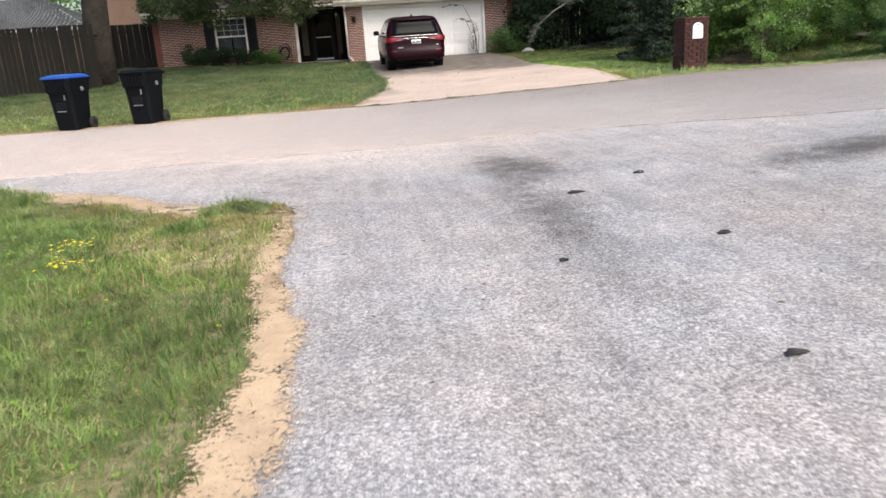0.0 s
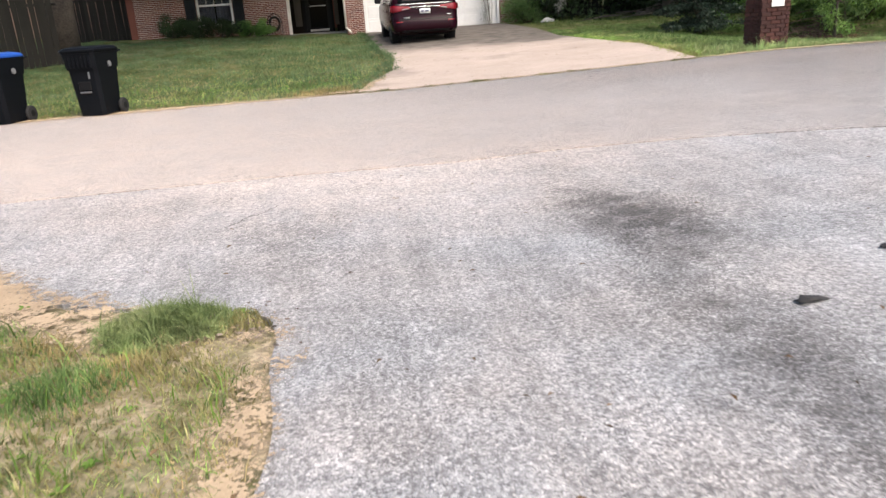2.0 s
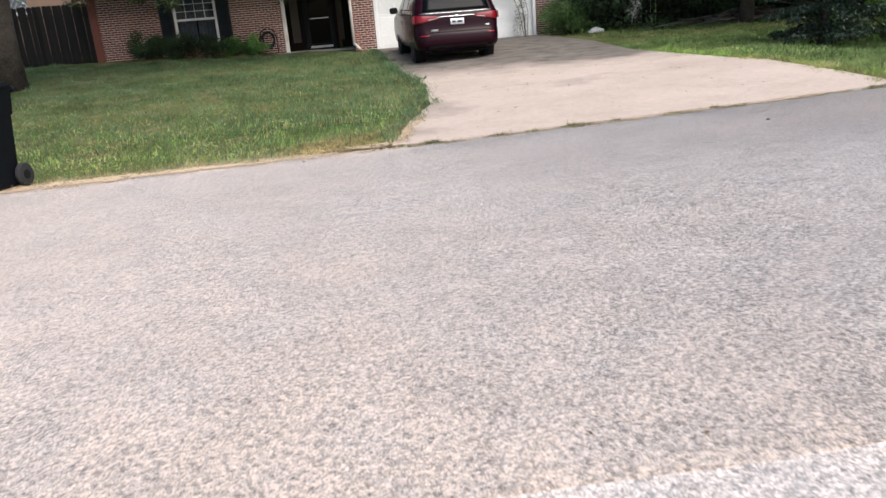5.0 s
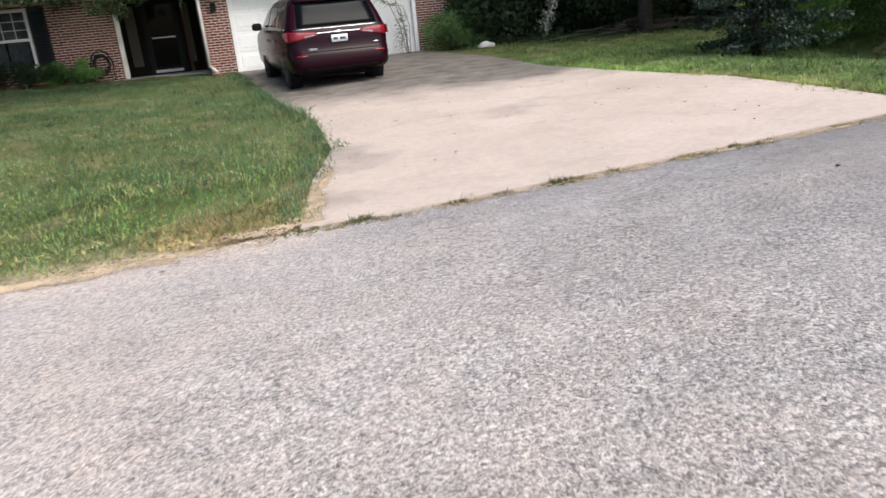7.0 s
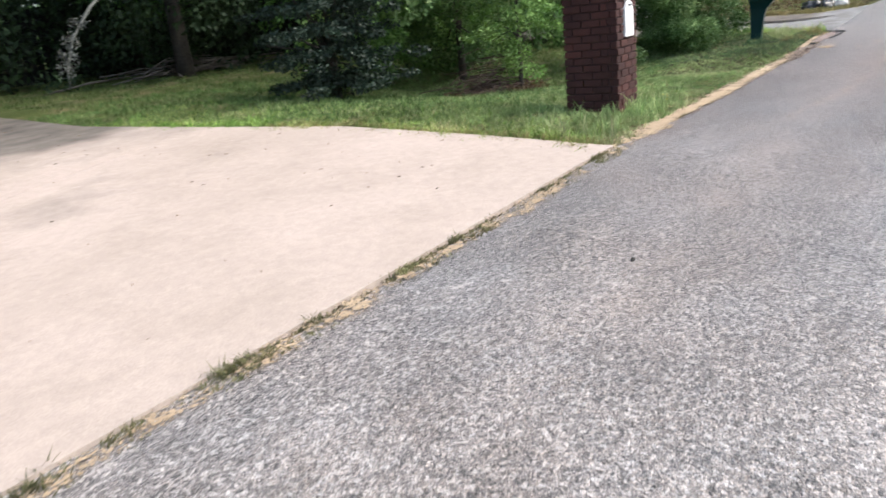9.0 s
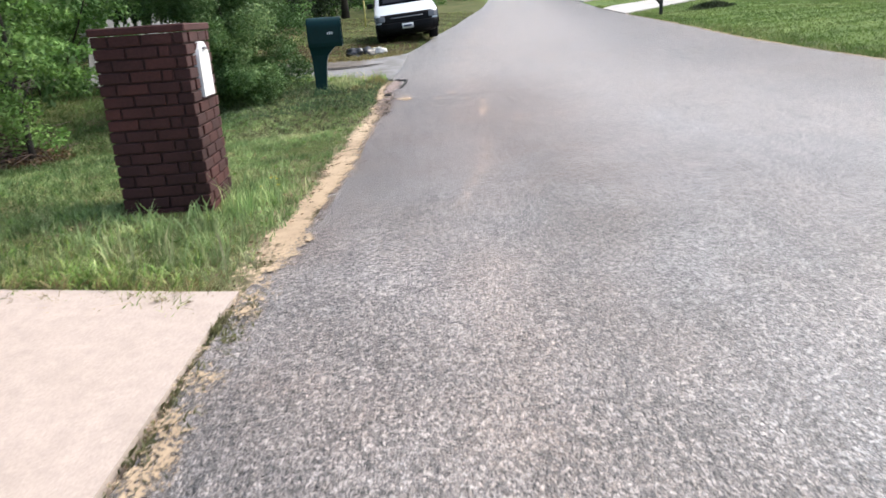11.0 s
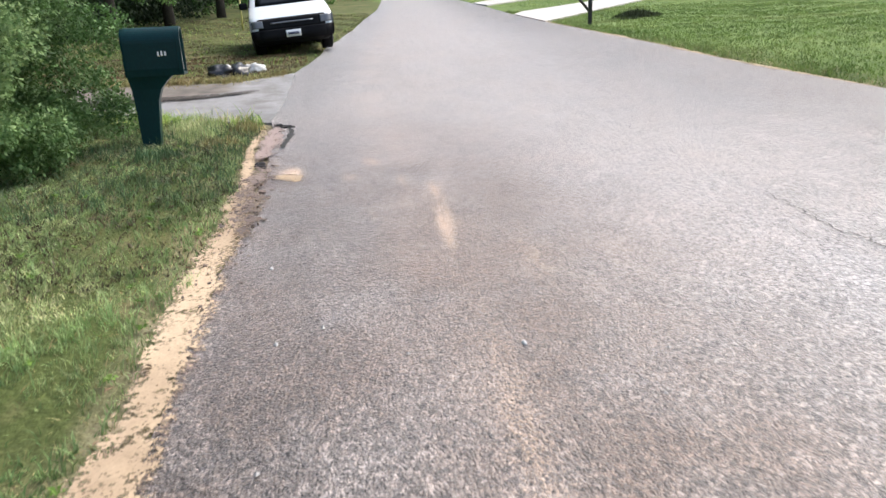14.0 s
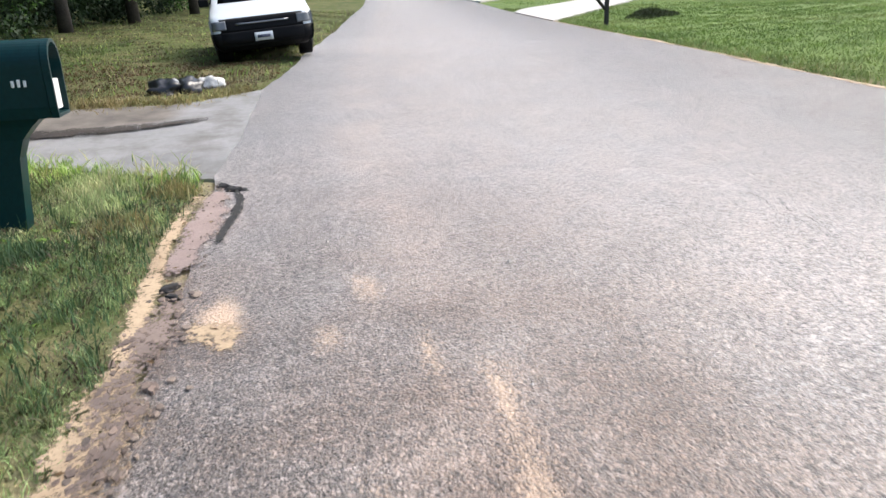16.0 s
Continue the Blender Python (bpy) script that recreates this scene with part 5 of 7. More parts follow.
tree("holly_tree", 9.4, 21.3, 3.5, 0.08, tiers + [(rnd.gauss(0, .3), rnd.gauss(0, .3), z, .42, .8) for z in np.linspace(.3, 2.9, 16)], 150, 0.062, M_HOLLY, "dense dark evergreen growing in drooping tiers to the ground", 22, 0.2)
# slender pale sapling behind the brick pillar, and one by the street
spray = [(rnd.gauss(0, .16 + .14 * math.sin(z)), rnd.gauss(0, .16 + .14 * math.sin(z)), z, rnd.uniform(.14, .26), .8) for z in np.linspace(.3, 3.6, 46)]
for z in (1.2, 1.5, 1.9, 2.2, 2.6):
    a = rnd.uniform(0, 6.28)
    for sgn in (-1, 1):
        spray += [(sgn * math.cos(a) * r, sgn * math.sin(a) * r, z + .1 - .25 * r, .17, .5) for r in (.45, .7, .95)]
tree("sapling", 11.85, 19.35, 3.6, 0.035, spray, 80, 0.065, M_LEAF_LIGHT, "slender light green sapling growing beside a heap of twigs", 23, 0.3)
tree("young_tree", 13.0, 21.2, 4.2, 0.07, ball(rnd, 50, (-.3, 0, 2.1), (.9, .8, .8), .5), 300, 0.10, M_BUSH, "young leafy green tree", 24, 0.3)
# bush by the mailbox
shrub("bushy_sapling", 15.45, 17.85, ball(rnd, 150, (-.1, .1, 1.35), (.72, .5, .75), .28) + ball(rnd, 50, (-.2, -.35, .4), (.75, .3, .2), .24), 800, 0.042, M_BUSH, "tall feathery green bush near the mailbox", 25)
shrub("bushy_sapling", 17.0, 21.5, ball(rnd, 50, (0, 0, 1.6), (.8, .8, .8), .5), 360, 0.09, M_LEAF_MID, "broad green thicket bush", 26)
shrub("understory_shrub", 12.2, 22.6, ball(rnd, 40, (0, 0, 1.1), (.9, .5, .6), .35), 260, 0.08, M_LEAF_LIGHT, "loose light green shrub at the edge of the woods", 27)
shrub("understory_shrub", 14.6, 22.0, ball(rnd, 40, (0, 0, 1.0), (.9, .5, .6), .35), 260, 0.08, M_LEAF_LIGHT, "loose light green shrub at the edge of the woods", 28)
# shrubs at the house
for k, (x, y, s) in enumerate(((-5.6, 32.0, .9), (-4.7, 31.9, 1.0), (-3.8, 32.0, .85), (-3.0, 32.05, .75), (-2.4, 32.15, .6))):
    shrub("foundation_shrub", x, y, ball(rnd, 26, (0, 0, .40 * s), (.34 * s, .18, .17 * s), .23 * s), 230, 0.05, M_WOOD_DARK if k < 3 else M_LEAF_MID, "low dark green shrub against the brick wall", 30 + k)
shrub("foundation_shrub", 7.35, 30.5, ball(rnd, 26, (0, 0, .55), (.34, .3, .26), .28), 300, 0.06, M_BUSH, "yellow-green shrub at the garage corner", 40)
shrub("foundation_shrub", 8.1, 31.2, ball(rnd, 26, (0, 0, .8), (.4, .3, .4), .3), 300, 0.06, M_WOOD_DARK, "loose dark green shrub beside the garage", 41)
# bare rambling plant before the garage door
t = thing("rambling_plant", pose(6.05, 30.75, gz(6.05, 30.75)), "dry rambling plant leaning on the garage door", "plant")
bm = bmesh.new()
for dx, top, bend in ((-.2, 1.45, -.75), (-.05, 1.35, -.5), (.1, 1.3, -.35), (-.1, 2.0, -1.3)):
    tube(bm, [(dx * .3, 0, 0), (dx, .1, top * .6), (dx + bend * .3, .2, top), (dx + bend * .7, .2, top + .05), (dx + bend, .2, top - .05)], [.013, .011, .009, .007, .004], 5)
part("stems", bm, M_TWIG, t)
v, q = leaf_cloud([(-.15, .1, .35, .28, 1.2), (-.1, .1, .7, .26, 1.2), (-.1, .15, 1.05, .2, 1.2), (-.3, .2, 1.38, .15, .5), (-.55, .2, 1.45, .12, .5), (-.8, .2, 2.02, .1, .4), (-1.05, .2, 2.05, .1, .4), (-1.3, .2, 1.98, .1, .4)], 90, .04, 43)
ob = new("leaves", quick_mesh("leaves", v, q, M_WOOD_DARK))
ob.parent = t

v, q = leaf_cloud([(11.75 + rnd.gauss(0, .5), 19.85 + rnd.gauss(0, .3), gz(11.75, 19.85) + .12, .2, .5) for _ in range(30)], 110, .045, 65)
tagged(new("dead_leaves", quick_mesh("dead_leaves", v, q, M_LEAFLITTER)), "brown dead leaves among the twigs", "leaves", kind="stuff")
# woods north-east: single trees, then the thicket behind them
specs = [(11.5, 27.5, 6.5, .16, 0), (14.5, 25.2, 7, .2, 1), (17.8, 26.5, 6.5, .18, 0), (13.0, 31, 8, .22, 1), (20.5, 23.5, 6, .15, 1), (23.5, 25.5, 7, .2, 0), (27.5, 22.5, 6.5, .18, 1), (31.5, 24, 7.5, .22, 0), (9.3, 36, 8, .2, 0), (36, 21, 7, .2, 1), (18.5, 31.5, 8, .22, 0), (25, 31, 8, .25, 1), (42, 20, 8, .2, 0), (50, 18.5, 8, .2, 1), (-4, 46, 10, .25, 0), (4, 45, 10, .25, 1)]
protos = []
for k, mt in enumerate((M_WOOD_DARK, M_LEAF_MID)):
    # the clumps at 7.5 m are unseen and added to cast shade
    cl = ball(rnd, 26, (0, 0, 5.0), (1.4, 1.4, 1.3), .8) + ball(rnd, 34, (0, 0, 2.0), (1.2, 1.2, .9), .65) + ball(rnd, 30, (0, 0, 7.5), (2.0, 2.0, 1.0), 1.1)
    protos.append(tree("woodland_tree", *specs[k][:2], 6.5, .18, cl, 330, .13, mt, "leafy woodland tree with low branches", 50 + k, 0.3))
    # still higher leaves out of view, added only to darken the ground below
    v, q = leaf_cloud(ball(rnd, 34, (0, 0, 9.0), (2.6, 2.6, .9), 1.4, .6), 55, .27, 56 + k)
    ob = new("shade_crown", quick_mesh("shade_crown", v, q, mt))
    ob.parent = protos[-1]
for k, (x, y, h, r, s) in enumerate(specs[2:]):
    sc = h / 6.5
    copy_thing(protos[s], Matrix.Translation((x, y, gz(x, y) - .05)) @ Matrix.Rotation(rnd.uniform(0, 6.28), 4, "Z") @ Matrix.Diagonal((sc, sc, sc, 1)))
cl = []
for _ in range(330):
    x = rnd.uniform(8, 62)
    y = rnd.uniform(29, 40) - 7.5 * min(1, max(0, (x - 10) / 16)) - 0.12 * max(0, x - 30)
    cl.append((x, y, gz(x, y) + abs(rnd.gauss(0, 2.2)) + .3, rnd.uniform(.7, 1.4), .9))
v, q = leaf_cloud(cl, 420, .17, 60)
tagged(new("thicket", quick_mesh("thicket", v, q, M_WOOD_DARK)), "dense dark thicket of the woods", "thicket", kind="stuff")
cl = []
for _ in range(260):
    a = rnd.uniform(-1, 1)
    x = rnd.uniform(-60, 90)
    y = rnd.uniform(46, 58) + (22 if x < 6 else 0)
    cl.append((x, y, gz(x, y) + rnd.uniform(0, 9), rnd.uniform(1.6, 2.8), .9))
for _ in range(120):
    x = rnd.uniform(60, 110)
    y = 10 + rnd.uniform(0, 30) - 0.13 * (x - 60)
    cl.append((x, y, gz(x, y) + rnd.uniform(0, 7), rnd.uniform(1.5, 2.6), .9))
for _ in range(120):
    x = rnd.uniform(70, 120)
    y = -16 - rnd.uniform(0, 30) - 0.13 * (x - 60)
    cl.append((x, y, gz(x, y) + rnd.uniform(0, 7), rnd.uniform(1.5, 2.6), .9))
v, q = leaf_cloud(cl, 260, .42, 61)
tagged(new("far_woods", quick_mesh("far_woods", v, q, M_LEAF_MID)), "belt of far woods behind the gardens", "woods", kind="stuff")
# pale bent branch and a heap of cut boughs by the dark fence
t = thing("bent_branch", pose(6.3, 23.2, 0), "pale lichened branch drooping out of the woods", "branch")
bm = bmesh.new()
tube(bm, [(-.05, -.05, 1.15), (0, 0, 1.35), (.3, .2, 1.78), (.95, .65, 2.2), (1.9, 1.35, 2.6), (3.7, 2.8, 3.3), (5.2, 4.3, 3.9)], [.006, .012, .018, .024, .03, .05, .07], 7)
part("bough", bm, M_PALE_TWIG, t)
v, q = leaf_cloud([(0, 0, 1.38, .14, 1), (.1, .06, 1.55, .15, 1), (.25, .15, 1.75, .15, .9), (.5, .3, 1.98, .14, .7), (1.5, 1.0, 2.5, .3, .6)], 110, .075, 62, .22)
ob = new("leaves", quick_mesh("leaves", v, q, M_PALE_TWIG))
ob.parent = t


M_BROWN_TWIG = plain("brown_twigs", (0.085, 0.055, 0.042), 0.95, var=0.3, fine=30, relief=0.6)


def brush_heap(name, x, y, lx, ly, n, label, seed, mt=M_TWIG, thin=1.0, high=1.0):
    r = random.Random(seed)
    t = thing(name, pose(x, y, gz(x, y)), label, "branches")
    for _ in range(n):
        bm = bmesh.new()
        a, l = r.gauss(0.1, .5 if thin == 1 else 1.2), r.uniform(.4, 1.3) * lx * .6
        c = Vector((r.gauss(0, lx * .3), r.gauss(0, ly * .3), abs(r.gauss(0, .13)) * high + .03))
        d = Vector((math.cos(a), math.sin(a), r.uniform(-.06, .12))) * l / 2
        tube(bm, [c - d, c + Vector((0, 0, r.uniform(0, .08))), c + d], [.018 * thin, .014 * thin, .006 * thin], 5)
        part("bough", bm, mt, t)
    return t


brush_heap("brush_heap", 12.0, 28.2, 3.2, .8, 60, "heap of cut grey branches along the fence", 63)
brush_heap("brush_heap", 11.75, 19.85, 1.5, .8, 190, "low heap of brown dead twigs in the grass", 64, M_BROWN_TWIG, .45, 1.9)

# ---- the brick house ----
house = thing("house", pose(0, 0, 0), "single-storey red brick house with a two-car garage", "house")


def wall_part(name, x0, x1, y0, y1, z0, z1, parent=house, mt=M_MORTAR, label=""):
    return part(name, boxed(x0, x1, y0, y1, z0, z1, 0.0), mt, parent, label)


def brick_mesh(l, h=0.051, d=0.008):
    bm = bmesh.new()
    box(bm, 0, l, -d, 0.004, 0, h, 0.003)
    me = bpy.data.meshes.new("brick")
    bm.to_mesh(me)
    bm.free()
    return me


def lay(x0, x1, z0, z1, holes=(), length=0.194, course=0.0667, joint=0.013):
    """Running bond on a wall: rows of (x, z, length)."""
    out = []
    n = int((z1 - z0) / course)
    for r in range(n):
        z = z0 + r * course + joint / 2
        x = x0 - (length + joint) * (0.5 if r % 2 else 0)
        while x < x1:
            a, b = max(x, x0), min(x + length, x1)
            for hx0, hx1, hz0, hz1 in holes:
                if z + 0.051 > hz0 and z < hz1:
                    if a >= hx0 and b <= hx1:
                        b = a
                    elif a < hx0 < b:
                        b = hx0
                    elif a < hx1 < b:
                        a = hx1
            if b - a > 0.03:
                out.append((a, z, b - a))
            x += length + joint
    return out


def joined_bricks(name, rows, y, parent, material, d=0.008):
    v, q = [], []
    for x, z, l in rows:
        k = len(v)
        e = 0.004
        v += [(x, y, z), (x + l, y, z), (x + l, y, z + .051), (x, y, z + .051), (x + e, y - d, z + e), (x + l - e, y - d, z + e), (x + l - e, y - d, z + .051 - e), (x + e, y - d, z + .051 - e)]
        q += [(k + 4, k + 5, k + 6, k + 7), (k, k + 1, k + 5, k + 4), (k + 1, k + 2, k + 6, k + 5), (k + 2, k + 3, k + 7, k + 6), (k + 3, k, k + 4, k + 7)]
    ob = new(name, quick_mesh(name, np.array(v), np.array(q), material))
    ob.parent = parent
    return tagged(ob, kind="stuff")


EAVE = 3.12
# main front wall with the window opening, porch recess, garage
WX0, WX1, WZ0, WZ1 = -4.75, -3.45, 1.50, 2.98
main = wall_part("wall", -7.0, WX0, 32.70, 32.95, .6, EAVE)
wall_part("wall", WX1, -1.42, 32.70, 32.95, .6, EAVE)
wall_part("wall", WX0, WX1, 32.70, 32.95, .6, WZ0)
wall_part("wall", WX0, WX1, 32.70, 32.95, WZ1, EAVE)
joined_bricks("bricks", lay(-7.0, -1.42, 0.85, EAVE - .02, [(WX0, WX1, WZ0, WZ1)]), 32.698, main, M_BRICK_I)
wall_part("side_wall", -7.25, -7.0, 32.70, 41.0, .6, EAVE, label="red brick side wall", mt=M_BRICK_I)
wall_part("porch_wall", -1.67, -1.42, 32.95, 34.0, .6, EAVE, mt=M_PORCH)
wall_part("porch_wall", .74, .99, 31.45, 34.0, .6, EAVE, mt=M_MORTAR_D)
wall_part("porch_wall", -1.67, -.88, 34.0, 34.2, .6, EAVE, mt=M_PORCH)
wall_part("porch_wall", .42, .99, 34.0, 34.2, .6, EAVE, mt=M_PORCH)
wall_part("porch_wall", -.88, .42, 34.0, 34.2, 3.06, EAVE, mt=M_PORCH)
wall_part("porch_ceiling", -1.42, .74, 31.9, 34.0, EAVE - .02, EAVE + .06, mt=M_PORCH)
part("porch_step", boxed(-1.5, .78, 32.1, 34.05, .6, .99, .02), M_OLDCON, house, "concrete porch step")
part("porch_trim", boxed(-1.44, -1.32, 32.66, 32.80, .99, EAVE - .02, .01), M_TRIM, house, "cream painted corner post")
pier_l = wall_part("garage_wall", .74, 1.44, 31.22, 31.45, .6, EAVE)
pier_r = wall_part("garage_wall", 6.46, 7.45, 31.22, 31.45, .6, EAVE)
wall_part("garage_wall", 1.44, 6.46, 31.22, 31.45, 2.97, EAVE, mt=M_TRIM)
wall_part("side_wall", 7.45, 7.7, 31.22, 41.0, .6, EAVE, label="red brick side wall", mt=M_BRICK_I)
wall_part("back_wall", -7.0, 7.45, 40.75, 41.0, .6, EAVE, mt=M_BRICK_I)
# window: frame, sashes, panes, muntins, curtain behind
win = part("window", boxed(WX0 + .02, WX1 - .02, 32.93, 32.95, WZ0 + .02, WZ1 - .02), M_SHUTTER, house, "white sash window with muntins and pale curtains")
for a in ((WX0, WX0 + .07, WZ0, WZ1), (WX1 - .07, WX1, WZ0, WZ1), (WX0 + .07, WX1 - .07, WZ0, WZ0 + .07), (WX0 + .07, WX1 - .07, WZ1 - .07, WZ1)):
    part("frame", boxed(a[0], a[1], 32.66, 32.76, a[2], a[3], .006), M_WHITE, win)
part("meeting_rail", boxed(WX0 + .07, WX1 - .07, 32.71, 32.76, 2.19, 2.26, .006), M_WHITE, win)
for z0, z1, y in ((WZ0 + .07, 2.19, 32.79), (2.26, WZ1 - .07, 32.76)):
    part("pane", boxed(WX0 + .07, WX1 - .07, y, y + .006, z0, z1), M_GLASS_H, win)
for u0, u1 in ((.04, .62), (.68, 1.26)):
    bm = bmesh.new()
    us = np.linspace(u0, u1, 41)
    ring(bm, [[(WX0 + u, 32.86 + .022 * math.sin(u * 62) + .01 * math.sin(u * 23), z) for u in us] + [(WX0 + u, 32.866 + .022 * math.sin(u * 62) + .01 * math.sin(u * 23), z) for u in us[::-1]] for z in (WZ0 + .05, WZ1 - .06)])
    part("curtain", bm, M_CURTAIN, win, "pleated pale blue curtain")
for k in range(1, 4):
    x = WX0 + .07 + (WX1 - WX0 - .14) * k / 4
    part("muntin", boxed(x - .009, x + .009, 32.745, 32.757, 2.26, WZ1 - .07), M_WHITE, win)
for k in range(1, 3):
    z = 2.26 + (WZ1 - .07 - 2.26) * k / 3
    part("muntin", boxed(WX0 + .07, WX1 - .07, 32.742, 32.754, z - .009, z + .009), M_WHITE, win)
for x in (WX0 - .42, WX1 + .03):
    sh = part("shutter", boxed(x, x + .39, 32.635, 32.675, WZ0 - .02, WZ1 + .02, .006), M_SHUTTER, house, "dark navy louvred shutter")
    for k in range(22):
        z = WZ0 + .08 + k * .062
        bm = boxed(x + .05, x + .34, -.012, .012, -.028, .028)
        ob = part("slat", bm, M_SHUTTER, sh)
        ob.matrix_basis = Matrix.Translation((0, 32.632, z)) @ Matrix.Rotation(radians(35), 4, "X")
# front door: storm door with a glazed panel, narrow sidelights
door = part("front_door", boxed(-.78, .22, 33.98, 34.04, 1.0, 3.04, .01), M_DOOR_DK, house, "dark storm door with a glass panel")
part("glass_panel", boxed(-.62, .06, 33.968, 33.982, 1.18, 2.9), M_GLASS_D, door)
part("kick_strip", boxed(-.66, .10, 33.955, 33.972, 1.03, 1.11, .004), M_TRIM, door)
part("push_bar", boxed(-.60, .04, 33.945, 33.965, 1.98, 2.02, .004), M_RIM, door)
for a, b in ((-.88, -.78), (.22, .32)):
    part("door_frame", boxed(a, b, 33.96, 34.06, .99, 3.06, .006), M_TRIM_BLK, door)
for a, b in ((-1.22, -.95), (.36, .52)):
    part("sidelight", boxed(a, b, 33.97, 33.995, 1.25, 2.9, .004), M_SIDELIGHT, house, "dim sidelight panel beside the door")
# garage door of four sections of raised panels
gd = part("garage_door", boxed(1.44, 6.46, 31.36, 31.40, .86, 2.97), M_WHITE, house, "white sectional garage door with raised panels")
for r in range(4):
    z0 = .87 + r * .525
    sec = part("section", boxed(1.49, 6.41, 31.325, 31.365, z0, z0 + .517, .006), M_WHITE, gd)
    for c in range(8):
        x0 = 1.56 + c * .603
        bm = bmesh.new()
        box(bm, x0, x0 + .50, 31.312, 31.33, z0 + .10, z0 + .42, .008)
        part("panel", bm, M_WHITE, sec)
for x0, x1, z0, z1 in ((1.40, 1.50, .86, 2.97), (6.40, 6.50, .86, 2.97), (1.40, 6.50, 2.95, 3.06)):
    part("casing", boxed(x0, x1, 31.19, 31.30, z0, z1, .006), M_WHITE, gd)
part("bottom_seal", boxed(1.5, 6.4, 31.32, 31.36, .845, .872), M_RUBBER, gd)
# eaves, gutter, downspout, roof, lamp
for x0, x1, y0 in ((.25, 7.95, 30.75), (-7.5, .245, 32.2)):
    part("soffit", boxed(x0, x1, y0, y0 + .6, EAVE, EAVE + .03), M_WHITE, house)
    part("fascia", boxed(x0, x1, y0 - .03, y0, EAVE - .03, EAVE + .17, .005), M_TRIM, house)
    bm = bmesh.new()
    ring(bm, [[(x, y0 - .03 - a, EAVE + .05 + b) for a, b in ((0, 0), (.08, 0), (.12, .06), (.12, .12), (.10, .12), (.09, .07), (.07, .02), (0, .02))] for x in (x0, x1)], smooth=False)
    part("gutter", bm, M_TRIM, house)
bm = bmesh.new()
for p, q_ in (((.66, 30.72, 3.12), (.69, 31.15, 2.9)), ((.69, 31.15, 2.9), (.70, 31.17, 1.12)), ((.70, 31.17, 1.12), (.86, 30.85, .95))):
    tube(bm, [p, q_], [.042, .042], 8)
part("downspout", bm, M_TRIM, house, "cream metal downspout")


def shingled(name, corners, material, parent, rows, cols, label=""):
    """A roof slope (eave left, eave right, ridge right, ridge left) of overlapping tabs."""
    a, b, c, d = (Vector(k) for k in corners)
    nrm = (b - a).cross(d - a).normalized()
    v, q = [], []
    for r in range(rows):
        t0, t1 = r / rows, (r + 1.25) / rows
        for k in range(cols):
            o = 0.5 * (r % 2)
            u0, u1 = max(0, (k - o) / cols), min(1, (k + 1 - o) / cols - .004)
            if u1 <= u0:
                continue
            P = lambda u, t, h: a.lerp(b, u).lerp(d.lerp(c, u), min(t, 1)) + nrm * h
            n = len(v)
            v += [P(u0, t0, .03), P(u1, t0, .03), P(u1, t1, .012), P(u0, t1, .012), P(u0, t0, .0), P(u1, t0, .0)]
            q += [(n, n + 1, n + 2, n + 3), (n + 4, n + 5, n + 1, n)]
    ob = new(name, quick_mesh(name, np.array([tuple(p) for p in v]), np.array(q), material))
    ob.parent = parent
    return tagged(ob, label)


E1 = EAVE + .2
roof = shingled("roof", [(-7.6, 32.15, E1), (8.0, 32.15, E1), (4.5, 36.8, 5.6), (-4.5, 36.8, 5.6)], M_SHINGLE_R, house, 26, 44, "brown shingled hip roof")
shingled("roof", [(.2, 30.68, E1), (8.0, 30.68, E1), (6.2, 36.0, 5.4), (2.6, 36.0, 5.4)], M_SHINGLE_R, house, 26, 24)
shingled("roof", [(8.0, 30.68, E1), (8.0, 41.4, E1), (4.5, 36.8, 5.6), (4.5, 36.7, 5.6)], M_SHINGLE_R, house, 24, 30)
shingled("roof", [(8.0, 41.4, E1), (-7.6, 41.4, E1), (-4.5, 36.8, 5.6), (4.5, 36.8, 5.6)], M_SHINGLE_R, house, 24, 40)
shingled("roof", [(-7.6, 41.4, E1), (-7.6, 32.15, E1), (-4.5, 36.8, 5.6), (-4.5, 36.85, 5.6)], M_SHINGLE_R, house, 24, 30)
lamp = part("porch_lamp", boxed(.98, 1.10, 31.06, 31.2, 2.46, 2.68, .02), M_TRIM_BLK, house, "small dark lantern on the garage pier")
# coiled hose on its rack against the wall
hose = thing("garden_hose", pose(-1.95, 32.52, gz(-1.95, 32.5)), "dark hose coiled on an arched rack by the wall", "hose")
bm = bmesh.new()
tube(bm, [(-.26, 0, 0), (-.27, 0, .45), (-.2, 0, .68), (0, 0, .8), (.2, 0, .68), (.27, 0, .45), (.26, 0, 0)], [.02] * 7, 6)
part("rack", bm, M_TRIM_BLK, hose)
for k in range(5):
    bm = bmesh.new()
    r = .21 - k * .012
    tube(bm, [(math.cos(a) * r, -.05 + k * .02, .42 + math.sin(a) * r * 1.25) for a in np.linspace(0, 6.2, 20)], [.02] * 20, 6)
    part("coil", bm, M_RUBBER, hose)


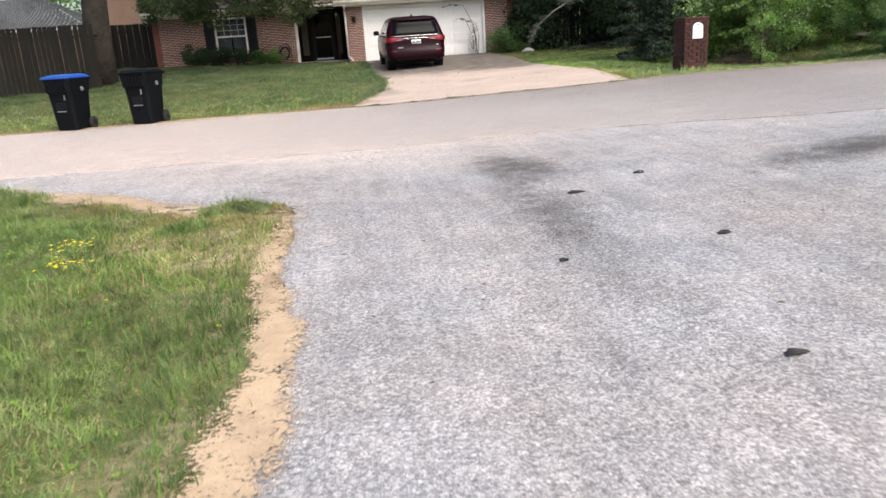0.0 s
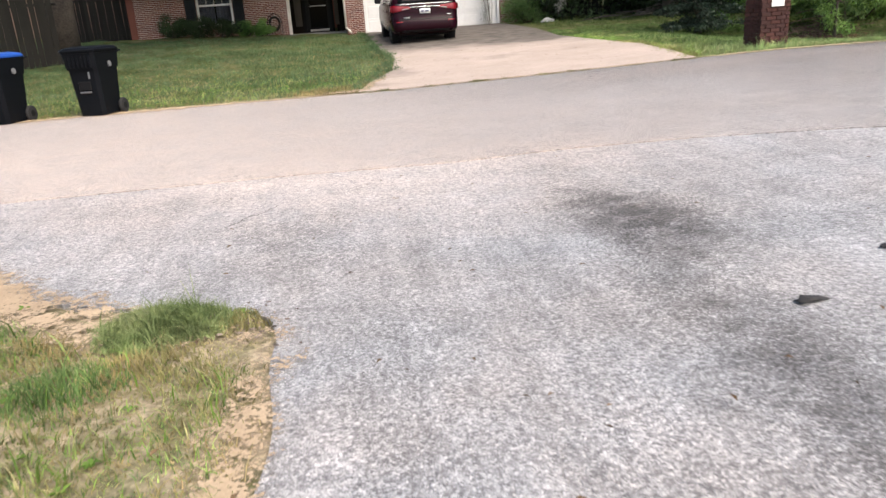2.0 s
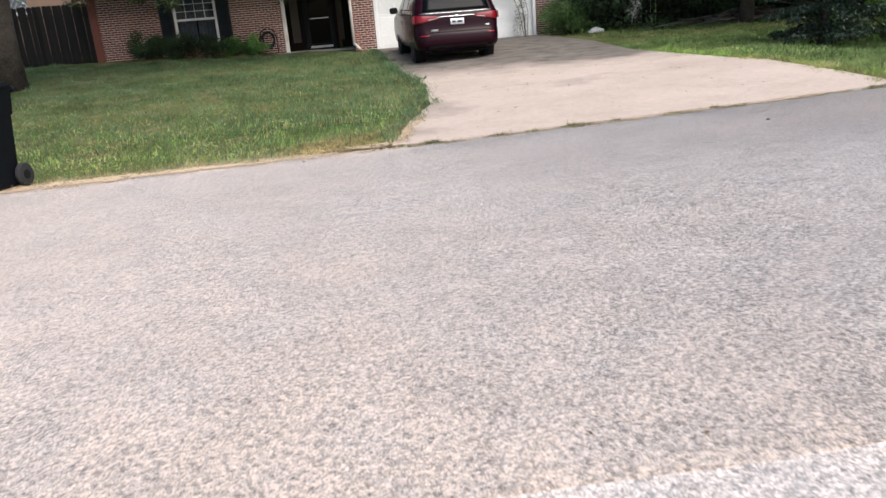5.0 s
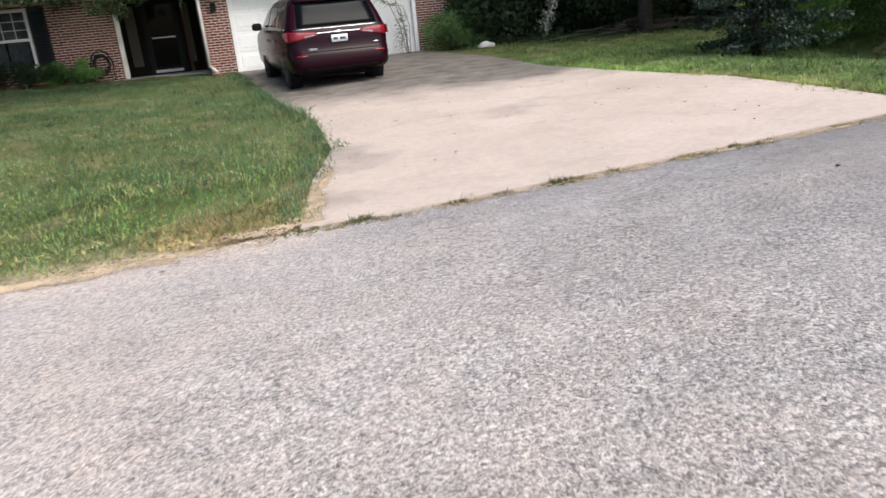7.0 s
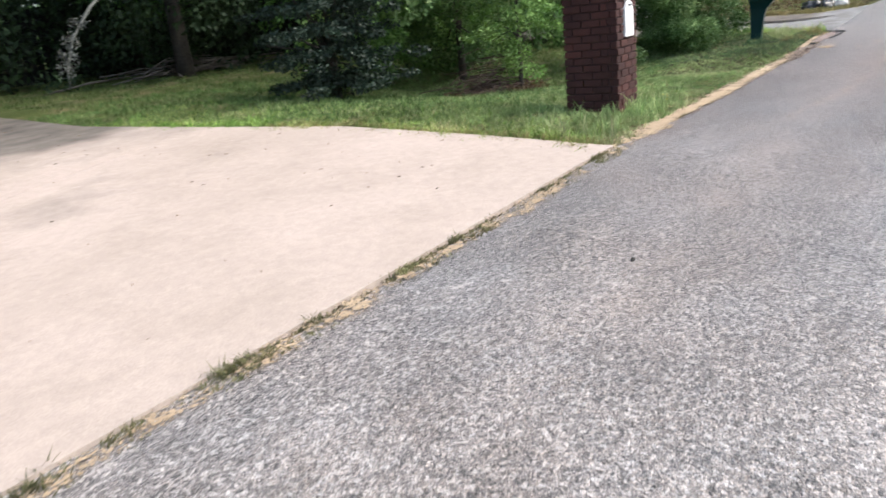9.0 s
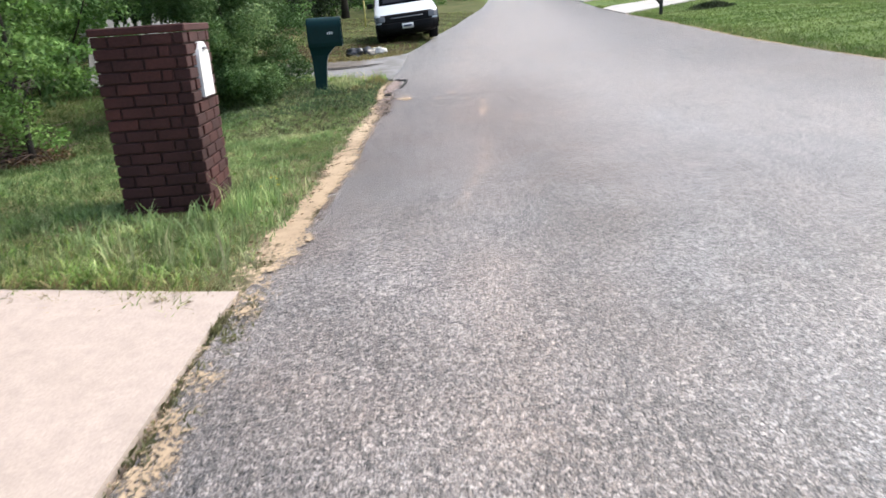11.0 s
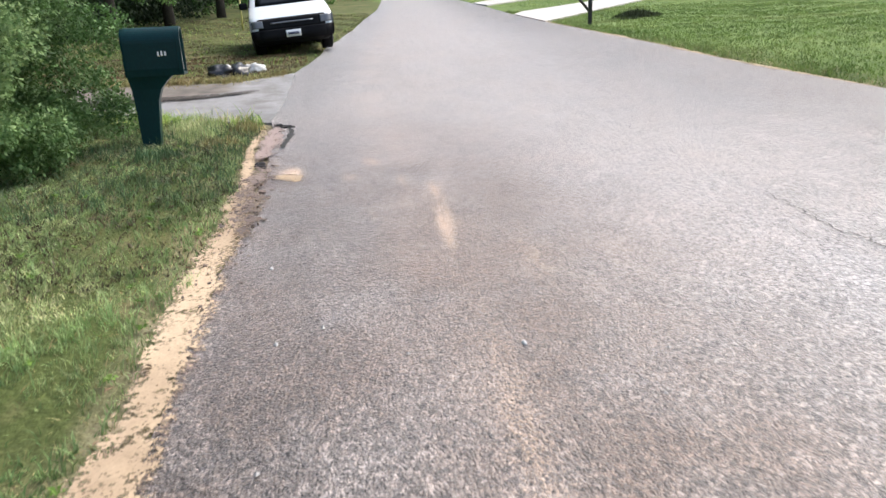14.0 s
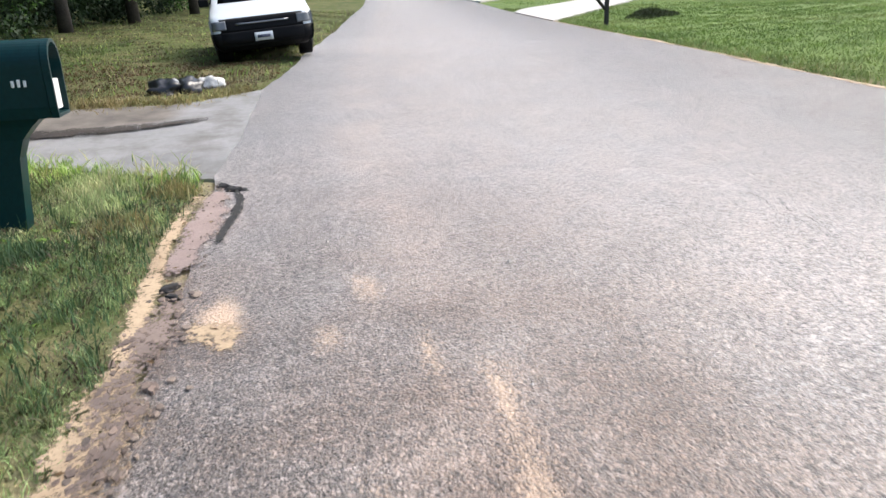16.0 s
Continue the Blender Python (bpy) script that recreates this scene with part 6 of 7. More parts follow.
# ---- fences and neighbours ----
def fence(name, p0, p1, height, material, label, width=0.14, jitter=0.012, seed=1, lean=0.0):
    r = random.Random(seed)
    a, b = Vector((*p0, 0)), Vector((*p1, 0))
    d = (b - a).normalized()
    n = int((b - a).length / (width + .006))
    f = thing(name, pose(p0[0], p0[1], gz(*p0)), label, "fence")
    rz = math.atan2(d.y, d.x)
    bm = bmesh.new()
    box(bm, 0, width, -.009, .009, 0, height - .05)
    vs = [v for v in bm.verts if v.co.z > height - .1]
    box(bm, .012, width - .012, -.008, .008, height - .051, height - .02, 0)
    me = bpy.data.meshes.new("picket")
    bm.to_mesh(me)
    bm.free()
    me.materials.append(material)
    for k in range(n):
        p = a + d * (k * (width + .006))
        ob = new("picket", me)
        ob.parent = f
        ob.matrix_basis = Matrix.Translation((p.x - p0[0], p.y - p0[1], gz(p.x, p.y) - gz(*p0) - .03 + r.uniform(-jitter, jitter))) @ Matrix.Rotation(rz, 4, "Z") @ Matrix.Rotation(r.gauss(lean, .004 + .4 * lean), 4, "Y")
    L = (b - a).length
    dz = gz(*p1) - gz(*p0)
    for h in (.3, height * .8):
        bm = bmesh.new()
        tube(bm, [(0, 0, h), (d.x * L, d.y * L, h + dz)], [.04, .04], 4)
        ob = part("rail", bm, material, f)
        ob.location = (-d.y * .05, d.x * .05, 0)
    return f


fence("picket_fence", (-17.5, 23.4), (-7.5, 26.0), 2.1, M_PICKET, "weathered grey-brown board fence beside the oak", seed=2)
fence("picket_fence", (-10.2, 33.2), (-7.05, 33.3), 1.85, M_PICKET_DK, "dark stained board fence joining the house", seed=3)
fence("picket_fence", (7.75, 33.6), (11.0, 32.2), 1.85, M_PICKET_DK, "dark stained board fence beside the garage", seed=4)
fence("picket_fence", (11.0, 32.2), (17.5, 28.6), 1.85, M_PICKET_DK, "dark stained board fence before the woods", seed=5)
fence("picket_fence", (17.7, 21.0), (20.2, 19.7), 1.2, M_PICKET_GR, "leaning pale grey board fence in the thicket", .10, .12, 6, .15)
nb = thing("neighbour_house", pose(-24.8, 62.5, 1.5), "neighbouring house with a grey shingled hip roof", "house")
part("wall", boxed(-7, 7, -4, 4, 0, 2.6), M_TAN, nb)
part("fascia", boxed(-7.5, 7.5, -4.55, -4.5, 2.5, 2.68, .01), M_WHITE, nb, "white eave board")
shingled("roof", [(-7.5, -4.5, 2.68), (7.5, -4.5, 2.68), (3.2, 0, 5.1), (-3.2, 0, 5.1)], M_SHINGLE, nb, 24, 44)
shingled("roof", [(7.5, -4.5, 2.68), (7.5, 4.5, 2.68), (3.2, 0, 5.1), (3.2, -.05, 5.1)], M_SHINGLE, nb, 24, 26)
shingled("roof", [(-7.5, 4.5, 2.68), (-7.5, -4.5, 2.68), (-3.2, 0, 5.1), (-3.2, .05, 5.1)], M_SHINGLE, nb, 24, 26)
bm = bmesh.new()
tube(bm, [(-.4, -2.2, 3.6), (-.4, -2.2, 4.3)], [.06, .06], 8)
part("vent_pipe", bm, M_WHITE, nb)
nb2 = thing("neighbour_house", pose(-13.0, 52.0, gz(-13, 50)), "tan brick house behind the fence", "house")
part("wall", boxed(-1.3, 1.8, -4, 4, 0, 4.6), M_TAN, nb2)
shingled("roof", [(-1.6, -4.5, 4.6), (2.1, -4.5, 4.6), (1, 0, 6.6), (-.5, 0, 6.6)], M_SHINGLE_R, nb2, 16, 26)


# ---- wheeled bins ----
def wheelie_bin(x, y, turn, lid, label):
    b = thing("wheeled_bin", pose(x, y, gz(x, y) + .005, 0, 0, turn) @ Matrix.Diagonal((1, 1, 1.04, 1)), label, "bin", "wheeled bins at the kerb")
    bm = bmesh.new()

    def outline(w, d0, d1, z, c=.05):
        return [(-w + c, d0, z), (w - c, d0, z), (w, d0 + c, z), (w, d1 - c, z), (w - c, d1, z), (-w + c, d1, z), (-w, d1 - c, z), (-w, d0 + c, z)]
    ring(bm, [outline(.228, -.25, .26, .02), outline(.236, -.265, .28, .2), outline(.262, -.31, .33, .72), outline(.266, -.32, .34, .80)], smooth=False)
    part("body", bm, M_BIN, b)
    bm = bmesh.new()
    ring(bm, [outline(.272, -.345, .35, .74), outline(.292, -.375, .375, .98), outline(.30, -.385, .385, .985), outline(.30, -.385, .385, 1.01)], smooth=False)
    band = part("rim", bm, M_BIN, b)
    for k in range(7):
        part("rib", boxed(-.22 + k * .07, -.195 + k * .07, -.385, -.352, .77, .95, .006), M_BIN, band)
    bm = bmesh.new()
    ring(bm, [outline(.308, -.41, .38, 1.008, .06), outline(.312, -.415, .38, 1.03, .06), outline(.28, -.36, .36, 1.065, .08), outline(.2, -.22, .26, 1.085, .08)], smooth=False)
    part("lid", bm, lid, b, "blue lid" if lid == M_BIN_BLUE else "")
    bm = bmesh.new()
    tube(bm, [(-.28, .43, .99), (.28, .43, .99)], [.016, .016], 8)
    for s in (-.26, .26):
        tube(bm, [(s, .36, .97), (s, .43, .99)], [.016, .016], 6)
    part("handle", bm, M_BIN, b)
    part("grab_bar", boxed(-.10, .10, -.316, -.290, .38, .405, .006), M_RIM, b)
    part("recess", boxed(-.11, .11, -.306, -.285, .42, .56, .01), M_TRIM_BLK, b)
    for s in (-.275, .275):
        bm = bmesh.new()
        disc(bm, (s, .25, .125), (1, 0, 0), .125, .06, 18, .015)
        w = part("wheel", bm, M_RUBBER, b)
        bm = bmesh.new()
        disc(bm, (s, .25, .125), (1, 0, 0), .05, .07, 12)
        part("hub", bm, M_TRIM_BLK, w)
    bm = bmesh.new()
    disc(bm, (.278, .05, .80), (1, 0, .12), .045, .03, 16)
    part("emblem", bm, M_STICKER, b)
    part("label", boxed(.10, .13, -.316, -.309, .60, .70), M_STICKER, b)
    return b


wheelie_bin(-5.38, 16.0, -17, M_BIN_BLUE, "black wheeled bin with a blue lid at the lawn edge")
wheelie_bin(-3.94, 16.14, -17, M_BIN, "black wheeled bin with a black lid at the lawn edge")


# ---- vehicles, built as stacked outlines ----
class Shell:
    """A car body told by levels (z, half width, rear y, front y, corner radius)."""

    def __init__(self, levels):
        self.a = np.array(levels, float)

    def at(self, z):
        return [float(np.interp(z, self.a[:, 0], self.a[:, k])) for k in range(1, 5)]

    def outline(self, z, off=0.0):
        w, r, f, c = self.at(z)
        w, r, f = w + off, r - off, f + off
        pts = []
        for cx, cy, a0 in ((w - c, r + c * 1.2, -90), (w - c, f - c, 0), (-w + c, f - c, 90), (-w + c, r + c * 1.2, 180)):
            ky = 1.2 if cy < (r + f) / 2 else 1.0
            pts += [(cx + c * math.cos(radians(a0 + t)), cy + ky * c * math.sin(radians(a0 + t)), z) for t in np.linspace(0, 90, 6)]
        return pts

    def body(self, name, material, parent):
        bm = bmesh.new()
        ring(bm, [self.outline(z) for z in self.a[:, 0]])
        ob = part(name, bm, material, parent)
        return ob

    def rear(self, x, z):
        w, r, f, c = self.at(z)
        ex = max(0.0, abs(x) - (w - c))
        s = min(1.0, ex / c) if c else 0
        return r + 1.2 * c * (1 - math.sqrt(max(0, 1 - s * s)))

    def front(self, x, z):
        w, r, f, c = self.at(z)
        ex = max(0.0, abs(x) - (w - c))
        s = min(1.0, ex / c) if c else 0
        return f - c * (1 - math.sqrt(max(0, 1 - s * s)))

    def plate(self, end, quad, off, name, material, parent, n=10, m=6, label="", deep=0.03):
        """A piece lying on the rear or front face: quad is (x, z) at bottom left, bottom right, top right, top left."""
        a, b, c, d = (Vector((*p, 0)) for p in quad)
        s = -1 if end == "rear" else 1
        face = self.rear if end == "rear" else self.front
        rows = []
        for j in range(m + 1):
            row = []
            for i in range(n + 1):
                p = a.lerp(b, i / n).lerp(d.lerp(c, i / n), j / m)
                row.append((p.x, face(p.x, p.y) + s * off, p.y))
            rows.append(row)
        return self.slab(rows, (0, -s * deep, 0), name, material, parent, label)

    def side(self, sgn, quad, off, name, material, parent, n=10, m=6, label="", deep=0.03):
        """A piece on a side: quad is (y, z)."""
        a, b, c, d = (Vector((*p, 0)) for p in quad)
        rows = []
        for j in range(m + 1):
            row = []
            for i in range(n + 1):
                p = a.lerp(b, i / n).lerp(d.lerp(c, i / n), j / m)
                row.append((sgn * (self.at(p.y)[0] + off), p.x, p.y))
            rows.append(row)
        return self.slab(rows, (-sgn * deep, 0, 0), name, material, parent, label)

    @staticmethod
    def slab(rows, back, name, material, parent, label=""):
        bm = bmesh.new()
        f = [[bm.verts.new(p) for p in r] for r in rows]
        g = [[bm.verts.new(Vector(p) + Vector(back)) for p in r] for r in rows]
        m, n = len(rows), len(rows[0])
        for j in range(m - 1):
            for i in range(n - 1):
                bm.faces.new((f[j][i], f[j][i + 1], f[j + 1][i + 1], f[j + 1][i])).smooth = True
                bm.faces.new((g[j][i], g[j + 1][i], g[j + 1][i + 1], g[j][i + 1]))
        for i in range(n - 1):
            bm.faces.new((f[0][i], g[0][i], g[0][i + 1], f[0][i + 1]))
            bm.faces.new((f[m - 1][i], f[m - 1][i + 1], g[m - 1][i + 1], g[m - 1][i]))
        for j in range(m - 1):
            bm.faces.new((f[j][0], f[j + 1][0], g[j + 1][0], g[j][0]))
            bm.faces.new((f[j][n - 1], g[j][n - 1], g[j + 1][n - 1], f[j + 1][n - 1]))
        bmesh.ops.recalc_face_normals(bm, faces=bm.faces[:])
        return part(name, bm, material, parent, label)


M_RIM_D = plain("dull_alloy", (0.06, 0.06, 0.065), 0.45, 0.6, relief=0.02)


def car_wheel(parent, x, y, r, w, s):
    bm = bmesh.new()
    disc(bm, (x, y, r), (1, 0, 0), r, w, 28, .03)
    wh = part("wheel", bm, M_RUBBER, parent)
    bm = bmesh.new()
    disc(bm, (x + s * (w / 2 - .005), y, r), (1, 0, 0), r * .68, .02, 24, .005)
    part("rim", bm, M_RIM_D, wh)
    bm = bmesh.new()
    for k in range(5):
        a = 2 * math.pi * k / 5
        tube(bm, [(x + s * (w / 2 + .008), y, r), (x + s * (w / 2 + .004), y + math.cos(a) * r * .62, r + math.sin(a) * r * .62)], [.03, .022], 6)
    part("spokes", bm, M_RIM_D, wh)
    bm = bmesh.new()
    disc(bm, (x - s * .03, y, r), (1, 0, 0), r * 1.13, w + .03, 28, .01)
    part("wheel_well", bm, M_TRIM_BLK, wh)


van = thing("minivan", pose(2.83, 24.9, gz(2.83, 25.7) - .03, 2.0, 0, 0), "dark maroon minivan parked before the garage", "car")
S = Shell([(.27, .84, .30, 4.95, .20), (.33, .93, .12, 5.10, .22), (.40, .962, .02, 5.14, .23), (.46, .97, .00, 5.14, .24), (.58, .985, .00, 5.15, .26), (.70, .99, .04, 5.12, .26), (.74, .985, .075, 5.10, .25), (.90, .99, .085, 5.02, .22), (1.02, .985, .10, 4.75, .20), (1.10, .975, .13, 4.30, .19), (1.16, .955, .17, 3.95, .19), (1.35, .90, .29, 3.55, .18), (1.55, .83, .44, 3.10, .18), (1.65, .78, .50, 2.80, .20), (1.71, .70, .58, 2.55, .25), (1.745, .52, .85, 2.30, .30)])
S.body("body", M_CAR, van)
M_GLASS_R = glass("rear_glass", (0.003, 0.004, 0.005), 0.14, 0.07)
S.plate("rear", [(-.78, 1.155), (.78, 1.155), (.69, 1.615), (-.69, 1.615)], .006, "rear_window", M_GLASS_R, van, label="tinted rear window")
bm = bmesh.new()
ring(bm, [[(x, .40 + a + .10 * abs(x) ** 2, 1.63 + b) for a, b in ((0, 0), (.30, .075), (.32, .06), (.12, -.03))] for x in (-.72, -.4, 0, .4, .72)])
part("spoiler", bm, M_CAR, van)
S.plate("rear", [(-.86, 1.118), (.86, 1.118), (.855, 1.136), (-.855, 1.136)], .014, "belt_trim", M_CHROME, van, m=2)
S.plate("rear", [(-.50, 1.030), (.50, 1.030), (.50, 1.048), (-.50, 1.048)], .014, "trim_bar", M_CHROME, van, m=2)
for s in (-1, 1):
    q4 = [(s * .40, 1.0), (s * .962, .905), (s * .955, 1.10), (s * .46, 1.06)]
    lamp = S.plate("rear", q4 if s > 0 else [q4[1], q4[0], q4[3], q4[2]], .016, "tail_light", M_LAMP_R, van, label="red tail light")
    q4 = [(s * .46, .998), (s * .66, .965), (s * .66, 1.0), (s * .48, 1.015)]
    S.plate("rear", q4 if s > 0 else [q4[1], q4[0], q4[3], q4[2]], .022, "reversing_lens", M_LAMP_W, lamp)
    S.side(s, [(.17, .93), (.42, .97), (.50, 1.06), (.19, 1.09)], .012, "tail_light", M_LAMP_R, van)
    q4 = [(s * .66, .63), (s * .86, .63), (s * .86, .66), (s * .66, .66)]
    S.plate("rear", q4 if s > 0 else [q4[1], q4[0], q4[3], q4[2]], .012, "reflector", M_LAMP_R, van, m=2)
    S.side(s, [(.62, 1.17), (1.55, 1.16), (1.55, 1.55), (.78, 1.56)], .004, "side_window", M_GLASS, van)
    S.side(s, [(1.60, 1.16), (2.62, 1.16), (2.58, 1.56), (1.60, 1.56)], .004, "side_window", M_GLASS, van)
    S.side(s, [(2.68, 1.16), (3.78, 1.16), (3.05, 1.54), (2.66, 1.56)], .004, "side_window", M_GLASS, van)
    S.side(s, [(.55, 1.13), (3.9, 1.13), (3.88, 1.155), (.57, 1.155)], .010, "window_trim", M_CHROME, van, m=2)
    S.side(s, [(1.55, .90), (1.80, .90), (1.80, .935), (1.55, .935)], .025, "door_handle", M_CAR, van, m=2)
    S.side(s, [(2.70, .90), (2.95, .90), (2.95, .935), (2.70, .935)], .025, "door_handle", M_CAR, van, m=2)
    S.side(s, [(1.1, .27), (3.5, .27), (3.5, .33), (1.1, .33)], .012, "sill", M_TRIM_BLK, van, m=2)
    bm = bmesh.new()
    box(bm, s * .98 if s > 0 else -1.20, 1.20 if s > 0 else -.98, 3.52, 3.66, 1.12, 1.28, .04)
    part("mirror", bm, M_TRIM_BLK, van)
    for yy in (.98, 3.98):
        car_wheel(van, s * .86, yy, .345, .225, s)
S.plate("rear", [(-.17, .86), (.17, .86), (.17, 1.0), (-.17, 1.0)], .016, "plate_recess", M_TRIM_BLK, van, m=2)
npl = S.plate("rear", [(-.155, .855), (.155, .855), (.155, .985), (-.155, .985)], .026, "number_plate", M_PLATE, van, m=2)
for k, (a, b) in enumerate(((-.12, -.03), (0, .12))):
    S.plate("rear", [(a, .895), (b, .895), (b, .945), (a, .945)], .030, "print_bar", M_BAR, npl, n=2, m=1, deep=.004)
S.plate("rear", [(-.045, 1.01), (.045, 1.01), (.05, 1.075), (-.05, 1.075)], .024, "badge", M_CHROME, van, n=3, m=2)
S.plate("rear", [(-.62, .72), (-.45, .72), (-.45, .775), (-.62, .775)], .012, "sticker", M_STICKER, van, n=3, m=1)
S.plate("rear", [(.62, .79), (.78, .79), (.78, .81), (.62, .81)], .012, "lettering_bar", M_CHROME, van, n=3, m=1)
S.plate("rear", [(-.94, .70), (.94, .70), (.94, .715), (-.94, .715)], .006, "bumper_seam", M_TRIM_BLK, van, m=1)
S.plate("rear", [(-.80, .345), (.80, .345), (.84, .405), (-.84, .405)], .006, "bumper_skirt", M_TRIM_BLK, van, m=2)
bm = bmesh.new()
tube(bm, [(.05, .42, 1.27), (-.35, .36, 1.24)], [.014, .010], 6)
part("wiper", bm, M_TRIM_BLK, van)
bm = bmesh.new()
box(bm, -.03, .03, 1.0, 1.16, 1.74, 1.80, .015)
part("antenna_fin", bm, M_TRIM_BLK, van)
part("underside", boxed(-.75, .75, .5, 4.6, .20, .30, .02), M_TRIM_BLK, van)

wv = thing("white_van", pose(23.95, 14.80, gz(24.8, 14.8) - .06, 0, 0, 92) @ Matrix.Translation((0, -4.48, 0)) @ Matrix.Rotation(radians(1.8), 4, "X") @ Matrix.Rotation(radians(4.3), 4, "Y"), "old white van with a dark grille parked on the verge", "car")
V = Shell([(.17, .72, .30, 4.32, .14), (.24, .82, .10, 4.45, .16), (.34, .85, .02, 4.48, .16), (.48, .86, .0, 4.46, .15), (.66, .865, .02, 4.42, .14), (.73, .865, .03, 4.36, .14), (.78, .86, .04, 4.22, .16), (.88, .855, .05, 3.85, .18), (.97, .85, .06, 3.45, .18), (1.25, .80, .10, 3.05, .16), (1.52, .73, .18, 2.65, .18), (1.62, .62, .30, 2.45, .22)])
V.body("body", M_CAR_W, wv)
VB = Shell([(.163, .735, 3.98, 4.335, .14), (.24, .832, 3.97, 4.465, .16), (.34, .865, 3.96, 4.495, .16), (.477, .875, 3.95, 4.478, .15)])
VB.body("bumper_shell", M_TRIM_BLK, wv)
V.plate("front", [(-.845, .27), (.845, .27), (.862, .475), (-.862, .475)], .03, "bumper", M_TRIM_BLK, wv, label="black front bumper")
V.plate("front", [(-.72, .165), (.72, .165), (.835, .275), (-.835, .275)], .024, "valance", M_TRIM_BLK, wv)
V.plate("front", [(-.86, .475), (.86, .475), (.865, .70), (-.865, .70)], .012, "grille", M_TRIM_BLK, wv)
V.plate("front", [(-.45, .585), (.45, .585), (.45, .61), (-.45, .61)], .022, "grille_bar", M_RIM, wv, m=1)
for s in (-1, 1):
    q4 = [(s * .60, .52), (s * .84, .52), (s * .84, .67), (s * .60, .67)]
    V.plate("front", q4 if s > 0 else [q4[1], q4[0], q4[3], q4[2]], .02, "headlight", M_LAMP_D, wv)
    V.side(s, [(4.0, .20), (4.42, .20), (4.44, .47), (4.0, .47)], .02, "bumper_end", M_TRIM_BLK, wv)
    V.side(s, [(4.15, .475), (4.40, .475), (4.38, .69), (4.15, .69)], .012, "corner_lamp", M_LAMP_D, wv)
    V.side(s, [(2.1, 1.0), (3.35, 1.0), (2.85, 1.45), (2.1, 1.47)], .004, "side_window", M_GLASS, wv)
    V.side(s, [(.4, 1.02), (2.0, 1.0), (2.0, 1.47), (.5, 1.45)], .004, "side_window", M_GLASS, wv)
    bm = bmesh.new()
    box(bm, .86 if s > 0 else -1.04, 1.04 if s > 0 else -.86, 3.10, 3.20, .98, 1.12, .02)
    part("mirror", bm, M_TRIM_BLK, wv)
    for yy in (.85, 3.62):
        car_wheel(wv, s * .755, yy, .31, .20, s)
V.plate("front", [(-.70, 1.0), (.70, 1.0), (.62, 1.48), (-.62, 1.48)], .006, "windscreen", M_GLASS, wv)
npl = V.plate("front", [(-.155, .29), (.155, .29), (.155, .43), (-.155, .43)], .045, "number_plate", M_PLATE, wv, m=2)
V.plate("front", [(-.11, .335), (.11, .335), (.11, .385), (-.11, .385)], .05, "print_bar", M_BAR, npl, n=2, m=1, deep=.004)
part("underside", boxed(-.7, .7, .5, 4.2, .15, .24, .02), M_TRIM_BLK, wv)

# ---- brick mailbox pillar ----
PX, PY, PS = 8.06, 16.29, .57
pz = gz(PX, PY) - .02
pillar = thing("mailbox_pillar", pose(PX, PY, pz), "dark red brick mailbox pillar with a white metal door", "mailbox")
part("core", boxed(.012, PS - .012, .012, PS - .012, 0, 1.19), M_MORTAR_D, pillar)
# arched letter box set in the street face
arch = [(-.125, -.17), (.125, -.17), (.125, .07)] + [(.125 * math.cos(a), .07 + .115 * math.sin(a)) for a in np.linspace(.3, math.pi - .3, 9)] + [(-.125, .07)]
bm = bmesh.new()
ring(bm, [[(PS / 2 + .02 + x, y, .94 + z) for x, z in arch] for y in (.02, -.03)], smooth=False)
lb = part("letter_box_door", bm, M_WHITE, pillar, "white arched letter box door")
part("pull", boxed(PS / 2 - .01, PS / 2 + .05, -.05, -.028, 1.07, 1.09, .004), M_RIM, lb)
meshes = {}
for r in range(16):
    z = .006 + r * .0748
    for f in range(4):
        x = -.002 if r % 2 == 0 else .1035
        end = PS - .10 if r % 2 == 0 else PS + .002
        while x < end - .04:
            l = min(.194, end - x)
            key = round(l, 2)
            if key not in meshes:
                bm = bmesh.new()
                box(bm, 0, key, -.010, .09, 0, .064, .004)
                me = bpy.data.meshes.new("brick")
                bm.to_mesh(me)
                bm.free()
                me.materials.append(M_PILLAR)
                meshes[key] = me
            ob = new("brick", meshes[key])
            ob.parent = pillar
            ob.matrix_basis = Matrix.Translation((PS / 2, PS / 2, 0)) @ Matrix.Rotation(f * math.pi / 2, 4, "Z") @ Matrix.Translation((x - PS / 2, -PS / 2 + random.uniform(-.002, .002), z))
            x += l + .010
part("cap", boxed(-.018, PS + .018, -.018, PS + .018, 1.197, 1.245, .008), M_PILLAR, pillar, "flat brick cap")

# ---- plastic mailbox on its post ----
mb = thing("plastic_mailbox", pose(15.47, 16.21, gz(15.47, 16.3) - .02, 0, 0, 1) @ Matrix.Diagonal((1, 1, 1.11, 1)), "dark green moulded plastic mailbox on a matching post", "mailbox")
bm = bmesh.new()
prof = [(-.125, 0), (.125, 0), (.135, .06), (.135, .28)] + [(.135 * math.cos(a), .28 + .13 * math.sin(a)) for a in np.linspace(.2, math.pi - .2, 18)] + [(-.135, .28), (-.135, .06)]
ring(bm, [[(x * k, y, .665 + z) for x, z in prof] for y, k in ((.26, .97), (.24, 1.0), (-.24, 1.0), (-.245, 1.04), (-.285, 1.04))] + [[(x * .9, y, .665 + .018 + z * .91) for x, z in prof] for y in (-.286, -.15)], smooth=False)
bd = part("box", bm, M_MAILBOX, mb)
bm = bmesh.new()
ring(bm, [[(x * .86, y, .665 + .03 + z * .86) for x, z in prof] for y in (-.152, -.156)], smooth=False)
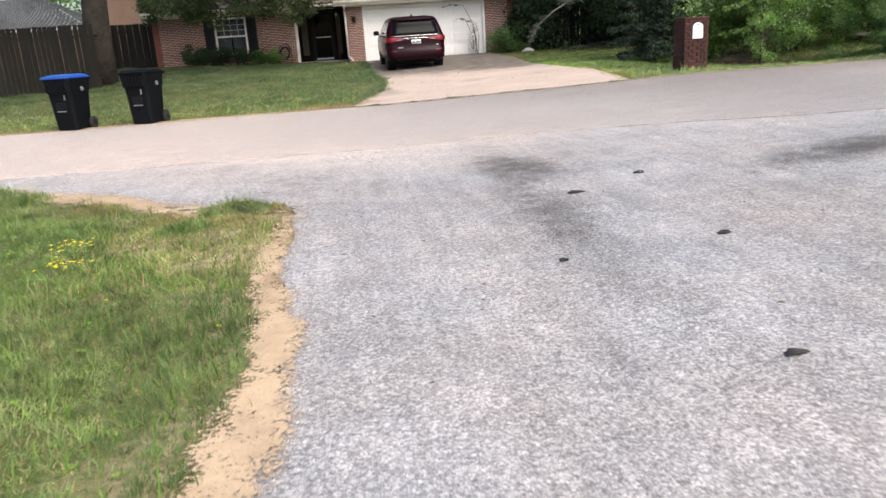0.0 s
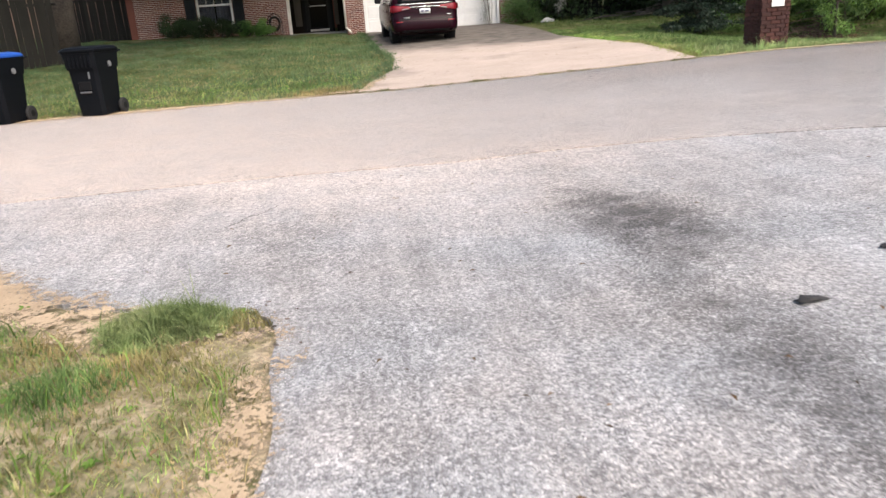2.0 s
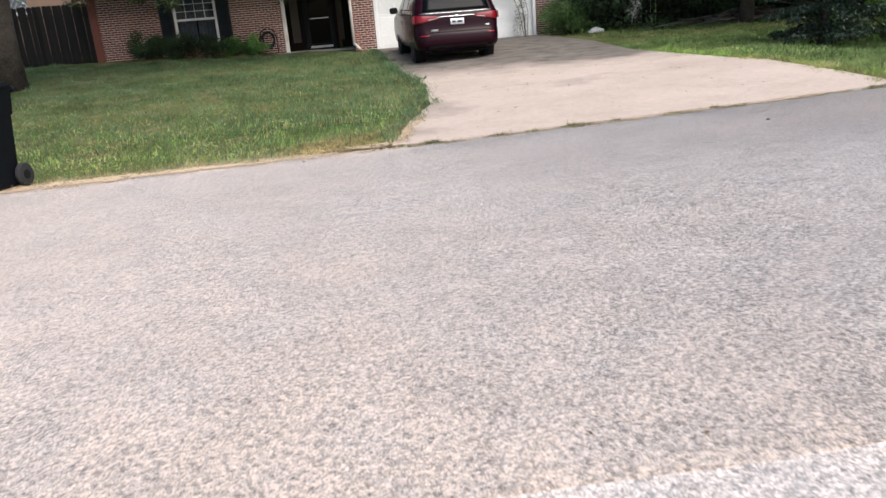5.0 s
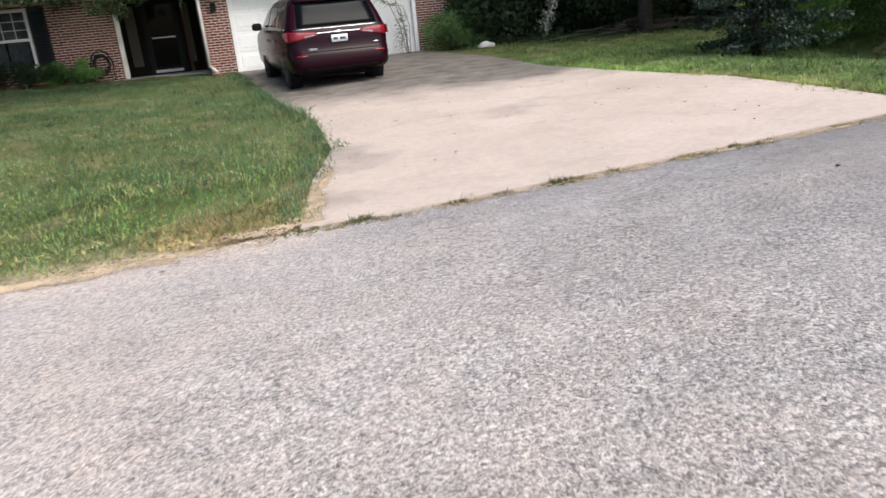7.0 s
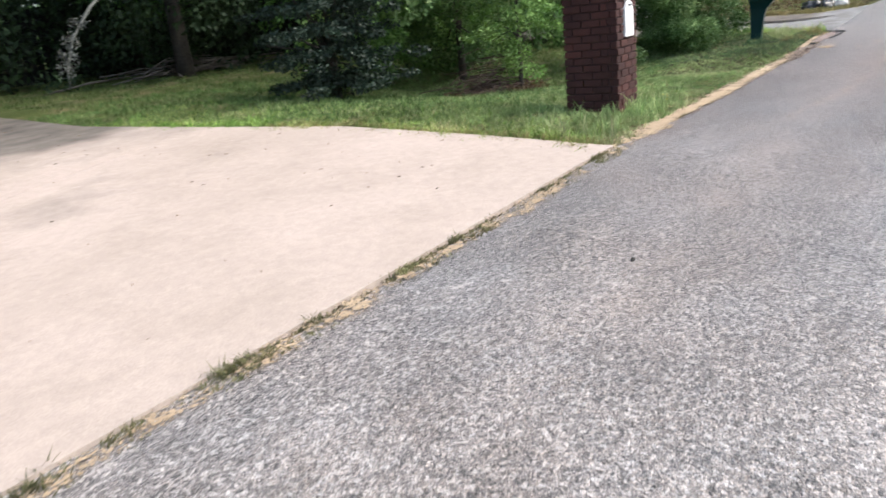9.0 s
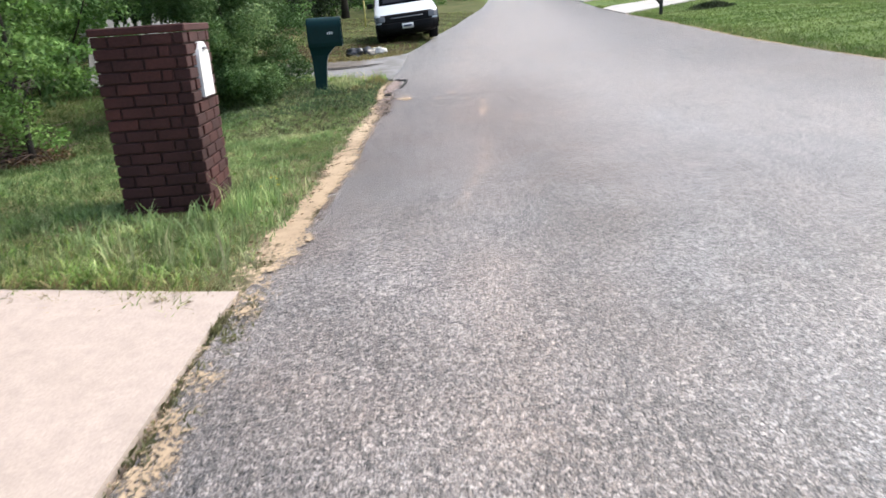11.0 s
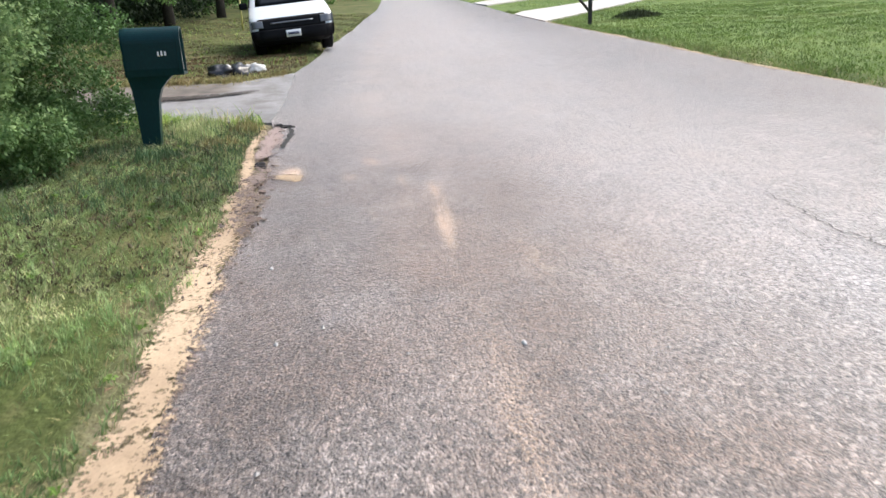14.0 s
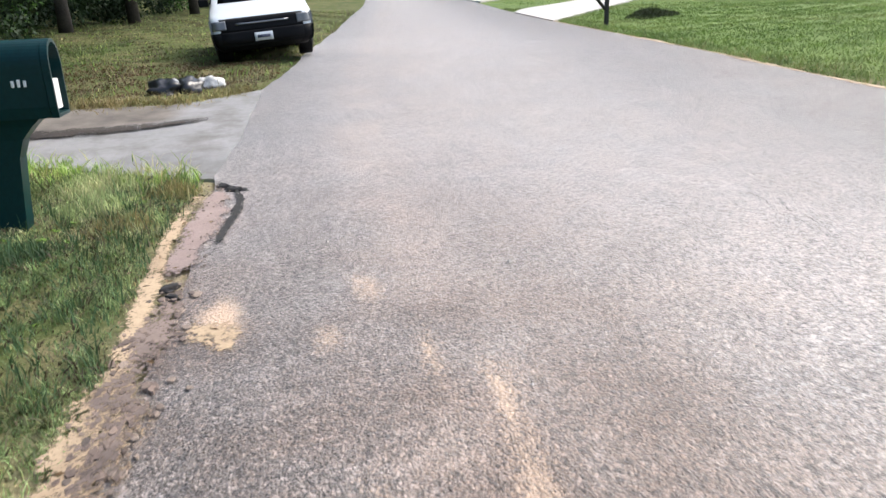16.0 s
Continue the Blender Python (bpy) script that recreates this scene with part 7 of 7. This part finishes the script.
part("opening", bm, M_TRIM_BLK, bd)
part("letter", boxed(-.08, .085, -.262, -.157, .70, .86, .004), M_PAPER, mb, "white mail in the box mouth")
for k in range(3):
    bm = boxed(-.142, -.136, -.145 + k * .033, -.127 + k * .033, .835, .87 + .006 * (k % 2), .003)
    part("number_bar", bm, M_PAPER, bd)
bm = bmesh.new()
ring(bm, [[(-w, a, z), (w, a, z), (w, b, z), (-w, b, z)] for z, a, b, w in ((0, .05, .215, .075), (.2, .03, .22, .07), (.45, .0, .225, .07), (.55, -.04, .235, .075), (.62, -.11, .245, .09), (.675, -.18, .25, .11))], smooth=False)
part("post", bm, M_MAILBOX, mb)
part("flag", boxed(.138, .150, -.05, -.02, .80, .98, .004), M_LAMP_R, mb, "red flag")

# ---- across the street and along the verge ----
ps = thing("mailbox_post", pose(29.7, 5.85, gz(29.7, 5.85)), "dark wooden mailbox post with a slanted brace", "mailbox")
part("upright", boxed(-.05, .05, -.05, .05, -.1, 1.25, .006), M_POST, ps)
bm = bmesh.new()
tube(bm, [(0, .04, .42), (0, .55, .98)], [.045, .045], 4)
part("brace", bm, M_POST, ps)
part("arm", boxed(-.05, .05, -.15, .75, .95, 1.04, .006), M_POST, ps)
part("letter_box", boxed(-.09, .09, .2, .68, 1.04, 1.26, .03), M_TRIM_BLK, ps)
bm = bmesh.new()
tube(bm, [(0, 0, 0), (0, 0, 1.1)], [.03, .03], 8)
mk = part("marker_post", bm, M_YELLOW)
mk.matrix_world = pose(36, 16.6, gz(36, 16.6))
tagged(mk, "thin yellow marker post in the grass", "post")


def lump(name, x, y, sx, sy, sz, material, label, category, seed, rough=.25, sub=3):
    bm = bmesh.new()
    bmesh.ops.create_icosphere(bm, subdivisions=sub, radius=1)
    for v in bm.verts:
        k = 1 + rough * noise.noise(v.co * 1.7 + Vector((seed, 0, 0))) + rough * .4 * noise.noise(v.co * 5 + Vector((0, seed, 0)))
        v.co = Vector((v.co.x * sx * k, v.co.y * sy * k, max(-.12 * sz, v.co.z * sz * k)))
    for f in bm.faces:
        f.smooth = True
    ob = part(name, bm, material)
    ob.matrix_world = pose(x, y, gz(x, y) + .02)
    return tagged(ob, label, category)


lump("rubbish_bag", 20.86, 16.12, .27, .22, .17, M_BAG, "slumped black plastic bag in the grass", "bag", 3, .5)
lump("rubbish_bag", 20.98, 15.82, .25, .2, .17, M_BAG, "crumpled black plastic bag in the grass", "bag", 7, .5)
lump("white_scrap", 20.95, 15.98, .10, .12, .17, M_STONE, "crumpled white plastic scrap on the bags", "rubbish", 9, .6)
lump("white_scrap", 21.25, 15.58, .16, .2, .13, M_STONE, "crumpled white plastic scrap on the bags", "rubbish", 12, .6)
lump("pale_rock", 7.95, 29.75, .24, .17, .14, M_STONE, "pale rounded rock in the grass", "rock", 4)

for x, y, s in ((11.44, 15.08, .015), (10.51, 15.04, .014), (10.24, 14.07, .015)):
    lump("pale_pebble", x, y, s, s * .7, .014, M_STONE, "small pale stone lying on the asphalt", "pebble", x, .5, 2)
# torn asphalt lip at the corner of the next drive; a black strip paints its shadow
sand_drift("asphalt_lip", [(16.2, 15.18, .015), (16.03, 15.1, .028), (15.9, 15.01, .026), (15.6, 14.955, .014), (15.25, 14.98, .012), (14.9, 15.03, .011), (14.55, 15.07, .010)], "curved broken lip of asphalt beside the drive, its shadow coloured black", 0.037, 51, 1.2, M_LIP_SHADOW, "asphalt")
for k, (x, y) in enumerate(((16.02, 15.09), (15.9, 15.01))):
    ob = lump("asphalt_chunk", x, y, .09, .035, .03, M_TARLUMP, "loose black chunk of asphalt", "asphalt", x, .7, 3)
    ob.rotation_euler.z = .7 + k * .5
for x, y, sx, sy, a in ((14.08, 15.24, .06, .022, 2.3), (13.95, 15.21, .035, .02, 1.2)):
    ob = lump("asphalt_chunk", x, y, sx, sy, .03, M_TARLUMP, "loose black chunk of asphalt", "asphalt", x, .6, 3)
    ob.rotation_euler.z = a
# crumbled slabs of the old road edge
g = np.random.default_rng(76)
v, q = [], []
for i in range(290):
    x = g.uniform(11.2, 16.1)
    y = road_n(x) + 0.02 + g.normal(0, .07)
    if i >= 260:
        x, y = -0.5 + g.normal(0, .09), 6.35 + g.normal(0, .16)
    z, s, k = gz(x, y) + .03, g.uniform(.006, .02) * (1.5 if 12.3 < x < 14 else 0.6), len(v)
    a0, n = g.uniform(0, 6.28), 6
    rim = [(x + s * g.uniform(.6, 1.2) * math.cos(a0 + 6.283 * i / n) * 1.5, y + s * g.uniform(.6, 1.2) * math.sin(a0 + 6.283 * i / n)) for i in range(n)]
    t = g.uniform(.002, .007)
    v += [(*p, z) for p in rim] + [(x + (p[0] - x) * .8, y + (p[1] - y) * .8, z + t) for p in rim] + [(x, y, z + t * 1.1)]
    for i in range(n):
        j = (i + 1) % n
        q += [(k + i, k + j, k + n + j), (k + i, k + n + j, k + n + i), (k + n + i, k + n + j, k + 2 * n)]
M_CRUMB = pieces("asphalt_crumbs", [(0.20, 0.15, 0.125), (0.11, 0.085, 0.072), (0.33, 0.26, 0.21), (0.06, 0.05, 0.045)], island=True)
tagged(new("edge_crumbs", quick_mesh("edge_crumbs", np.array(v), np.array(q), M_CRUMB)), "crumbled brown slabs along the asphalt edges", "rubble", kind="stuff")
g = np.random.default_rng(81)
v, q = [], []
for i in range(98):
    x = g.uniform(12.25, 13.75) if i < 90 else g.uniform(10.2, 12.2)
    y = 15.17 + g.uniform(0, .2) if i < 90 else float(road_n(x)) + g.uniform(.02, .16)
    s, k, n = (g.uniform(.008, .026) if i < 90 else g.uniform(.008, .018)), len(v), 9
    z, a0, t = gz(x, y) + .034, g.uniform(0, 6.28), g.uniform(.003, .008)
    rim = [(x + s * f * 1.35 * math.cos(a0 + 6.283 * m / n), y + s * f * .7 * math.sin(a0 + 6.283 * m / n)) for m, f in enumerate(g.uniform(.55, 1.2, n))]
    v += [(*p, z - .02) for p in rim] + [(x + (p[0] - x) * .88, y + (p[1] - y) * .88, z + t * g.uniform(.5, 1)) for p in rim] + [(x, y, z + t * .8)]
    for m in range(n):
        o = (m + 1) % n
        q += [(k + m, k + o, k + n + o), (k + m, k + n + o, k + n + m), (k + n + m, k + n + o, k + 2 * n)]
M_CRUST = pieces("asphalt_crust", [(0.11, 0.082, 0.070), (0.18, 0.135, 0.11), (0.075, 0.058, 0.052), (0.27, 0.20, 0.16)], island=True, relief=0.9)
tagged(new("asphalt_crust", quick_mesh("asphalt_crust", np.array(v), np.array(q), M_CRUST)), "broken reddish-brown plates of old asphalt in the sand", "rubble", kind="stuff")
# fallen leaves and crumbs on road and drive
g = np.random.default_rng(77)
for x, y, s in ((1.93, 5.81, .07), (2.68, 6.25, .06), (2.36, 4.15, .045), (1.74, 2.47, .05), (1.27, 4.06, .03), (4.17, 14.82, .024)):
    ob = lump("fallen_leaf", x, y, s, s * .45, .018, M_TARLUMP, "curled dark leaf lying on the asphalt", "leaf", x, .6, 2)
v = []
n = 420
lx = np.concatenate([g.uniform(.8, 6.4, 150), g.uniform(6.3, 9.5, 60), g.uniform(12, 16, 60), g.uniform(-1.3, 4, 150), g.uniform(7, 16, 260), g.uniform(-14, 0.3, 500)])
ly = np.concatenate([g.uniform(16.4, 24, 150), road_n(lx[150:210]) + g.normal(.25, .15, 60), road_n(lx[210:270]) + g.normal(0.05, .2, 60), g.uniform(2, 10, 150), road_n(lx[420:680]) + g.normal(.16, .09, 260), road_n(lx[680:]) + g.normal(.03, .12, 500)])
for x, y in zip(lx, ly):
    z, a, s = gz(x, y) + .048, random.uniform(0, 6.28), random.uniform(.008, .026)
    c, d = math.cos(a) * s, math.sin(a) * s
    if x > 9.6 and y > 12 and random.Random(x).random() < .75:
        continue
    v += [(x - c, y - d, z), (x + d * .4, y - c * .4, z + .006), (x + c, y + d, z + .003), (x - d * .4, y + c * .4, z + .008)]
tagged(new("leaf_litter", quick_mesh("leaf_litter", np.array(v), np.arange(len(v)).reshape(-1, 4), M_LEAFLITTER)), "dead leaf fragments scattered on the paving", "leaves", kind="stuff")
g = np.random.default_rng(78)
v, q = [], []
for x, y in zip(np.concatenate([g.uniform(8, 15, 30), g.uniform(-1, 3, 16)]), np.concatenate([g.uniform(12.5, 15.2, 30), g.uniform(2, 9, 16)])):
    z, s, k = gz(x, y) + .03, g.uniform(.005, .014), len(v)
    v += [(x - s, y, z), (x, y - s, z), (x + s, y, z), (x, y + s, z), (x, y, z + s * .9)]
    q += [(k, k + 1, k + 4), (k + 1, k + 2, k + 4), (k + 2, k + 3, k + 4), (k + 3, k, k + 4)]
tagged(new("loose_gravel", quick_mesh("loose_gravel", np.array(v), np.array(q), M_FARCON)), "loose pale gravel on the street", "gravel", kind="stuff")

# bricks of the garage piers, one by one
shared = {}
for wall, x0, x1 in ((pier_l, .74, 1.40), (pier_r, 6.50, 7.45)):
    for x, z, l in lay(x0, x1, .86, EAVE - .03):
        key = round(l, 2)
        if key not in shared:
            shared[key] = brick_mesh(key)
            shared[key].materials.append(M_BRICK)
        ob = new("brick", shared[key])
        ob.parent = wall
        ob.location = (x, 31.219, z)
